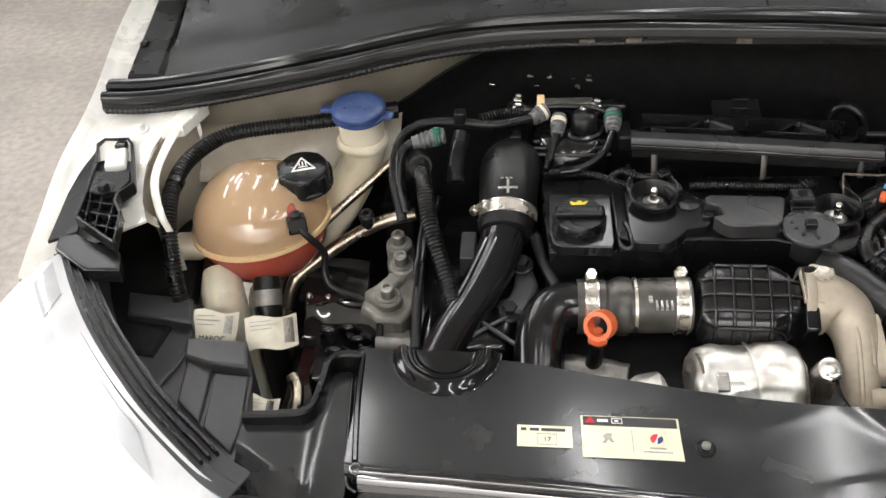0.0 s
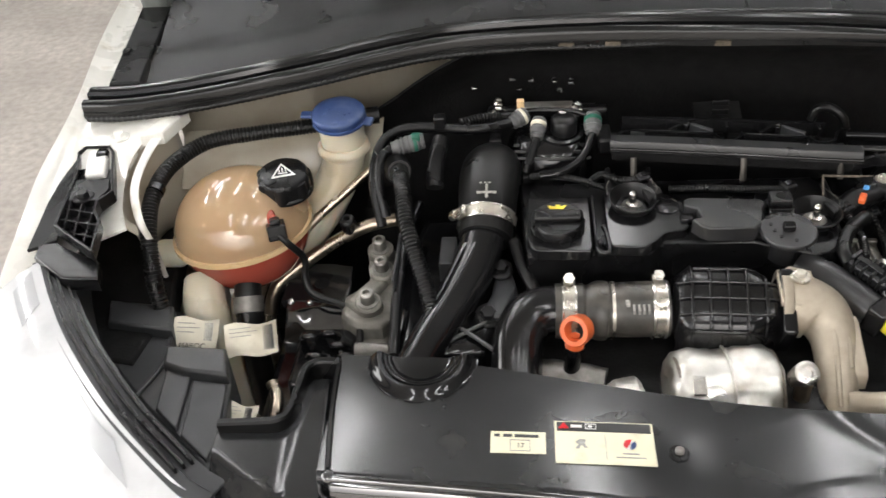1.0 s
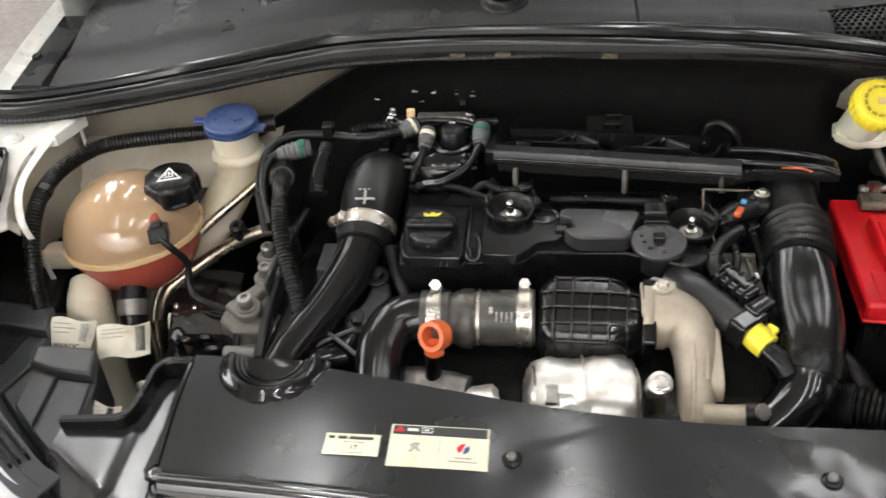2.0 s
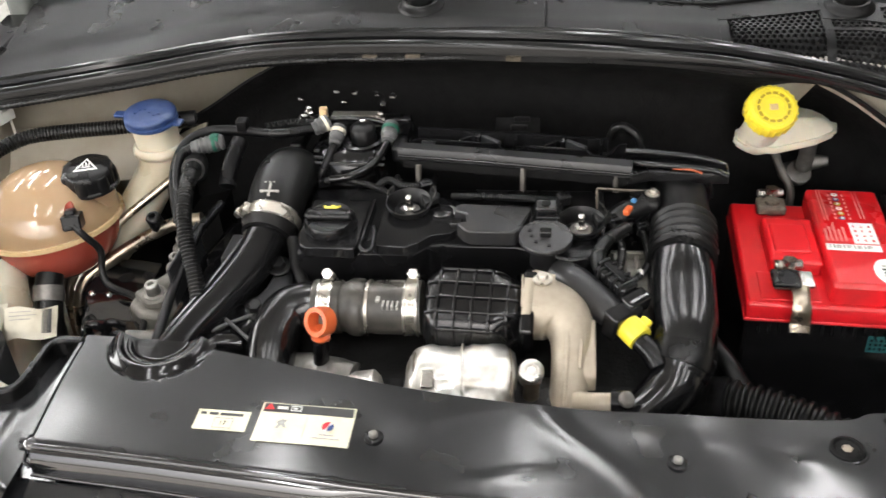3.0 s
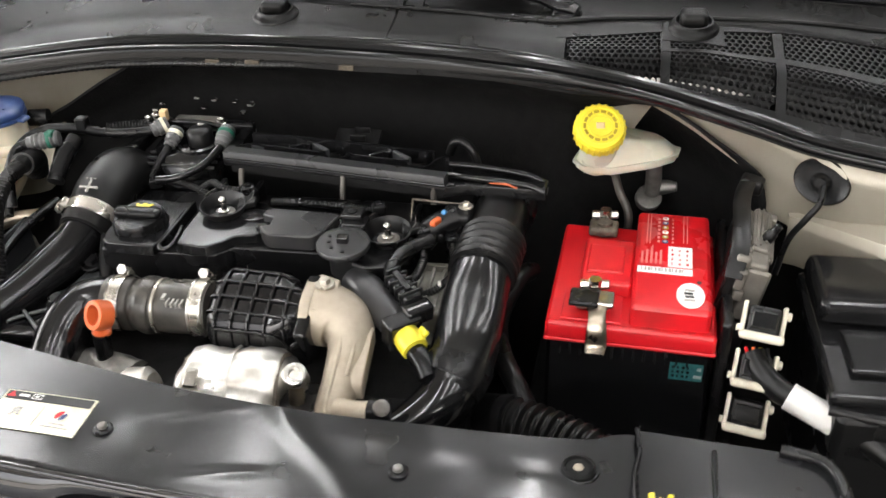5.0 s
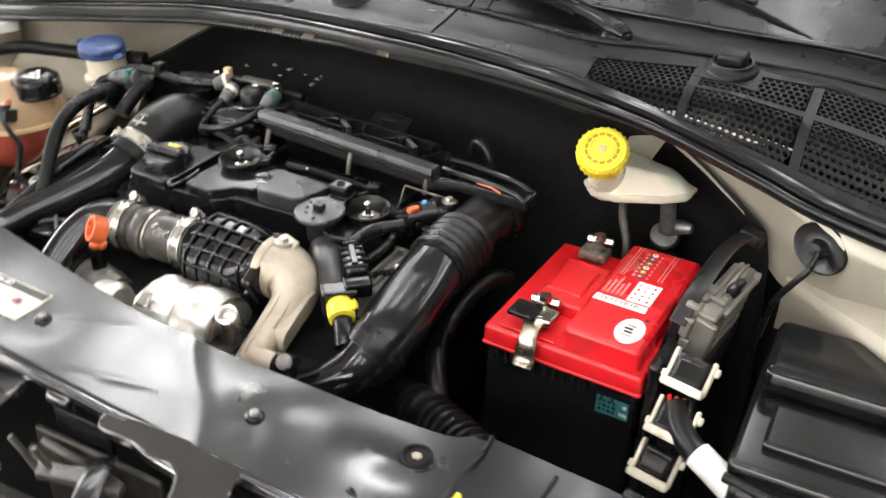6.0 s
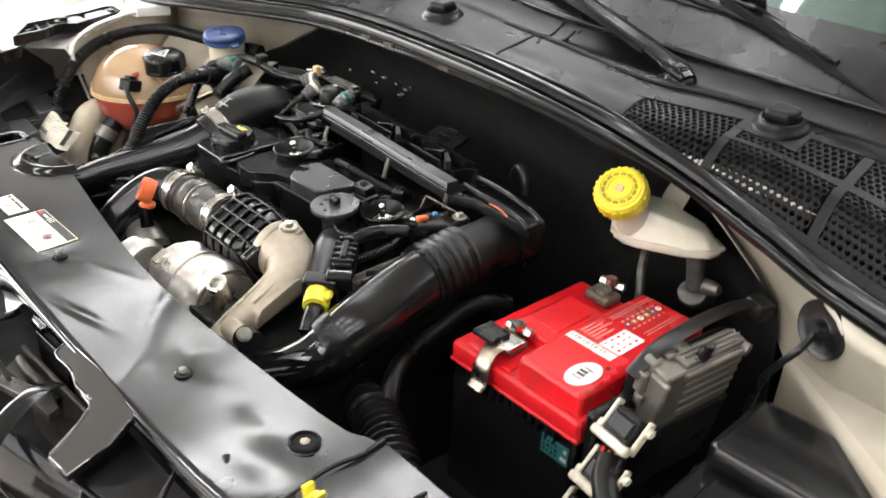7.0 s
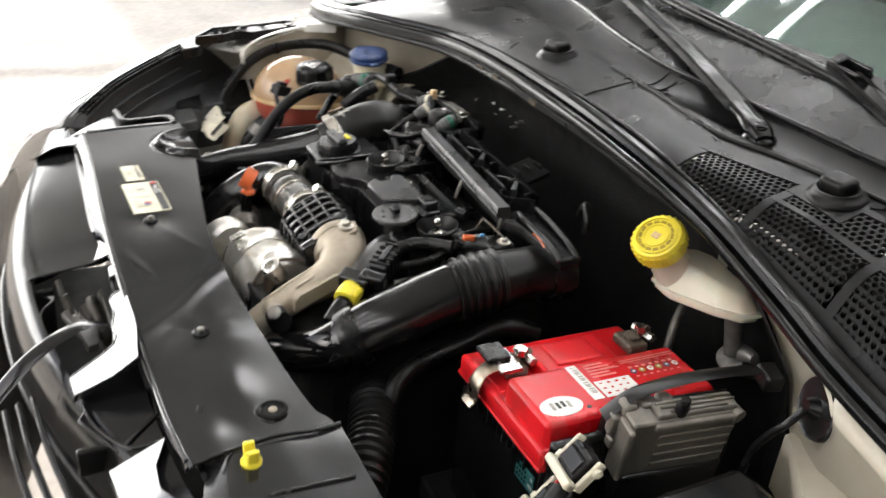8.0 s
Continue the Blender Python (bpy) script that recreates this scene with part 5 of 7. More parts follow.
part("ring", join(lathe([(0.0235, 0.021), (0.0235, 0.0232), (0.022, 0.0232), (0.022, 0.021)], ym, 32), lathe([(0.0145, 0.021), (0.0145, 0.0236), (0.013, 0.0236), (0.013, 0.021)], ym, 28)), yellow, ycap)
for i in range(14):
    a = 2 * math.pi * i / 14
    part("print_bar", box(0.0165, 0.0195, -0.003, 0.003, 0.0216, 0.0228, 0.0, ym @ Matrix.Rotation(a, 4, "Z")), cap_print, ycap)
part("emblem", box(-0.005, 0.005, -0.004, 0.004, 0.0215, 0.0232, 0.001, ym), seam_mat, ycap)
master = thing("brake_cylinder", (0.70, 1.02, 0.90), "grey metal brake master cylinder with a round end cap", "brake cylinder")
part("barrel", tube([(0.699, 1.084, 0.880), (0.700, 1.10, 0.872), (0.700, 1.12, 0.862)], 0.015, 16, 2), grey_alu, master)
part("end_cap", lathe([(0.0150, -0.014), (0.0168, -0.008), (0.0170, 0.0), (0.0160, 0.0014), (0.0150, 0.0016), (0.002, 0.0018)], aim((0.701, 1.078, 0.886), (0.15, -0.62, 0.76)), 30), grey_alu, master, "flat pale end of the cylinder", 30)
part("neck", tube([(0.704, 1.075, 0.895), (0.704, 1.068, 0.920), (0.702, 1.062, 0.948)], 0.010, 12, 4), grey_alu, master)
part("side_union", tube([(0.708, 1.080, 0.898), (0.722, 1.078, 0.902), (0.734, 1.076, 0.904)], [0.010, 0.009, 0.006], 12, 4), grey_alu, master)
part("pipe", tube([(0.655, 1.035, 0.938), (0.662, 1.02, 0.922), (0.674, 1.005, 0.900), (0.674, 1.005, 0.86)], 0.005, 10), grey_rubber, master)

gro = thing("cable_grommet", (0.883, 0.98, 0.965), "black rubber grommet with a cable through the wing", "grommet")
g_n = Vector((-0.42, -0.88, 0.22)).normalized()
g_x = Vector((1.0, -0.12, -0.30))
g_x = (g_x - g_n * g_x.dot(g_n)).normalized()
g_y = g_n.cross(g_x)
gm = Matrix.Translation((0.883, 0.983, 0.968)) @ Matrix((g_x, g_y, g_n)).transposed().to_4x4() @ Matrix.Diagonal((1.12, 0.92, 1.0, 1.0))
part("flange", lathe([(0.0285, -0.004), (0.0285, 0.001), (0.0270, 0.0024), (0.0250, 0.0016), (0.0110, 0.0022), (0.0095, 0.0050), (0.0060, 0.011)], gm, 36), black, gro)
part("cable", tube([(0.882, 0.968, 0.970), (0.878, 0.955, 0.955), (0.866, 0.952, 0.935), (0.852, 0.955, 0.905), (0.845, 0.955, 0.86)], 0.0038, 10), black, gro)

# ---------------------------------------------------------------- coolant tank, washer filler and their pipes
TC = Vector((-0.249, 0.905, 0.902))
tank = thing("coolant_tank", (TC.x, TC.y, TC.z - 0.085), "round amber plastic coolant tank with red coolant inside", "coolant tank")
TM = Matrix.Translation(TC) @ Euler((radians(-3), radians(-4), 0)).to_matrix().to_4x4()


def dome(sign, r, h, lo=0.0):
    prof = [(r * math.cos(a), sign * (lo + h * math.sin(a))) for a in (math.pi / 2 * k / 14 for k in range(14))] + [(0.004, sign * (lo + h))]
    return lathe(prof, TM, 48)


part("upper_shell", dome(1, 0.083, 0.072, 0.002), amber, tank, "translucent amber upper half")
part("lower_shell", dome(-1, 0.081, 0.074, 0.002), coolant, tank, "lower half showing red coolant")
part("seam", lathe([(0.078, -0.003), (0.0865, -0.003), (0.0865, 0.003), (0.078, 0.003)], TM, 48), seam_mat, tank, "pale welded seam")
part("neck", lathe([(0.026, -0.02), (0.026, 0.012)], aim((-0.190, 0.914, 0.945), (0.05, -0.05, 1)), 28), amber, tank)
cm = aim((-0.188, 0.912, 0.950), (0.03, -0.10, 1))
capc = part("cap", lathe([(0.0300, 0.0), (0.0335, 0.001), (0.0335, 0.004), (0.0312, 0.006), (0.0312, 0.020), (0.0295, 0.0255), (0.0265, 0.0280), (0.003, 0.0285)], cm, 42), black, tank, "black screw cap with a warning triangle")
for i in range(7):
    part("grip", lathe([(0.0095, 0.0015), (0.0095, 0.019), (0.0080, 0.0235), (0.002, 0.0245)], cm @ Matrix.Translation((0.0245 * math.cos(2 * math.pi * i / 7), 0.0245 * math.sin(2 * math.pi * i / 7), 0)), 16), black, capc)


def tri(r, z0, z1, m):
    return prism([(r * math.cos(math.pi / 2 + k * 2 * math.pi / 3), r * math.sin(math.pi / 2 + k * 2 * math.pi / 3) - 0.002) for k in range(3)], z0, z1, 0, m)


part("triangle", tri(0.0165, 0.0282, 0.0294, cm), white, capc, "white triangle outline")
part("triangle_field", tri(0.0120, 0.0290, 0.0299, cm), black, capc)
part("warning_mark", join(box(-0.0055, 0.0055, -0.0062, -0.0046, 0.0296, 0.0303, 0, cm), box(-0.0045, -0.003, -0.003, 0.003, 0.0296, 0.0303, 0, cm), box(-0.0008, 0.0008, -0.003, 0.005, 0.0296, 0.0303, 0, cm), box(0.003, 0.0045, -0.003, 0.003, 0.0296, 0.0303, 0, cm)), white, capc)
for ex, ey, ez in ((-0.335, 0.875, 0.885), (-0.300, 0.985, 0.905)):
    part("ear", join(box(ex - 0.022, ex + 0.022, ey - 0.018, ey + 0.018, ez - 0.012, ez + 0.012, 0.008)), milky, tank, "milky mounting ear")
sens = thing("level_sensor_lead", (-0.186, 0.85, 0.94), "small black plug with a cable on the coolant tank", "cable")
sm = aim((-0.190, 0.852, 0.935), (0.35, -1, 0.35))
part("plug", join(box(-0.011, 0.011, -0.009, 0.009, -0.012, 0.016, 0.002, sm), box(-0.006, 0.006, 0.008, 0.015, -0.004, 0.012, 0.002, sm)), black, sens)
part("red_seat", tube([(-0.203, 0.874, 0.9515), (-0.198, 0.864, 0.9475), (-0.193, 0.856, 0.941)], [0.0055, 0.0060, 0.0065], 12, 5, flat=0.5), coolant, sens, "red seat in the tank")
part("cable", tube([(-0.184, 0.840, 0.936), (-0.174, 0.838, 0.924), (-0.161, 0.842, 0.900), (-0.162, 0.835, 0.877), (-0.153, 0.824, 0.861), (-0.118, 0.812, 0.854), (-0.097, 0.790, 0.852), (-0.091, 0.763, 0.842), (-0.091, 0.72, 0.82)], 0.0042, 10), rubber, sens)

wash = thing("washer_filler", (-0.13, 0.98, 0.86), "milky washer filler neck with a blue cap", "filler neck")
part("neck", tube([(-0.128, 0.990, 0.995), (-0.128, 0.990, 0.96), (-0.135, 0.985, 0.93), (-0.158, 0.967, 0.892), (-0.185, 0.948, 0.858), (-0.215, 0.935, 0.82)], [0.0285, 0.027, 0.026, 0.027, 0.026, 0.024], 24), milky, wash)
part("collar", lathe([(0.029, 0.0), (0.033, 0.004), (0.033, 0.010), (0.029, 0.014)], aim((-0.128, 0.99, 0.955), (0.02, -0.02, 1)), 28), milky, wash)
wm = aim((-0.128, 0.988, 0.994), (0.02, -0.10, 1))
bcap = part("cap", lathe([(0.030, 0.004), (0.0335, 0.007), (0.0335, 0.010), (0.0315, 0.011), (0.0330, 0.013), (0.0330, 0.018), (0.031, 0.0205), (0.024, 0.0215), (0.004, 0.0225)], wm, 40), blue, wash, "dusty blue press-on cap")
part("tab", box(-0.047, -0.032, -0.006, 0.006, 0.012, 0.017, 0.002, wm @ Matrix.Rotation(radians(-12), 4, "Z")), blue, bcap)
part("tab", box(0.031, 0.043, -0.007, 0.007, 0.006, 0.011, 0.002, wm @ Matrix.Rotation(radians(-20), 4, "Z")), blue, bcap)
for i in range(6):
    part("embossed_mark", box(-0.018 + i * 0.006, -0.015 + i * 0.006, -0.006 + 0.008 * math.sin(i * 1.1), -0.004 + 0.008 * math.sin(i * 1.1), 0.0215, 0.0232, 0, wm), blue, bcap)

lc = thing("loom_conduit", (-0.25, 0.95, 0.975), "black corrugated conduit curving round the coolant tank", "conduit")
part("sleeve", tube([(-0.09, 1.025, 0.985), (-0.172, 1.003, 0.984), (-0.235, 0.990, 0.984), (-0.295, 0.974, 0.982), (-0.330, 0.932, 0.976), (-0.340, 0.885, 0.966), (-0.337, 0.84, 0.945), (-0.328, 0.80, 0.905), (-0.318, 0.775, 0.860)],
                          0.0092, 14, 10, ribs=0.0045, rib=0.0008), rubber, lc)
part("end_cuff", tube([(-0.086, 1.026, 0.985), (-0.098, 1.023, 0.985), (-0.110, 1.020, 0.985)], 0.0112, 14, 3), black, lc)
part("tie", tube([(-0.3385, 0.896, 0.9685), (-0.339, 0.8915, 0.9675), (-0.3395, 0.887, 0.9665)], 0.0108, 14, 2), gloss, lc, "black cable tie")
solo("loom_clip", box(-0.335, -0.30, 0.765, 0.795, 0.845, 0.862, 0.004), black, "black clip holding the conduit", "clip")
acp = thing("metal_pipes", (-0.15, 0.85, 0.85), "bare metal coolant pipes beside the tank", "pipe")
part("upper_pipe", tube([(-0.080, 0.975, 0.951), (-0.112, 0.957, 0.928), (-0.168, 0.922, 0.892), (-0.209, 0.888, 0.858), (-0.229, 0.876, 0.834), (-0.238, 0.862, 0.810), (-0.2405, 0.855, 0.775), (-0.241, 0.85, 0.70)], 0.0055, 14), pipe_metal, acp)
part("lower_pipe", tube([(-0.060, 0.920, 0.898), (-0.098, 0.916, 0.891), (-0.145, 0.910, 0.868), (-0.192, 0.890, 0.843), (-0.213, 0.876, 0.829), (-0.222, 0.862, 0.808), (-0.224, 0.850, 0.775), (-0.224, 0.845, 0.70)], 0.0083, 16), pipe_metal, acp)
part("fitting", lathe([(0.0095, -0.010), (0.0095, 0.012), (0.0080, 0.014), (0.0045, 0.014), (0.0040, 0.010)], aim((-0.119, 0.914, 0.893), (-0.1, -0.25, 1)), 18), black, acp)
part("drain_pipe", tube([(-0.180, 0.70, 0.84), (-0.172, 0.685, 0.835), (-0.170, 0.66, 0.83), (-0.182, 0.65, 0.80)], 0.007, 12), pipe_metal, acp)
side_box = thing("splash_guard", (-0.15, 0.83, 0.70), "black plastic splash guard with a glossy front", "splash guard")
part("plate", prism([(-0.200, 0.838), (-0.116, 0.836), (-0.118, 0.905), (-0.150, 0.912), (-0.200, 0.912)], 0.826, 0.838, 0.003), satin, side_box, "flat black top plate")
part("plate_hole", lathe([(0.0095, 0.0), (0.0095, 0.0008), (0.003, 0.0008)], aim((-0.154, 0.870, 0.8381), (0, 0, 1)), 24), felt, side_box, "round hole")
part("front", grid(lambda u, v: (-0.190 + 0.100 * u, 0.838 - 0.080 * v - 0.010 * u, 0.838 - 0.10 * v * v + 0.003 * noise.noise((u * 4, v * 4, 4)) * math.sin(math.pi * min(1, 4 * v) / 2)), 30, 24, 0.004), lacquer, side_box, "wrinkled glossy black front", 80)
for fx_, fy_ in ((-0.186, 0.836), (-0.163, 0.834), (-0.128, 0.832)):
    part("stud", lathe([(0.004, -0.004), (0.004, 0.002), (0.0025, 0.0035)], aim((fx_, fy_, 0.838), (0, -0.5, 1)), 12), steel, side_box)
hs = thing("lower_hose", (-0.25, 0.80, 0.8), "black rubber hose with a pale clamp under the tank", "hose")
part("hose", tube([(-0.236, 0.840, 0.862), (-0.234, 0.822, 0.846), (-0.230, 0.800, 0.806), (-0.228, 0.79, 0.70)], 0.0165, 16), rubber, hs)
part("collar", tube([(-0.2350, 0.829, 0.8535), (-0.2342, 0.823, 0.8465), (-0.2332, 0.816, 0.8390)], 0.0185, 18, 3), grey_alu, hs, "pale collar")
wtank = thing("washer_tank", (-0.28, 0.79, 0.62), "milky washer fluid tank low in the bay", "washer tank")
part("column", tube([(-0.292, 0.845, 0.868), (-0.284, 0.815, 0.850), (-0.276, 0.795, 0.80), (-0.272, 0.785, 0.70), (-0.272, 0.785, 0.62)], [0.022, 0.026, 0.027, 0.030, 0.030], 20), milky, wtank, "milky rounded column")
part("side_bulge", tube([(-0.248, 0.850, 0.842), (-0.244, 0.830, 0.822), (-0.240, 0.815, 0.76), (-0.240, 0.815, 0.64)], [0.014, 0.018, 0.020, 0.020], 18), milky, wtank)


def paper_tag(cx_, cy_, cz_, w, h, tilt, turn, label, words):
    t = thing("paper_tag", (cx_, cy_, cz_), label, "label")
    m = pose(cx_, cy_, cz_, tilt, 0, turn)
    part("sheet", grid(lambda u, v: m @ Vector((w * (u - 0.5), h * (v - 0.5) + 0.002 * math.sin(7 * u), 0.004 * math.sin(3 * u + 2 * v) - 0.006 * max(0.0, u - 0.8) - 0.010 * max(0.0, 0.25 - v))), 16, 12, 0.0005), paper, t)
    if words:
        part("print", text_mesh(words, h * 0.21, m @ Matrix.Translation((0, -h * 0.26, 0.0052))), ink, t)
    for i in range(3):
        part("print_bar", box(-w * 0.4, w * (0.02 + 0.12 * (i % 2)), h * (0.34 - 0.12 * i), h * (0.365 - 0.12 * i), 0.0045, 0.0052, 0, m), faded, t)
    for i in range(8):
        part("print_bar", box(w * (0.26 + 0.024 * i), w * (0.268 + 0.026 * i), -h * 0.1 if words else -h * 0.38, h * 0.38, 0.0048, 0.0055, 0, m), faded if words else ink, t)
    return t


paper_tag(-0.276, 0.750, 0.862, 0.050, 0.042, 40, -4, "creased paper tag with printed lines in the loom", "MAROC")
paper_tag(-0.205, 0.735, 0.872, 0.056, 0.036, 42, 10, "creased paper tag with a barcode and printed lines", "")
paper_tag(-0.205, 0.645, 0.845, 0.040, 0.03, 35, -10, "small paper tag low in the bay", "")

# ---------------------------------------------------------------- engine
engine = thing("engine", (0.28, 0.82, 0.52), "black-topped diesel engine in the bay", "engine")
# block coloured near-black for the shade round it
part("block", box(0.06, 0.50, 0.66, 0.98, 0.53, 0.86, 0.02), felt, engine, "plain engine block, near-black to stand for shade")
part("valve_cover", prism([(0.100, 0.792), (0.230, 0.794), (0.246, 0.812), (0.34, 0.812), (0.40, 0.790), (0.434, 0.800), (0.440, 0.872), (0.48, 0.880), (0.48, 0.93), (0.09, 0.93)], 0.85, 0.939, 0.003), black, engine, "black plastic valve cover")
part("top_plate", prism([(0.099, 0.810), (0.104, 0.792), (0.112, 0.786), (0.166, 0.784), (0.169, 0.792), (0.170, 0.884), (0.10, 0.884)], 0.938, 0.9505, 0.0016), satin, engine, "smooth plate under the filler cap")
part("top_plate", prism([(0.186, 0.796), (0.192, 0.792), (0.224, 0.790), (0.238, 0.802), (0.248, 0.815), (0.268, 0.819), (0.274, 0.826), (0.268, 0.864), (0.246, 0.884), (0.186, 0.888)], 0.938, 0.9505, 0.0016), satin, engine, "smooth plate round the mounting cup")
part("plate_boss", lathe([(0.014, 0.0), (0.014, 0.0022), (0.012, 0.0030), (0.002, 0.0030)], aim((0.254, 0.862, 0.9495), (0, 0, 1)), 24), satin, engine)
part("raised_plate", prism([(0.284, 0.810), (0.292, 0.805), (0.338, 0.805), (0.345, 0.812), (0.357, 0.853), (0.352, 0.858), (0.278, 0.862), (0.272, 0.858), (0.271, 0.848), (0.284, 0.842), (0.286, 0.826), (0.276, 0.822)], 0.945, 0.962, 0.0018), sheen_plastic, engine, "raised rectangular plate")
part("plate_clip", box(0.266, 0.280, 0.832, 0.844, 0.946, 0.955, 0.002), gloss, engine, "small glossy clip at the plate")
part("groove_hook", tube([(0.173, 0.800, 0.951), (0.174, 0.785, 0.952), (0.180, 0.779, 0.951), (0.186, 0.784, 0.951), (0.185, 0.812, 0.951), (0.182, 0.826, 0.951)], 0.0028, 10, 6), gloss, engine, "hooked rib between the plates")
part("groove_wall", box(0.171, 0.1745, 0.790, 0.884, 0.938, 0.953, 0.001), satin, engine)
part("rear_shelf", prism([(0.20, 0.888), (0.36, 0.872), (0.47, 0.862), (0.48, 0.93), (0.20, 0.93)], 0.930, 0.941, 0.003), black, engine)
part("side_lug", box(0.360, 0.388, 0.842, 0.864, 0.938, 0.958, 0.002), satin, engine, "square lug beside the round cover")
om = aim((0.133, 0.828, 0.946), (0, -0.12, 1))
oil = part("oil_cap", lathe([(0.032, -0.006), (0.032, 0.002), (0.0285, 0.004), (0.0285, 0.014), (0.026, 0.018), (0.003, 0.0185)], om, 36), black, engine, "black oil filler cap with a yellow mark")
part("grip", join(box(-0.027, 0.027, -0.0075, 0.0075, 0.016, 0.026, 0.004, om)), black, oil)
part("oil_mark", join(prism([(-0.008, 0.013), (0.006, 0.013), (0.010, 0.019), (0.0085, 0.019), (0.004, 0.017), (-0.006, 0.017), (-0.008, 0.019), (-0.010, 0.018)], 0.0183, 0.0196, 0, om), box(-0.002, 0.003, 0.0165, 0.0195, 0.0183, 0.0196, 0, om)), yellow, oil, "yellow oil can mark")
for i in range(12):
    part("knurl", box(0.0275, 0.0295, -0.002, 0.002, 0.003, 0.014, 0.0006, om @ Matrix.Rotation(2 * math.pi * i / 12, 4, "Z")), black, oil)
for bx, by, bz in ((0.217, 0.866, 0.950), (0.412, 0.848, 0.940)):
    m = aim((bx, by, bz), (0, -0.1, 1))
    cup = part("mount_cup", lathe([(0.017, -0.022), (0.0215, 0.000), (0.0262, 0.010), (0.0268, 0.012), (0.0255, 0.0128), (0.0225, 0.009), (0.0175, -0.002), (0.0165, -0.005)], m, 36), rubber, engine, "flared rubber mounting cup")
    part("ear", prism([(bx + 0.018, by - 0.004), (bx + 0.034, by + 0.010), (bx + 0.032, by + 0.022), (bx + 0.010, by + 0.024)], bz + 0.004, bz + 0.011, 0.002), rubber, cup)
    for side in (-1, 1):
        part("spring_wire", tube([(bx + side * 0.024, by + 0.004, bz + 0.010), (bx + side * 0.028, by + 0.020, bz + 0.012), (bx + side * 0.016, by + 0.052, bz + 0.010)], 0.0005, 6, 5), grey_alu, engine, "thin bright wire")
    part("seat", lathe([(0.0130, -0.005), (0.0130, -0.001), (0.0115, 0.0005), (0.006, 0.001)], m, 24), grey_alu, cup)
    part("stud", lathe([(0.0072, 0.000), (0.0072, 0.004), (0.0040, 0.0045), (0.0034, 0.012)], m, 6), steel, cup, "bright hexagon stud")
    part("ball", lathe([(0.0005, 0.0112), (0.0030, 0.0120), (0.0045, 0.0145), (0.0048, 0.0165), (0.0042, 0.0190), (0.0025, 0.0208), (0.0005, 0.0213)], m, 18), steel, cup, "bright ball")
    part("arm", box(bx - 0.026, bx - 0.020, by + 0.02, by + 0.065, bz - 0.006, bz + 0.010, 0.002), black, engine)
    part("arm", box(bx + 0.020, bx + 0.026, by + 0.02, by + 0.065, bz - 0.006, bz + 0.010, 0.002), black, engine)
dm = aim((0.373, 0.808, 0.950), (0, -0.08, 1))
disc = part("round_cover", lathe([(0.017, -0.03), (0.017, -0.001), (0.0285, 0.0015), (0.0292, 0.0030), (0.0292, 0.0055), (0.0280, 0.0072), (0.003, 0.0078)], dm, 40), sheen_plastic, engine, "round black cover disc")
part("post", box(-0.0060, 0.0060, -0.0045, 0.0045, 0.0065, 0.0150, 0.0012, dm), gloss, disc)
for ax, ay in ((-0.017, 0.008), (-0.015, -0.002), (-0.010, -0.012), (0.004, -0.018)):
    part("dimple", lathe([(0.0022, 0.0075), (0.0022, 0.0086), (0.0012, 0.0086)], dm @ Matrix.Translation((ax, ay, 0)), 10), black, disc)
part("lug", box(-0.014, 0.014, 0.028, 0.046, -0.020, 0.004, 0.003, dm), gloss, engine)
lug_top = part("lug_top", box(-0.012, 0.012, 0.036, 0.054, 0.004, 0.0165, 0.002, dm), satin, engine, "shiny upright lug with a round hole")
part("hole", lathe([(0.0050, 0.0160), (0.0050, 0.0172), (0.002, 0.0172)], dm @ Matrix.Translation((0.0, 0.045, 0)), 16), felt, lug_top)
part("breather", tube([(0.388, 0.792, 0.918), (0.406, 0.772, 0.920), (0.430, 0.746, 0.916), (0.452, 0.722, 0.909)], [0.0175, 0.0185, 0.0170, 0.0155], 22), sheen_plastic, engine, "matt grey-black breather tube")
part("breather_flange", box(-0.019, 0.019, -0.016, 0.017, -0.010, 0.010, 0.003, aim((0.452, 0.724, 0.911), (0.62, -0.72, -0.16))), satin, engine, "square end of the breather tube")
ring = part("breather_ring", tube([(0.457, 0.717, 0.910), (0.464, 0.709, 0.9075), (0.470, 0.702, 0.905)], [0.0136, 0.0143, 0.0136], 26, 3), yellow, engine, "yellow locking ring")
part("ring_tab", box(-0.006, 0.006, -0.003, 0.003, -0.002, 0.006, 0.0015, aim((0.474, 0.715, 0.915), (0.6, 0.5, 0.6))), yellow, ring)
part("outlet", tube([(0.470, 0.702, 0.902), (0.480, 0.690, 0.898), (0.487, 0.68, 0.89)], 0.011, 14, 4), black, engine)
jm = Matrix.Translation((0.446, 0.762, 0.930)) @ Euler((0, radians(10), radians(-48))).to_matrix().to_4x4()
plug = thing("sensor_plug", (0.452, 0.752, 0.92), "black ribbed wiring plug on the breather tube", "connector")
part("body", box(-0.022, 0.022, -0.011, 0.011, -0.010, 0.012, 0.003, jm), satin, plug)
part("latch", join(box(-0.018, 0.012, -0.0035, 0.0035, 0.012, 0.0155, 0.001, jm), box(-0.022, -0.018, -0.008, 0.008, 0.010, 0.017, 0.001, jm)), satin, plug, "raised locking latch")
for i in range(4):
    part("rib", box(-0.016 + i * 0.010, -0.013 + i * 0.010, -0.013, 0.013, -0.011, 0.014, 0.001, jm), black, plug)
part("seat", box(0.022, 0.040, -0.016, 0.014, -0.012, 0.008, 0.003, jm), gloss, plug)
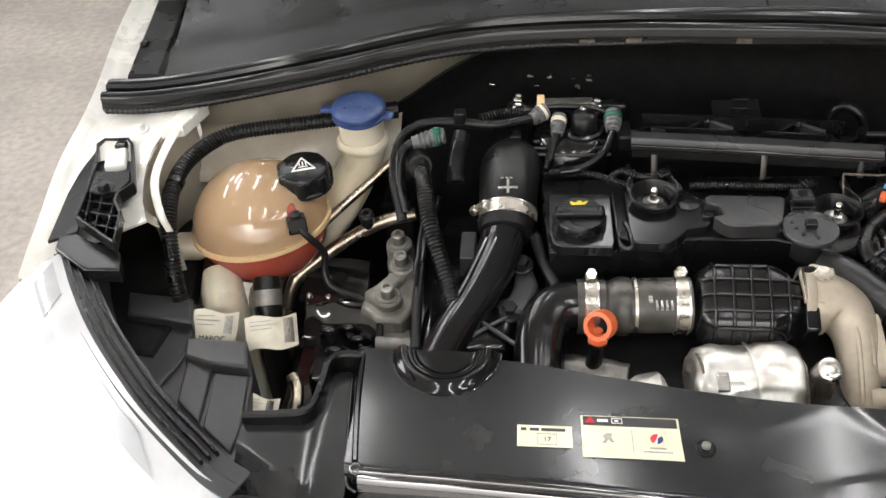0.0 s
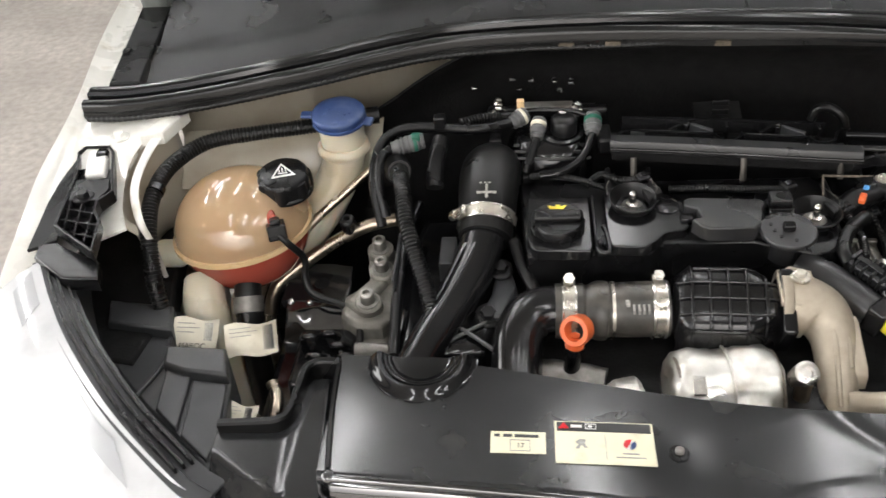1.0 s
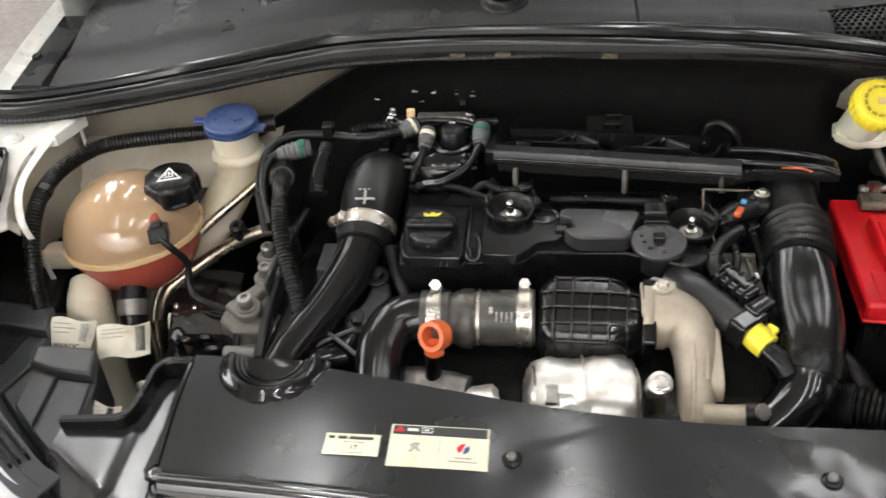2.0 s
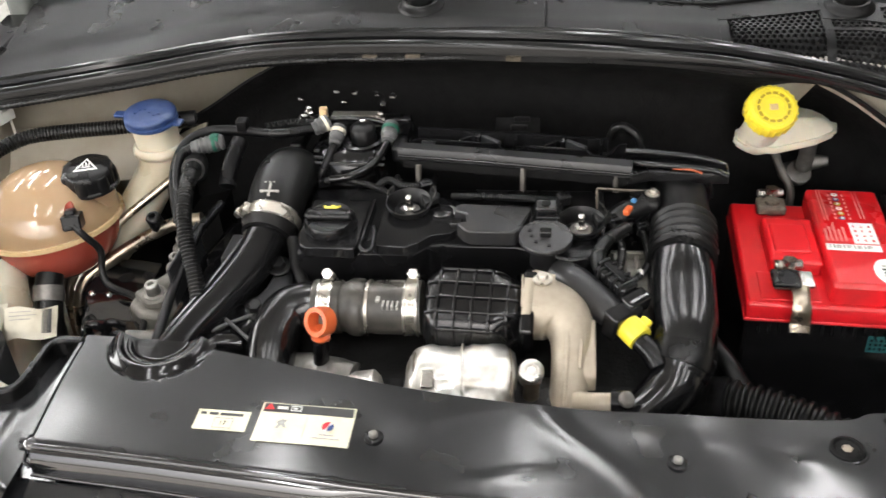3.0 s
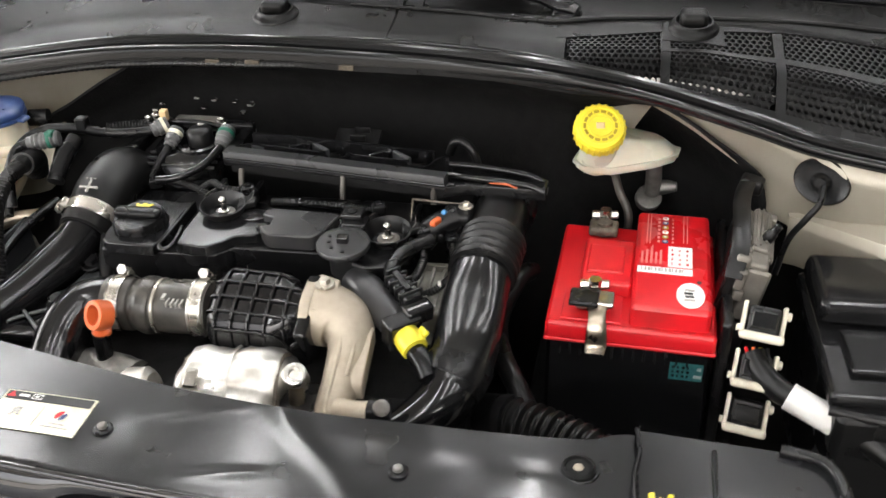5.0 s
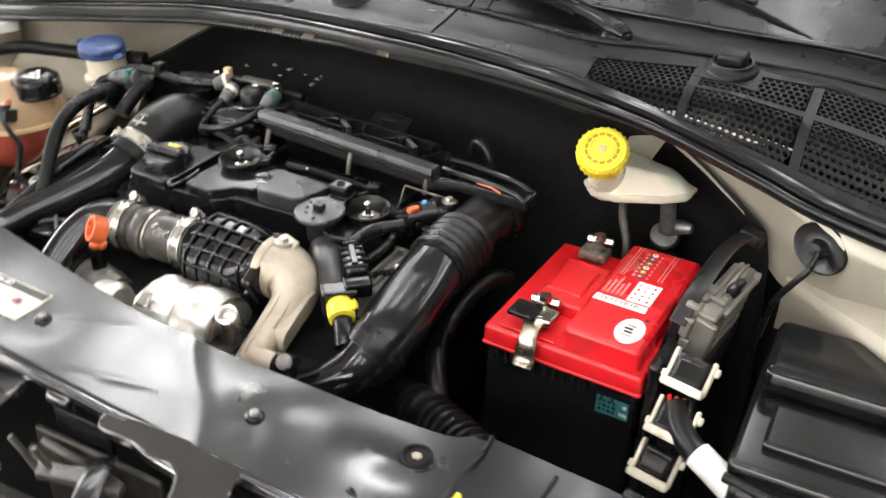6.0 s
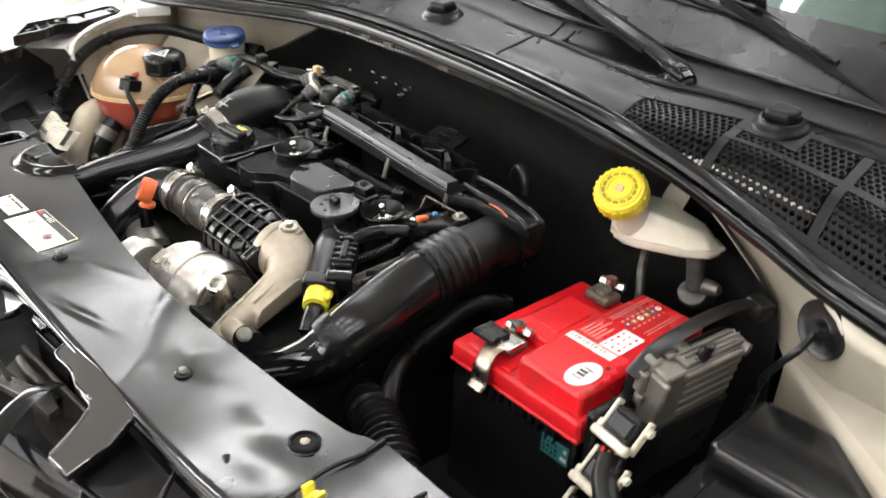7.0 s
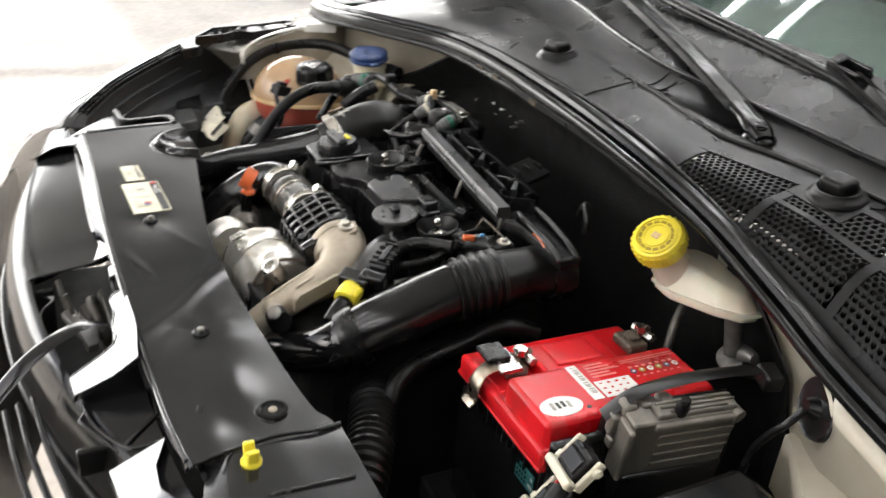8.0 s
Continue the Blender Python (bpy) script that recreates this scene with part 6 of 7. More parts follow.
part("cable", tube([jm @ Vector(q) for q in ((-0.022, 0, 0), (-0.036, 0.008, 0.003), (-0.048, 0.03, 0.006), (-0.050, 0.065, 0.008))], 0.0076, 14, 8), rubber, plug)
part("mount_plate", box(0.444, 0.486, 0.768, 0.858, 0.84, 0.902, 0.003), mount_alu, engine, "grimy metal bracket")
for i in range(3):
    part("plate_rib", box(0.449 + 0.012 * i, 0.453 + 0.012 * i, 0.772, 0.852, 0.900, 0.909 - 0.001 * i, 0.001), mount_alu, engine)
part("plate_rib", box(0.446, 0.484, 0.846, 0.852, 0.900, 0.910, 0.001), mount_alu, engine)

# common rail cover bar and clips behind the valve cover
bar = thing("injector_loom_cover", (0.38, 0.93, 0.98), "long black injector loom bar with moulded clips", "loom cover")
RAIL = [(0.197, 0.939, 0.993), (0.290, 0.927, 0.993), (0.380, 0.915, 0.992), (0.468, 0.904, 0.991)]
part("rail", sweep(RAIL, [(-0.0085, -0.012), (-0.0085, 0.0005), (-0.007, 0.002), (0.007, 0.002), (0.0085, 0.0005), (0.0085, -0.012)], 4), sheen_plastic, bar, "straight flat satin rail")
part("front_edge", tube([(x, y - 0.0085, z - 0.008) for x, y, z in RAIL], 0.0020, 8, 4), gloss, bar)


def well(cx_, cy_, r=0.0155):
    """Forward-bulging half circle of a tray well, from its left lip to its right lip."""
    return [(cx_ + r * math.cos(a), cy_ + 1.15 * r * math.sin(a)) for a in (math.radians(185 + 17 * k) for k in range(11))]


WELLS = ((0.331, 0.950), (0.433, 0.939))
LIP_LINE = [(0.206, 0.949), (0.216, 0.9595), (0.240, 0.9565)] + [(0.310, 0.9475)] + well(*WELLS[0]) + [(0.350, 0.9425), (0.412, 0.9345)] + well(*WELLS[1]) + [(0.456, 0.949), (0.464, 0.950)]
part("tray_wall", sweep([(x, y, 0.984) for x, y in LIP_LINE], [(-0.0014, -0.010), (-0.0014, 0.0085), (0.0014, 0.0085), (0.0014, -0.010)], 2), satin, bar, "thin wavy wall round the tray wells")
for a, b in (((0.222, 0.9605), (0.308, 0.9495)), ((0.351, 0.9445), (0.411, 0.9365))):
    way = (Vector(b) - Vector(a)).normalized()
    out = Vector((-way.y, way.x)) * 0.0030
    pa, pb = Vector(a), Vector(b)
    part("slat", prism([tuple(pa - out), tuple(pb - out), tuple(pb + out), tuple(pa + out)], 0.976, 0.9915, 0.0008), lamp_grey, bar, "flat worn grey lip")
REAR = [(0.214, 0.985, 0.993), (0.30, 0.978, 0.992), (0.38, 0.972, 0.990), (0.444, 0.967, 0.988)]
part("rear_rail", sweep(REAR, [(-0.0025, -0.014), (-0.0025, 0.002), (0.0025, 0.002), (0.0025, -0.014)], 4), satin, bar, "low rear wall of the tray")
part("floor_strip", grid(lambda u, v: (0.200 + 0.265 * u, 0.940 - 0.030 * u + (0.046 + 0.010 * u) * v, 0.974 - 0.004 * u), 20, 6, 0.010), felt, bar)
for cx_, cy_ in WELLS:
    part("gusset", prism([(cx_ - 0.040, cy_ + 0.026), (cx_ - 0.036, cy_ + 0.029), (cx_ - 0.014, cy_ + 0.012), (cx_ - 0.017, cy_ + 0.006)], 0.974, 0.9895, 0.0008), lamp_grey, bar, "slanting worn gusset")
    part("gusset", prism([(cx_ - 0.066, cy_ + 0.016), (cx_ - 0.063, cy_ + 0.013), (cx_ - 0.044, cy_ + 0.029), (cx_ - 0.047, cy_ + 0.031)], 0.974, 0.989, 0.0008), satin, bar)
    part("peg", lathe([(0.0040, -0.012), (0.0040, 0.0020), (0.0032, 0.0030), (0.0024, 0.0015)], aim((cx_ - 0.043, cy_ + 0.024, 0.988), (0, 0, 1)), 14), satin, bar)
    part("peg", box(cx_ + 0.001, cx_ + 0.004, cy_ + 0.014, cy_ + 0.028, 0.974, 0.991, 0.0008), satin, bar)
part("end_rail", tube([(0.466, 0.928, 0.981), (0.490, 0.922, 0.982), (0.528, 0.919, 0.981), (0.560, 0.916, 0.978), (0.576, 0.914, 0.972)], 0.0045, 10, 6, flat=0.8), satin, bar, "smooth end rail")
part("end_rail", tube([(0.464, 0.953, 0.982), (0.500, 0.950, 0.982), (0.554, 0.940, 0.980), (0.578, 0.937, 0.972)], 0.0045, 10, 6, flat=0.8), satin, bar, "smooth end rail")
part("end_web", prism([(0.464, 0.908), (0.490, 0.918), (0.560, 0.914), (0.578, 0.914), (0.580, 0.938), (0.545, 0.944), (0.468, 0.954)], 0.962, 0.976, 0.003), black, bar, "black moulded end of the tray")
part("backing", grid(lambda u, v: (0.306 + 0.056 * u, 0.985 + 0.058 * v, 0.962 + 0.018 * v), 8, 8, 0.006), felt, bar, "dark moulded plate behind the tray")
for x in (0.222, 0.345, 0.452):
    part("leg", tube([(x, 0.918, 0.980), (x, 0.912, 0.966), (x, 0.908, 0.952)], 0.0035, 8, 3, flat=0.6), latch_steel, bar, "dull metal leg")
for i in range(4):
    part("rib", box(0.320 + 0.003 * i, 0.340 + 0.003 * i, 0.990 + i * 0.015, 0.9925 + i * 0.015, 0.966 + 0.004 * i, 0.973 + 0.004 * i, 0.0008), rubber, bar)
part("knob", tube([(0.450, 1.034, 0.955), (0.456, 1.034, 0.970), (0.468, 1.028, 0.975), (0.482, 1.020, 0.966), (0.488, 1.016, 0.950)], [0.0055, 0.006, 0.006, 0.0055, 0.005], 12), rubber, bar)
part("bracket", join(tube([(0.430, 0.900, 0.962), (0.500, 0.900, 0.958)], 0.0013, 6, 2), tube([(0.430, 0.900, 0.962), (0.430, 0.885, 0.940)], 0.0013, 6, 2)), oxide, bar, "bright bracket edge")

# fuel filter with its quick connectors
filt = thing("fuel_filter", (0.13, 0.99, 0.88), "black fuel filter with quick connectors on top", "fuel filter")
part("canister", lathe([(0.052, -0.12), (0.054, -0.02), (0.050, 0.0), (0.040, 0.012), (0.004, 0.014)], aim((0.128, 0.985, 0.965), (0, -0.05, 1)), 36), gloss, filt)
part("frame", join(box(0.052, 0.20, 1.018, 1.034, 0.965, 0.990, 0.004), box(0.055, 0.070, 0.96, 1.03, 0.965, 0.982, 0.003), box(0.185, 0.20, 0.95, 1.03, 0.965, 0.985, 0.003)), black, filt)
part("top_plate", box(0.098, 0.158, 1.014, 1.030, 0.990, 0.9955, 0.002), grey_alu, filt, "grey metal bracket plate")
part("cross_pipe", tube([(0.060, 1.008, 0.990), (0.075, 1.00, 0.995), (0.12, 1.004, 0.997), (0.165, 1.000, 0.994), (0.182, 0.99, 0.985)], 0.0035, 10, 6), satin, filt)
for sx, sy in ((0.066, 1.031), (0.066, 1.008), (0.162, 1.014), (0.143, 0.994)):
    nut = part("nut", lathe([(0.0075, -0.006), (0.0075, 0.003), (0.0045, 0.004), (0.0045, 0.009), (0.003, 0.010)], aim((sx, sy, 0.992), (0.1, -0.2, 1)), 8), steel, filt, "bright nut and stud")
part("ring", lathe([(0.026, 0.0), (0.026, 0.004), (0.022, 0.005), (0.022, 0.0)], aim((0.143, 0.980, 0.978), (0, -0.1, 1)), 28), satin, filt)
for i in range(3):
    part("moulded_rib", tube([(0.085, 0.965 - 0.010 * i, 0.972 - 0.003 * i), (0.13, 0.960 - 0.010 * i, 0.973 - 0.003 * i), (0.175, 0.964 - 0.010 * i, 0.971 - 0.003 * i)], 0.0022, 7, 5), black, filt)
part("hub", lathe([(0.016, 0), (0.016, 0.02), (0.012, 0.024), (0.003, 0.025)], aim((0.145, 0.985, 0.975), (0, -0.1, 1)), 20), black, filt)
for fx_, fy_ in ((0.068, 1.012), (0.158, 1.010)):
    bolt_head((fx_, fy_, 0.99), (0, -0.1, 1), 0.006, filt, grey_alu)


def quick(a, b, r, clip_mat, label):
    c = thing("fuel_connector", a, label, "connector", "fuel line connectors")
    a, b = Vector(a), Vector(b)
    part("body", tube([a, a.lerp(b, 0.5), b], [r, r * 1.15, r * 0.8], 16, 4, ribs=0.006, rib=0.0006), conn_grey, c)
    part("clip", lathe([(r * 1.14, -0.0026), (r * 1.22, -0.0016), (r * 1.22, 0.0016), (r * 1.14, 0.0026)], aim(a.lerp(b, 0.3), b - a), 16), clip_mat, c)
    return c


quick((0.100, 0.995, 0.998), (0.082, 0.982, 0.992), 0.009, ivory, "grey fuel connector with a pale clip")
quick((0.116, 0.985, 0.996), (0.112, 0.962, 0.982), 0.008, ivory, "grey fuel connector with a pale clip")
quick((0.180, 0.992, 0.996), (0.178, 0.965, 0.984), 0.009, green, "grey fuel connector with a green clip")
quick((-0.020, 0.942, 0.996), (-0.058, 0.932, 0.992), 0.009, green, "grey fuel connector with a green clip")
solo("connector_tab", box(0.089, 0.098, 0.995, 1.004, 1.0, 1.014, 0.001), seam_mat, "small tan tab on the fuel connector", "tab")
solo("green_clip", box(-0.034, -0.024, 0.932, 0.944, 0.996, 1.007, 0.002), green, "green plastic locking clip", "clip")
lines = thing("fuel_lines", (0.0, 0.95, 0.98), "thin black fuel lines between filter and bulkhead", "fuel line")
part("line", tube([(0.085, 0.984, 0.993), (0.04, 0.968, 0.994), (-0.02, 0.972, 0.996), (-0.055, 0.968, 0.994), (-0.075, 0.945, 0.985), (-0.080, 0.91, 0.96), (-0.070, 0.875, 0.92)], 0.0062, 12), black, lines)
part("line", tube([(-0.058, 0.932, 0.992), (-0.070, 0.920, 0.985), (-0.072, 0.90, 0.96), (-0.065, 0.88, 0.93)], 0.006, 12), black, lines)
part("line", tube([(0.112, 0.962, 0.982), (0.106, 0.945, 0.97), (0.098, 0.93, 0.955)], 0.005, 10), black, lines)
part("line", tube([(0.178, 0.965, 0.984), (0.165, 0.935, 0.972), (0.14, 0.915, 0.965), (0.115, 0.912, 0.962)], 0.005, 10), gloss, lines)
part("valve", tube([(0.0, 0.945, 0.995), (-0.004, 0.925, 0.985), (-0.006, 0.905, 0.972), (-0.006, 0.892, 0.962)], 0.010, 14, 4), black, lines)
part("clip", box(-0.010, 0.004, 0.964, 0.978, 0.996, 1.012, 0.002), black, lines)
part("conduit", tube([(0.02, 0.985, 0.992), (0.05, 0.998, 0.992), (0.08, 1.002, 0.99)], 0.006, 10, 8, ribs=0.004, rib=0.0008), rubber, lines)

# air hoses
up = thing("charge_air_hose", (0.02, 0.80, 0.85), "thick black rubber hose clamped to a plastic pipe", "air hose")
part("hose", tube([(0.070, 0.985, 0.885), (0.064, 0.968, 0.925), (0.058, 0.935, 0.952), (0.055, 0.895, 0.950), (0.0545, 0.862, 0.937), (0.052, 0.838, 0.927)], [0.033, 0.034, 0.036, 0.0345, 0.032, 0.0305], 28), rubber, up)
part("pipe", tube([(0.053, 0.855, 0.934), (0.043, 0.812, 0.916), (0.020, 0.760, 0.900), (-0.009, 0.705, 0.885), (-0.026, 0.660, 0.868), (-0.034, 0.62, 0.83)], [0.0255, 0.0248, 0.0228, 0.0210, 0.0205, 0.0205], 28), satin, up, "ribbed black plastic pipe")
for d in (-0.012, 0.0, 0.012):
    part("rib", tube([(0.044 + d, 0.816, 0.9415 - abs(d) * 0.25), (0.020 + 0.9 * d, 0.760, 0.9228 - abs(d) * 0.25), (-0.009 + 0.8 * d, 0.705, 0.9055 - abs(d) * 0.25), (-0.026 + 0.8 * d, 0.66, 0.8885 - abs(d) * 0.25)], 0.0025, 6), satin, up)


def clamp(parent, a, b, r, screw, n=28):
    a, b = Vector(a), Vector(b)
    mid, way = a.lerp(b, 0.5), (b - a).normalized()
    c = part("clamp", tube([a, mid, b], r, n, 2), band, parent, "bright metal hose clamp")
    for e in (a, b):
        part("edge", tube([e - way * 0.0009, e, e + way * 0.0009], r + 0.0009, n, 2), steel, c)
    s = Vector(screw)
    out = (s - mid)
    out = (out - way * out.dot(way)).normalized()
    cr = way.cross(out).normalized()
    foot = mid + out * (r + 0.002)
    m = Matrix.Translation(foot) @ Matrix((way, cr, out)).transposed().to_4x4()
    half = (b - a).length / 2
    part("screw_housing", box(-half * 0.8, half * 0.8, -0.011, 0.007, -0.003, 0.004, 0.0015, m), band, c)
    part("screw", lathe([(0.0058, -0.0035), (0.0058, 0.0025), (0.0035, 0.0025), (0.003, 0.0012)], m @ pose(0, 0.011, 0.003, -90, 0, 0), 6), steel, c, "hexagonal screw head")
    part("shank", lathe([(0.0032, -0.016), (0.0032, -0.002)], m @ pose(0, 0.011, 0.003, -90, 0, 0), 10), oxide, c)
    part("lug", box(-0.0035, 0.0035, 0.004, 0.008, -0.002, 0.008, 0.001, m), band, c)
    return c


clamp(up, (0.0549, 0.864, 0.9378), (0.0536, 0.850, 0.9320), 0.0333, (0.022, 0.850, 0.956))
hn = Vector((0, -0.38, 0.92)).normalized()
hm = aim(Vector((0.0550, 0.876, 0.9435)) + hn * 0.0322, hn)
part("print_mark", box(-0.011, 0.011, -0.0012, 0.0012, -0.001, 0.0016, 0, hm), faded, up, "white printed cross")
part("print_mark", box(-0.0014, 0.0014, -0.007, 0.011, -0.001, 0.0016, 0, hm), faded, up)
for i in range(3):
    part("print_mark", box(-0.008 + 0.005 * i, -0.005 + 0.005 * i, 0.012, 0.0135, -0.001, 0.0016, 0, hm), faded, up)
turbo_in = thing("turbo_air_duct", (0.2, 0.74, 0.85), "black air duct with grey rubber coupling and clamps", "air duct")
part("elbow", tube([(0.142, 0.744, 0.902), (0.118, 0.744, 0.902), (0.099, 0.735, 0.898), (0.089, 0.712, 0.887), (0.087, 0.68, 0.867), (0.086, 0.64, 0.83)], [0.0265, 0.0265, 0.027, 0.027, 0.0265, 0.026], 26), duct_black, turbo_in, "smooth black plastic elbow")
part("coupling", tube([(0.128, 0.744, 0.902), (0.142, 0.744, 0.902), (0.156, 0.744, 0.902), (0.160, 0.744, 0.902), (0.170, 0.744, 0.902), (0.180, 0.744, 0.902), (0.184, 0.744, 0.902), (0.200, 0.744, 0.903), (0.245, 0.744, 0.904)], [0.029, 0.029, 0.029, 0.0265, 0.031, 0.031, 0.0275, 0.029, 0.029], 30, 6), grey_rubber, turbo_in, "worn grey rubber coupling")
part("ring", tube([(0.186, 0.744, 0.902), (0.1875, 0.744, 0.902), (0.189, 0.744, 0.902)], 0.0305, 28, 2), band, turbo_in)
clamp(turbo_in, (0.136, 0.744, 0.902), (0.149, 0.744, 0.902), 0.0303, (0.144, 0.764, 0.929))
clamp(turbo_in, (0.228, 0.744, 0.904), (0.241, 0.744, 0.904), 0.0303, (0.236, 0.766, 0.932))
part("print_mark", box(0.199, 0.203, 0.722, 0.734, 0.926, 0.9285, 0, ), faded, turbo_in)
for i in range(4):
    part("print_mark", box(0.206 + 0.005 * i, 0.208 + 0.005 * i, 0.716, 0.728, 0.921, 0.926, 0), faded, turbo_in)
RM = Matrix.Translation((0.303, 0.733, 0.918)) @ Euler((radians(28), 0, radians(-3))).to_matrix().to_4x4()


def shell_z(a, b):
    return 0.018 - 0.032 * (abs(b) / max(0.02, shell_b(a))) ** 4.5 - 0.012 * (abs(a) / 0.054) ** 8


def shell_b(a):
    return 0.047 - 0.75 * max(0, -a - 0.040) - 0.80 * max(0, a - 0.020)


def shell_top(u, v):
    a = -0.054 + 0.106 * u
    b = (2 * v - 1) * shell_b(a)
    return RM @ Vector((a, b, shell_z(a, b)))


part("resonator", grid(shell_top, 26, 26, 0.03), duct_black, turbo_in, "ribbed black resonator box")
for a in (-0.038, -0.020, -0.002, 0.016, 0.034):
    part("rib", tube([RM @ Vector((a, shell_b(a) * k, shell_z(a, shell_b(a) * k) + 0.002)) for k in (-0.98, -0.8, -0.55, -0.25, 0.0, 0.25, 0.55, 0.8, 0.98)], 0.0019, 8, 3), duct_black, turbo_in)
for b in (-0.034, -0.017, 0.0, 0.017, 0.034):
    e = 0.050 if abs(b) < 0.02 else 0.036
    part("rib", tube([RM @ Vector((e * k, b, shell_z(e * k, b) + 0.002)) for k in (-1, -0.8, -0.4, 0, 0.4, 0.8, 1)], 0.0019, 8, 3), duct_black, turbo_in)
part("flange", box(0.048, 0.062, -0.036, 0.034, -0.038, 0.020, 0.003, RM), gloss, turbo_in)
part("blue_mark", box(0.052, 0.057, -0.010, -0.002, 0.0195, 0.0206, 0, RM), blue_tip, turbo_in)

ap = thing("aluminium_pipe", (0.40, 0.68, 0.86), "sand-cast aluminium pipe elbow to the turbo", "pipe")
part("elbow", tube([(0.356, 0.739, 0.912), (0.376, 0.736, 0.912), (0.394, 0.727, 0.908), (0.402, 0.708, 0.898), (0.401, 0.676, 0.882), (0.398, 0.648, 0.866), (0.397, 0.62, 0.845)], [0.033, 0.0325, 0.0282, 0.0228, 0.0194, 0.0182, 0.0182], 28), alu, ap)
part("side_plate", prism([(0.0, 0.0), (0.060, 0.0), (0.060, 0.016), (0.050, 0.020), (0.006, 0.020), (0.0, 0.014)], -0.007, 0.005, 0.0012, Matrix(((0, 0, 1, 0.4205), (1, 0.0, 0, 0.660), (0.42, 1, 0, 0.872), (0, 0, 0, 1)))), alu, ap, "flat cast side plate")
part("cast_ridge", tube([(0.396, 0.716, 0.925), (0.398, 0.690, 0.9105), (0.396, 0.660, 0.894), (0.394, 0.632, 0.876)], 0.0028, 8, 6), alu, ap)
part("cast_ridge", tube([(0.408, 0.712, 0.921), (0.411, 0.690, 0.909), (0.410, 0.665, 0.896)], 0.0022, 8, 6), alu, ap)
part("flange", lathe([(0.036, -0.004), (0.036, 0.004), (0.034, 0.006)], aim((0.357, 0.739, 0.912), (1, -0.06, 0)), 32), alu, ap)
part("boss", lathe([(0.010, -0.03), (0.010, 0.004), (0.008, 0.006)], aim((0.371, 0.742, 0.942), (0, 0, 1)), 18), alu, ap)
part("joint_plate", prism([(0.350, 0.716), (0.368, 0.712), (0.386, 0.728), (0.384, 0.752), (0.364, 0.758), (0.350, 0.750)], 0.938, 0.9435, 0.0012, Matrix(((1, 0, 0, 0), (0, 1, 0, 0), (0, 0.30, 1, -0.30 * 0.742), (0, 0, 0, 1)))), alu, ap, "flat cast plate at the joint")
bolt_head((0.371, 0.742, 0.948), (0, 0, 1), 0.006, ap, band)
part("branch", tube([(0.405, 0.640, 0.872), (0.425, 0.636, 0.876), (0.442, 0.633, 0.880)], [0.013, 0.012, 0.012], 16), alu, ap)
part("stub", tube([(0.440, 0.633, 0.882), (0.449, 0.632, 0.883), (0.458, 0.632, 0.883)], 0.0135, 18, 3), black, ap)
part("stub_bolt", lathe([(0.008, 0.0), (0.008, 0.003), (0.005, 0.004)], aim((0.452, 0.626, 0.894), (0.5, -0.5, 0.7)), 14), grey_alu, ap)

def crumple(profile, m, seed, amount=0.006, seg=72):
    """A turned shell of thin foil with soft dents and sharp creases."""
    fine = [profile[0]]
    for (ra, za), (rb, zb) in zip(profile, profile[1:]):
        fine += [(ra + (rb - ra) * k / 4, za + (zb - za) * k / 4) for k in (1, 2, 3, 4)]
    bm = lathe(fine, m, seg)
    bm.normal_update()
    for v in bm.verts:
        c = v.co.copy()
        soft = Vector([noise.noise(c * 26 + Vector((seed, i * 7, 0))) * amount for i in range(3)])
        ridge = 0.5 - abs(noise.noise(c * 45 + Vector((seed, 3, 9)))) * 2 + 0.5 * (0.4 - abs(noise.noise(c * 110 + Vector((seed, 5, 2)))))
        v.co = c + soft + v.normal * ridge * amount * 0.42
    return bm


hsh = thing("turbo_heat_shield", (0.29, 0.65, 0.80), "crumpled bright metal heat shield round the turbo", "heat shield")
tm = aim((0.243, 0.665, 0.855), (1, 0.08, 0.02))
part("shell", crumple([(0.020, -0.006), (0.034, -0.003), (0.043, 0.006), (0.046, 0.02), (0.046, 0.04), (0.044, 0.06), (0.045, 0.08), (0.043, 0.095), (0.036, 0.103), (0.02, 0.105)], tm, 1.0), foil, hsh)
part("seam", tube([tm @ Vector((0.0475 * math.cos(a), 0.0475 * math.sin(a), 0.052)) for a in (0.2 + 0.37 * k for k in range(9))], 0.0016, 6, 4), foil, hsh, "folded seam of the shield")
for zz, rr in ((0.004, 0.0405), (0.099, 0.0405)):
    part("rolled_edge", tube([tm @ Vector((rr * math.cos(a), rr * math.sin(a), zz)) for a in (2 * math.pi * k / 24 for k in range(25))], 0.0022, 6, 2), oxide, hsh, "dark rolled edge of the shield")
part("clip", box(-0.006, 0.006, -0.010, 0.010, -0.002, 0.003, 0.001, aim((0.262, 0.640, 0.897), (0, -0.5, 1))), steel, hsh)
part("collar", crumple([(0.030, -0.006), (0.034, 0.0), (0.034, 0.02), (0.028, 0.026)], aim((0.188, 0.642, 0.856), (1, 0.15, 0.05)), 5.0, 0.003), foil, hsh, "smaller crumpled foil collar")
part("manifold", crumple([(0.020, -0.02), (0.024, 0.0), (0.024, 0.03), (0.02, 0.05)], aim((0.128, 0.690, 0.850), (1, -0.2, 0)), 9.0, 0.004), grimy_alu, hsh, "dull metal manifold")
part("bolt", lathe([(0.012, -0.02), (0.012, 0.002), (0.010, 0.004), (0.006, 0.004), (0.005, -0.001)], aim((0.363, 0.651, 0.903), (0.1, -0.6, 1)), 20), steel, hsh, "bright socket bolt")
part("bolt_shank", tube([(0.363, 0.652, 0.893), (0.362, 0.648, 0.86), (0.36, 0.645, 0.82)], 0.008, 14, 3), pipe_metal, hsh)
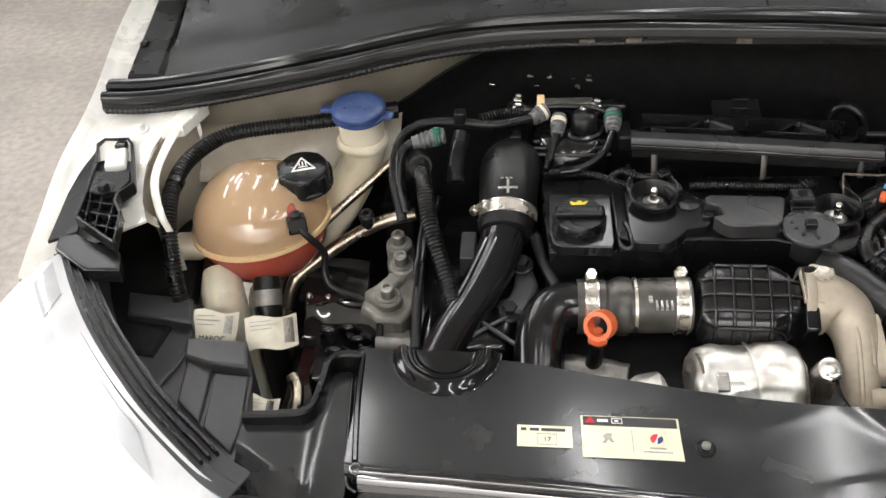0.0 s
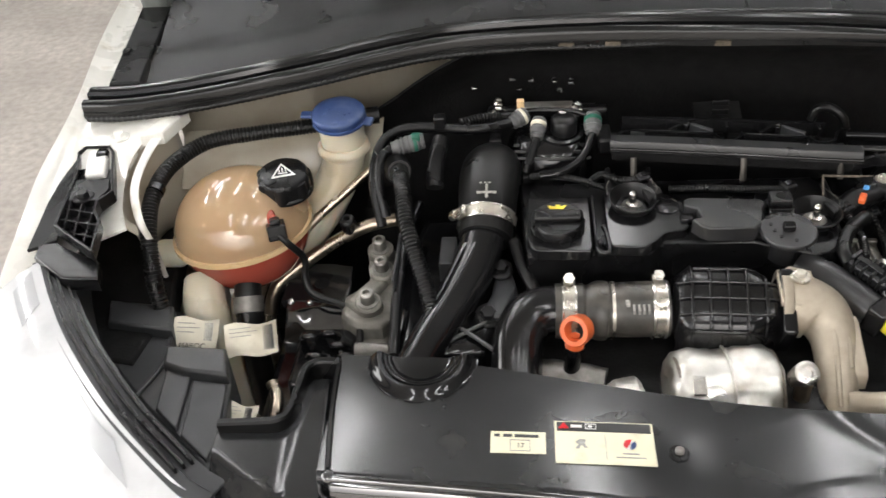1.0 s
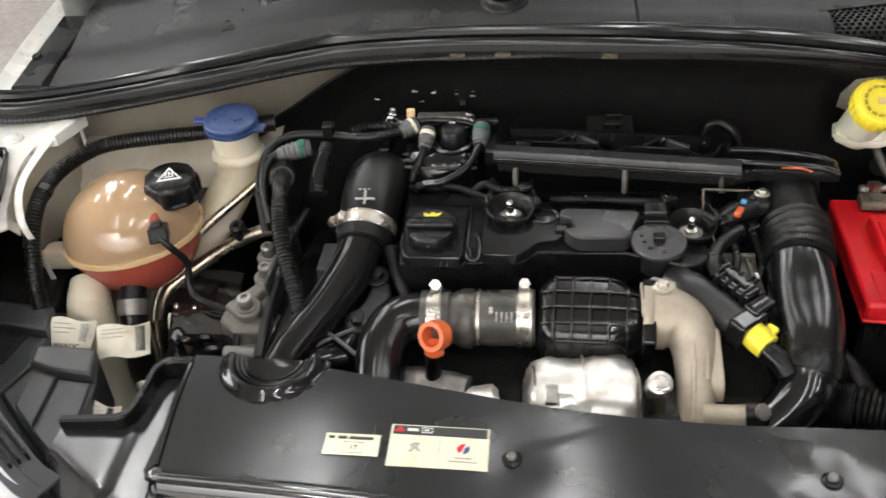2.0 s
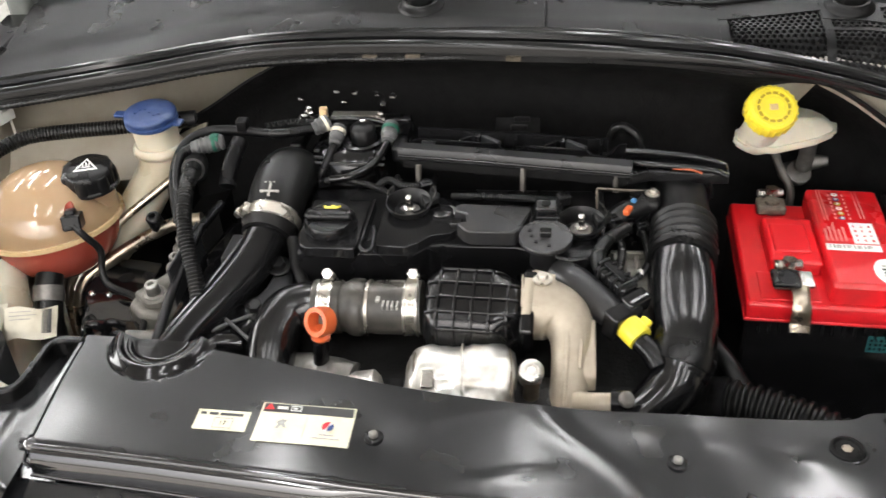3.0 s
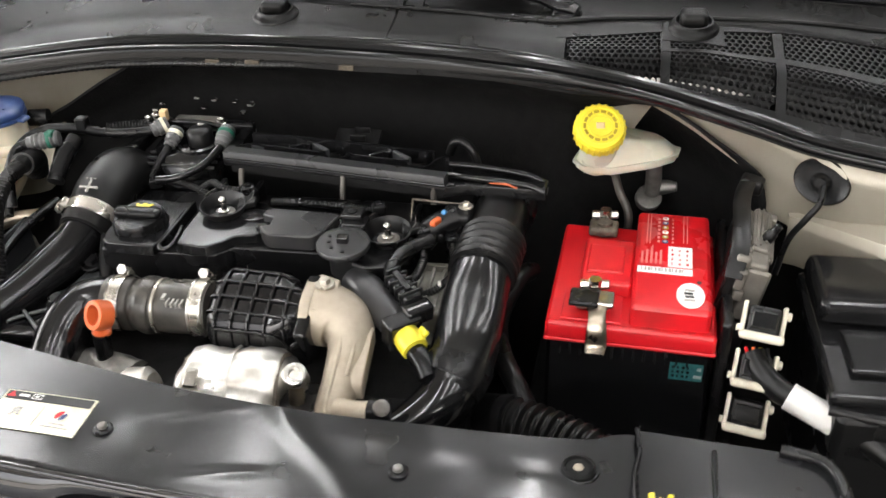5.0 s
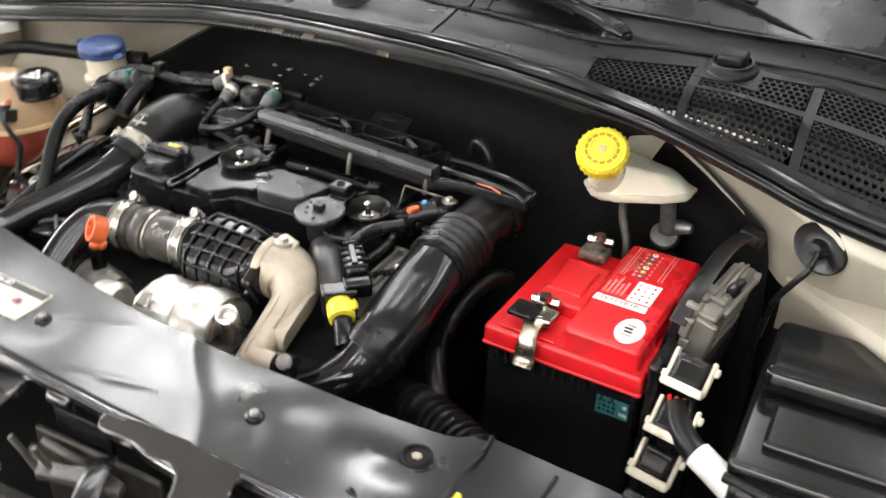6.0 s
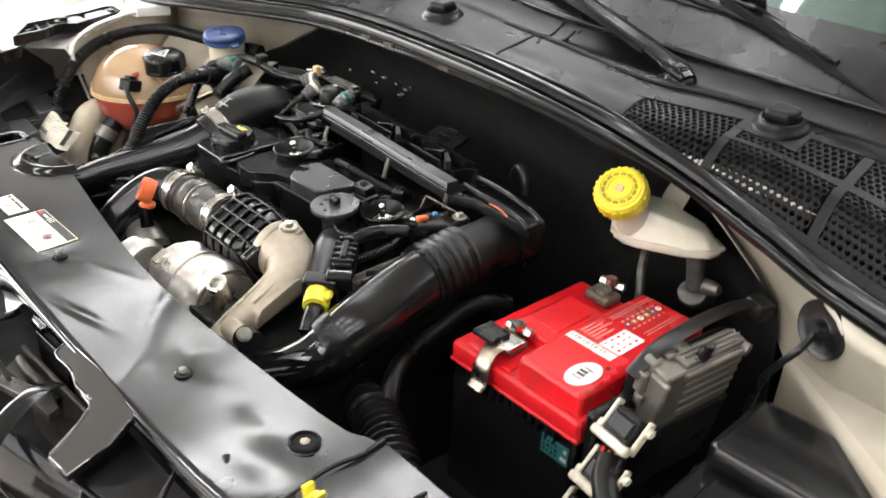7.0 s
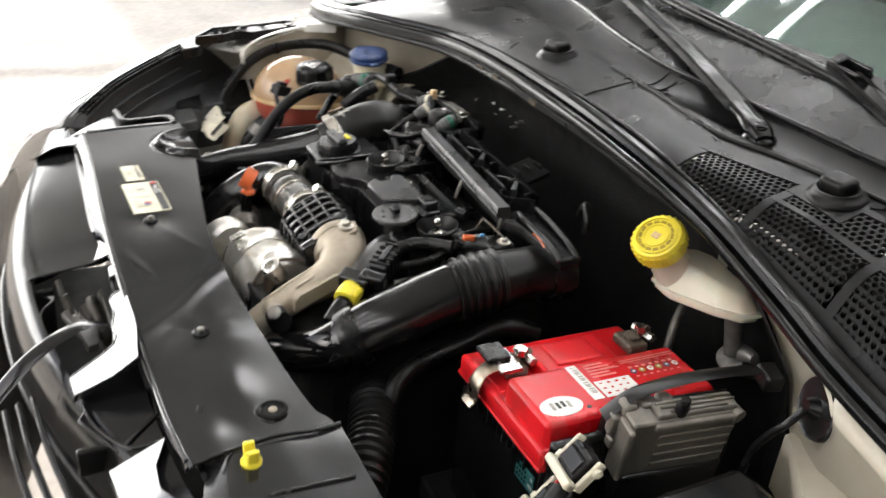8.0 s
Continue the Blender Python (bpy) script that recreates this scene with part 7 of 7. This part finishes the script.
part("bracket", prism([(0.33, 0.63), (0.385, 0.63), (0.39, 0.68), (0.34, 0.68)], 0.82, 0.872, 0.004), black, hsh)

dip = thing("dipstick", (0.146, 0.695, 0.82), "orange oil dipstick handle on a black tube", "dipstick")
part("tube", tube([(0.138, 0.690, 0.80), (0.142, 0.688, 0.86), (0.146, 0.686, 0.905)], 0.0085, 14, 4), black, dip)
dmx = aim((0.147, 0.688, 0.926), (-0.46, -0.76, 0.45))
part("handle", lathe([(0.0100, -0.010), (0.0150, -0.010), (0.0158, 0.0), (0.0150, 0.006), (0.0105, 0.006), (0.0095, 0.0), (0.0100, -0.010)], dmx, 28, False), orange, dip, "orange ring handle")
part("stem", lathe([(0.0095, 0), (0.0100, 0.004), (0.006, 0.006), (0.005, 0.016)], aim((0.146, 0.689, 0.902), (0, 0.05, 1)), 18), orange, dip)

# big intake elbow by the battery
intake = thing("air_intake_elbow", (0.51, 0.80, 0.85), "glossy black air intake elbow with bellows", "air intake")
elbow = tube([(0.520, 0.815, 0.925), (0.518, 0.780, 0.915), (0.516, 0.735, 0.900), (0.512, 0.700, 0.884), (0.506, 0.684, 0.874)], [0.033, 0.034, 0.0345, 0.032, 0.030], 30, flat=0.93)
for v in elbow.verts:
    if 0.70 < v.co.y < 0.81:
        axis = Vector((along([(0.70, 0.512), (0.735, 0.516), (0.815, 0.520)], v.co.y), v.co.y, along([(0.70, 0.884), (0.735, 0.900), (0.78, 0.915), (0.815, 0.925)], v.co.y)))
        face = Vector((0.0, -0.35, 0.94))
        d = (v.co - axis).dot(face)
        soft = min(1.0, (v.co.y - 0.70) / 0.045, (0.81 - v.co.y) / 0.045)
        soft = soft * soft * (3 - 2 * soft)
        if d > 0.021:
            v.co -= face * (d - 0.021) * 0.45 * soft
part("elbow", elbow, duct_black, intake, "elbow with a flattened front face")
part("lower_pipe", tube([(0.510, 0.694, 0.880), (0.500, 0.672, 0.866), (0.470, 0.650, 0.848), (0.43, 0.632, 0.83)], [0.029, 0.0275, 0.024, 0.022], 26), gloss, intake, "glossy black lower pipe")
part("bellows", tube([(0.526, 0.868, 0.932), (0.524, 0.845, 0.930), (0.520, 0.812, 0.924)], 0.035, 30, 10, ribs=0.011, rib=0.002), rubber, intake, "rubber bellows")
part("sleeve", tube([(0.528, 0.930, 0.934), (0.527, 0.900, 0.934), (0.526, 0.866, 0.932)], [0.032, 0.031, 0.033], 28, 4), rubber, intake)
part("mouth", tube([(0.530, 0.955, 0.934), (0.529, 0.94, 0.934), (0.528, 0.928, 0.934)], [0.038, 0.038, 0.036], 28, 3), black, intake)
part("band", tube([(0.513, 0.706, 0.887), (0.511, 0.698, 0.883), (0.508, 0.690, 0.878)], [0.0345, 0.034, 0.0325], 28, 2), black, intake)
part("sealing_bead", tube([(0.515, 0.9170, 0.9790), (0.535, 0.9130, 0.9800), (0.547, 0.9110, 0.9770)], 0.0012, 6, 4), orange, intake, "orange sealing bead")
lower = thing("corrugated_air_duct", (0.62, 0.66, 0.80), "black corrugated air duct low beside the battery", "air duct")
part("duct", tube([(0.550, 0.706, 0.822), (0.575, 0.694, 0.829), (0.618, 0.674, 0.831), (0.660, 0.650, 0.828), (0.71, 0.615, 0.805)], 0.0235, 26, 10, ribs=0.010, rib=0.0020), duct_rubber, lower)
part("cuff", tube([(0.538, 0.712, 0.816), (0.552, 0.705, 0.822), (0.564, 0.699, 0.827)], 0.0255, 26, 3), duct_rubber, lower, "smooth end cuff")
part("band", tube([(0.560, 0.701, 0.8255), (0.563, 0.6995, 0.827), (0.566, 0.698, 0.828)], 0.0265, 26, 2), black, lower)
solo("drain_hose", tube([(0.566, 0.905, 0.875), (0.553, 0.866, 0.884), (0.538, 0.828, 0.862), (0.545, 0.775, 0.856), (0.566, 0.728, 0.850), (0.59, 0.70, 0.82)], 0.011, 16, 8), duct_rubber, "smooth black hose low beside the battery", "hose")
ssr = thing("map_sensor", (0.46, 0.87, 0.95), "black sensor with an orange lock and blue tip", "sensor")
part("body", tube([(0.445, 0.868, 0.928), (0.462, 0.876, 0.944), (0.485, 0.884, 0.952)], [0.016, 0.014, 0.013], 16, 4), black, ssr)
part("lock", box(-0.0036, 0.0036, -0.0075, 0.0075, -0.004, 0.003, 0.002, pose(0.463, 0.862, 0.957, 0, 0, -25)), orange, ssr, "orange lock tab")
part("tip", box(-0.003, 0.003, -0.003, 0.003, -0.003, 0.003, 0.0015, pose(0.470, 0.876, 0.960, 0, 0, -25)), blue_tip, ssr)
part("block", box(0.468, 0.500, 0.872, 0.905, 0.935, 0.960, 0.004), black, ssr)
bolt_head((0.492, 0.893, 0.961), (0, 0, 1), 0.005, ssr, band)

# engine mount, belt cover and small parts on the timing side
mount = thing("engine_mount", (-0.075, 0.82, 0.80), "cast aluminium engine mount with three bolts", "engine mount")
part("casting", prism([(-0.116, 0.792), (-0.096, 0.774), (-0.066, 0.772), (-0.050, 0.796), (-0.050, 0.835), (-0.058, 0.850), (-0.058, 0.872), (-0.064, 0.888), (-0.066, 0.914), (-0.080, 0.922), (-0.096, 0.914), (-0.096, 0.884), (-0.090, 0.862), (-0.094, 0.846), (-0.116, 0.824)], 0.80, 0.858, 0.007, None, 3), mount_alu, mount)
part("web", prism([(-0.112, 0.806), (-0.094, 0.788), (-0.066, 0.840), (-0.072, 0.884), (-0.086, 0.880), (-0.088, 0.844)], 0.852, 0.867, 0.005, None, 3), mount_alu, mount, "raised cast web")
part("foot", prism([(-0.100, 0.760), (-0.060, 0.752), (-0.050, 0.780), (-0.092, 0.786)], 0.79, 0.836, 0.006, None, 3), mount_alu, mount)
for bx, by, bz in ((-0.081, 0.899, 0.866), (-0.073, 0.855, 0.868), (-0.083, 0.799, 0.866)):
    b = part("boss", lathe([(0.0165, -0.018), (0.0160, 0.002), (0.0140, 0.004)], aim((bx, by, bz), (0, -0.15, 1)), 24), mount_alu, mount)
    part("bolt", lathe([(0.0118, 0.003), (0.0118, 0.0055), (0.0085, 0.0065), (0.0082, 0.019), (0.0070, 0.0205), (0.0042, 0.0205), (0.0038, 0.0160)], aim((bx, by, bz), (0, -0.15, 1)), 22), grimy_alu, b, "round-headed bolt with a socket")
belt = thing("belt_cover", (-0.02, 0.80, 0.8), "black plastic timing belt cover", "belt cover")
part("shell", prism([(-0.040, 0.70), (0.055, 0.70), (0.075, 0.78), (0.075, 0.94), (-0.030, 0.94), (-0.045, 0.86)], 0.62, 0.885, 0.012), gloss, belt)
part("edge_plate", box(-0.048, -0.045, 0.775, 0.875, 0.84, 0.922, 0.001), lamp_grey, belt, "upright edge of the cover")
part("edge_plate", box(0.000, 0.018, 0.815, 0.865, 0.84, 0.912, 0.002), lamp_grey, belt, "upright edge of the cover")
part("edge", tube([(-0.042, 0.70, 0.88), (-0.044, 0.78, 0.90), (-0.042, 0.86, 0.915), (-0.03, 0.92, 0.92)], 0.006, 10), black, belt)
part("strut", tube([(-0.002, 0.698, 0.886), (0.031, 0.725, 0.888), (0.064, 0.751, 0.886)], 0.0022, 8, 4), conn_grey, belt, "thin crossed strut")
part("strut", tube([(0.001, 0.757, 0.886), (0.033, 0.727, 0.890), (0.076, 0.690, 0.886)], 0.0022, 8, 4), conn_grey, belt, "thin crossed strut")
part("arm", prism([(0.048, 0.748), (0.074, 0.742), (0.088, 0.790), (0.080, 0.826), (0.064, 0.824), (0.060, 0.782)], 0.872, 0.896, 0.004), lamp_grey, belt, "dark grey moulded arm")
bolt_head((0.070, 0.812, 0.905), (0.0, -0.3, 1), 0.008, belt, black)
bolt_head((0.057, 0.752, 0.890), (0.0, -0.3, 1), 0.009, belt, black)
bolt_head((0.110, 0.775, 0.895), (0.0, -0.3, 1), 0.006, belt, steel)
part("stay", tube([(0.085, 0.83, 0.93), (0.095, 0.80, 0.915), (0.108, 0.778, 0.90)], 0.007, 10), black, belt)
conduit = thing("side_conduit", (0.0, 0.72, 0.88), "black corrugated conduit down the timing side", "conduit")
SIDE = [(-0.046, 0.895, 0.982), (-0.037, 0.850, 0.985), (-0.030, 0.810, 0.970), (-0.018, 0.778, 0.945), (-0.006, 0.752, 0.918), (0.004, 0.72, 0.885)]
part("sleeve", tube(SIDE, 0.0085, 14, 10, ribs=0.0042, rib=0.0008), rubber, conduit)
part("boot", tube([(-0.055, 0.925, 0.962), (-0.051, 0.912, 0.975), (-0.047, 0.900, 0.981), (-0.043, 0.882, 0.984)], [0.0125, 0.0125, 0.0115, 0.0100], 16, 6), rubber, conduit, "smooth rubber boot")
solo("heater_hose", tube([(-0.066, 0.945, 0.945), (-0.060, 0.940, 0.966), (-0.052, 0.922, 0.974), (-0.046, 0.896, 0.982)], 0.0140, 16), rubber, "short dark hose elbow under the fuel line", "hose")
solo("side_member", join(box(-0.20, -0.115, 0.50, 0.90, 0.70, 0.80, 0.01), box(-0.165, -0.095, 0.70, 0.79, 0.79, 0.838, 0.006)), gloss, "shiny black painted side member", "side member")
# small ridges added only to catch glints on the black side member
for x, y, z in ((-0.150, 0.765, 0.846), (-0.128, 0.770, 0.846), (-0.115, 0.755, 0.842), (-0.140, 0.742, 0.838), (-0.122, 0.728, 0.836), (-0.105, 0.742, 0.838)):
    solo("glint_ridge", tube([(x - 0.009, y, z - 0.006), (x - 0.004, y - 0.004, z + 0.004), (x + 0.005, y - 0.005, z + 0.005), (x + 0.011, y, z - 0.004)], 0.005, 10), gloss, "glossy black ridge added for glints beside the side member", "bracket", "glossy brackets")
for i, (x, y, z) in enumerate(((-0.068, 0.725, 0.865), (-0.055, 0.69, 0.872))):
    solo("pulley_bolt", tube([(x - 0.02, y, z), (x, y, z), (x + 0.02, y - 0.002, z)], 0.008, 12, 3), grey_alu, "grey metal bolt end by the belt cover", "bolt", "bolts by the belt cover")

# ---------------------------------------------------------------- headlamp and wing brackets
lamp = thing("headlamp", (-0.38, 0.70, 0.70), "clear headlamp with a black ribbed housing", "headlamp")
RIM = [(-0.42, 0.766, 0.97), (-0.391, 0.716, 0.96), (-0.35, 0.658, 0.949), (-0.284, 0.584, 0.935), (-0.211, 0.522, 0.917), (-0.179, 0.505, 0.907)]
rim_l = smooth(RIM, 8)


def lens_at(u, v):
    f = min(0.9999, max(0.0, u)) * (len(rim_l) - 1)
    p = rim_l[int(f)].lerp(rim_l[int(f) + 1], f - int(f))
    q = Vector((-0.75, -0.66, 0)).normalized()
    return p + q * (0.010 + 0.20 * v - 0.01 * v * v) + Vector((0, 0, -0.004 - 0.03 * v - 0.20 * v ** 2.4))


# lens glare put into an opaque pale sheet
part("lens", grid(lens_at, len(rim_l) - 1, 18, 0.003), lamp_pale, lamp, "glossy opaque lens, pale to stand for its glare")


inner_l = smooth([(-0.330, 0.80, 0.850), (-0.292, 0.745, 0.850), (-0.238, 0.690, 0.848), (-0.202, 0.640, 0.846), (-0.175, 0.580, 0.846)], 10)


base_l = smooth([(-0.468, 0.846, 0.897), (-0.433, 0.790, 0.890), (-0.387, 0.726, 0.882), (-0.313, 0.643, 0.870), (-0.231, 0.570, 0.857), (-0.196, 0.548, 0.850)], 8)


def house(u, v):
    """Wall dropping from the rim, then the sunken top running to the inner edge."""
    i = int(u * (len(rim_l) - 1))
    inner = inner_l[int(u * (len(inner_l) - 1))]
    if v < 0.35:
        return rim_l[i].lerp(base_l[i], v / 0.35) + Vector((0, 0, -0.004))
    k = (v - 0.35) / 0.65
    return base_l[i].lerp(inner, k) + Vector((0, 0, -0.004 - 0.012 * math.sin(k * math.pi)))


part("housing", grid(house, len(rim_l) - 1, 20, 0.006), lamp_grey, lamp, "matt dark grey lamp housing")
for f, u0, u1, r in ((0.45, 0.30, 0.72, 0.0035), (0.72, 0.22, 0.80, 0.0025)):
    part("wall_ledge", tube([rim_l[i].lerp(base_l[i], f) + Vector((0.004, 0.003, 0)) for i in range(int(u0 * len(rim_l)), int(u1 * len(rim_l)), 3)], r, 8, 3), lamp_grey, lamp, "moulded ledge on the lamp wall")
part("rib_bed", sweep([(x, y, z - 0.002) for x, y, z in RIM], [(-0.017, -0.006), (-0.017, -0.003), (0.017, -0.003), (0.017, -0.006)], 8), lamp_grey, lamp, "matt grey bed of the sealing ribs")
for d in (-0.004, 0.004, 0.012):
    part("rim_rib", sweep([(x + d * 0.75, y + d * 0.66, z - 0.004) for x, y, z in RIM[:5]], [(-0.0016, -0.004), (-0.0011, 0.006), (0.0011, 0.006), (0.0016, -0.004)], 8), black, lamp, "black sealing rib")
part("housing_top", prism([(-0.432, 0.838), (-0.385, 0.758), (-0.343, 0.690), (-0.290, 0.636), (-0.234, 0.586), (-0.196, 0.545), (-0.204, 0.600), (-0.213, 0.672), (-0.226, 0.712), (-0.294, 0.716), (-0.296, 0.741), (-0.309, 0.781), (-0.387, 0.792)], 0.80, 0.866, 0.003), lamp_grey, lamp, "flat matt grey top of the lamp housing")
part("top_step", prism([(-0.288, 0.690), (-0.258, 0.686), (-0.252, 0.606), (-0.282, 0.634)], 0.864, 0.8715, 0.002), lamp_grey, lamp)
part("top_step", prism([(-0.254, 0.676), (-0.216, 0.670), (-0.207, 0.600), (-0.210, 0.568), (-0.246, 0.600)], 0.864, 0.870, 0.002), lamp_grey, lamp)
part("tab", prism([(-0.387, 0.796), (-0.307, 0.784), (-0.296, 0.742), (-0.376, 0.756)], 0.862, 0.880, 0.004), lamp_grey, lamp)
part("tab", prism([(-0.296, 0.719), (-0.227, 0.714), (-0.215, 0.673), (-0.262, 0.679), (-0.290, 0.690)], 0.862, 0.880, 0.004), lamp_grey, lamp)
part("rib", tube([(-0.300, 0.742, 0.868), (-0.296, 0.70, 0.868), (-0.310, 0.655, 0.868)], 0.0025, 8), lamp_grey, lamp)


def lens_patch(u0, u1, v0, v1, lean=0.0, n=10):
    return grid(lambda u, v: lens_at(u0 + (u1 - u0) * u + lean * v, v0 + (v1 - v0) * v) + Vector((0, 0, 0.0015)), n, n, 0.001)


part("indicator_window", lens_patch(0.50, 0.66, 0.07, 0.16, 0.10), lamp_window, lamp, "greyish inner window of the lamp")
part("side_window", lens_patch(0.03, 0.20, 0.05, 0.17, 0.04), lamp_window, lamp, "greyish side window of the lamp")
# ribbed bracket on the wing
holder = thing("wing_bracket", (-0.40, 0.86, 0.97), "black ribbed plastic bracket bolted to the wing", "bracket")
EDGE = [(-0.448, 0.945), (-0.443, 0.957), (-0.414, 0.957), (-0.405, 0.945), (-0.374, 0.858), (-0.384, 0.838), (-0.382, 0.822), (-0.368, 0.800), (-0.356, 0.746), (-0.415, 0.793), (-0.423, 0.846), (-0.433, 0.90)]


part("foot", prism([(-0.440, 0.803), (-0.400, 0.775), (-0.356, 0.752), (-0.346, 0.722), (-0.385, 0.724), (-0.432, 0.760)], 0.955, 0.972, 0.002), black, holder, "black foot of the bracket above the lamp")
part("back_plate", prism(EDGE, 0.974, 0.980, 0.0), black, holder)
part("rim", wall(EDGE + EDGE[:1], 0.976, 0.991, 0.003), black, holder)
part("shelf", prism([(-0.431, 0.885), (-0.424, 0.842), (-0.386, 0.842), (-0.380, 0.865), (-0.387, 0.885)], 0.978, 0.989, 0.001), black, holder)
for (ax, ay), (bx, by) in (((-0.421, 0.828), (-0.380, 0.818)), ((-0.418, 0.808), (-0.368, 0.795)), ((-0.400, 0.784), (-0.362, 0.772)), ((-0.404, 0.842), (-0.388, 0.775)), ((-0.388, 0.840), (-0.372, 0.762)), ((-0.418, 0.842), (-0.404, 0.788))):
    part("rib", wall([(ax, ay), (bx, by)], 0.978, 0.988, 0.002), black, holder)
part("white_block", box(-0.428, -0.403, 0.897, 0.936, 0.978, 0.990, 0.003, Matrix.Translation((-0.4155, 0.9165, 0)) @ Matrix.Rotation(radians(16), 4, "Z") @ Matrix.Translation((0.4155, -0.9165, 0))), white, holder, "white plastic insert")
part("latch", box(-0.424, -0.410, 0.936, 0.948, 0.978, 0.993, 0.002), gloss, holder)
bolt_head((-0.405, 0.849, 0.989), (0, 0, 1), 0.0075, holder, black)
part("skirt", grid(lambda u, v: (along([(0, -0.452), (0.4, -0.437), (0.75, -0.425), (1, -0.417)], u) - v * along([(0, 0.006), (0.5, 0.022), (1, 0.030)], u), 0.952 - 0.165 * u - 0.012 * v, 0.986 - 0.004 * v - 0.012 * u), 16, 6, 0.004), black, holder, "black skirt along the wing")
part("loop", tube([(-0.405, 0.755, 0.960), (-0.398, 0.742, 0.955), (-0.388, 0.748, 0.957), (-0.386, 0.760, 0.962)], 0.003, 8), black, holder)
# fasteners on the bulkhead
for i, (sx, sz) in enumerate(((0.082, 0.980), (0.106, 0.978), (0.137, 0.976), (0.160, 0.974), (0.090, 0.965), (0.144, 0.961), (0.031, 0.970))):
    stud = thing("bulkhead_clip", (sx, 1.12, sz), "small bright metal clip in the bulkhead felt", "clip", "clips in the bulkhead felt")
    fy = seal_y(sx) - 0.008 + along([(-0.155, 0.02), (-0.1, 0.028), (0.05, 0.062), (0.65, 0.085)], sx)
    part("head", box(-0.004 + 0.001 * (i % 3), 0.004, -0.006, 0.010, -0.0013, 0.0013, 0.0006, pose(sx, fy, sz, 0, 0, 0)), steel, stud)
    part("washer", lathe([(0.004, -0.012), (0.004, -0.002), (0.002, -0.001)], aim((sx, fy + 0.002, sz), (0, -1, 0.2)), 10), black, stud)

# loose wires over the engine
wires = thing("engine_wiring", (0.3, 0.9, 0.95), "thin black wiring laid over the engine", "wiring")
for pts, r in (([(0.168, 0.905, 0.952), (0.185, 0.912, 0.962), (0.205, 0.900, 0.962), (0.232, 0.905, 0.958)], 0.0042), ([(0.098, 0.935, 0.945), (0.125, 0.918, 0.958), (0.16, 0.908, 0.958), (0.19, 0.898, 0.952)], 0.0035),
               ([(0.262, 0.900, 0.948), (0.30, 0.890, 0.955), (0.35, 0.888, 0.954), (0.39, 0.892, 0.950)], 0.0040), ([(0.425, 0.760, 0.912), (0.448, 0.785, 0.925), (0.456, 0.82, 0.932), (0.448, 0.86, 0.940)], 0.0045),
               ([(0.452, 0.79, 0.905), (0.475, 0.80, 0.912), (0.487, 0.83, 0.915), (0.480, 0.865, 0.930)], 0.0038), ([(0.085, 0.87, 0.905), (0.088, 0.835, 0.918), (0.098, 0.805, 0.905), (0.104, 0.78, 0.897)], 0.0040)):
    part("wire", tube(pts, r, 9, 8, ribs=0.0032, rib=0.0005), rubber, wires)
for cxx, cyy, czz in ((0.232, 0.905, 0.958), (0.392, 0.892, 0.951), (0.448, 0.862, 0.941), (0.480, 0.866, 0.931), (0.100, 0.933, 0.946)):
    k = part("plug", box(-0.008, 0.008, -0.006, 0.006, -0.006, 0.007, 0.002, pose(cxx, cyy, czz, 8, 0, 25)), black, wires)
    part("latch", box(-0.004, 0.004, -0.002, 0.005, 0.006, 0.009, 0.001, pose(cxx, cyy, czz, 8, 0, 25)), gloss, k)
for cxx, cyy, czz in ((0.30, 0.890, 0.955), (0.456, 0.82, 0.932), (0.125, 0.918, 0.958), (0.476, 0.803, 0.913)):
    part("tie", lathe([(0.0052, -0.0015), (0.0052, 0.0015)], aim((cxx, cyy, czz), (1, 0.2, 0)), 12), white if cxx > 0.47 else gloss, wires)
for hx, hy in ((0.262, 0.876), (0.345, 0.870), (0.455, 0.885)):
    bolt_head((hx, hy, 0.944 if hx < 0.44 else 0.938), (0, -0.1, 1), 0.0048, engine, steel)
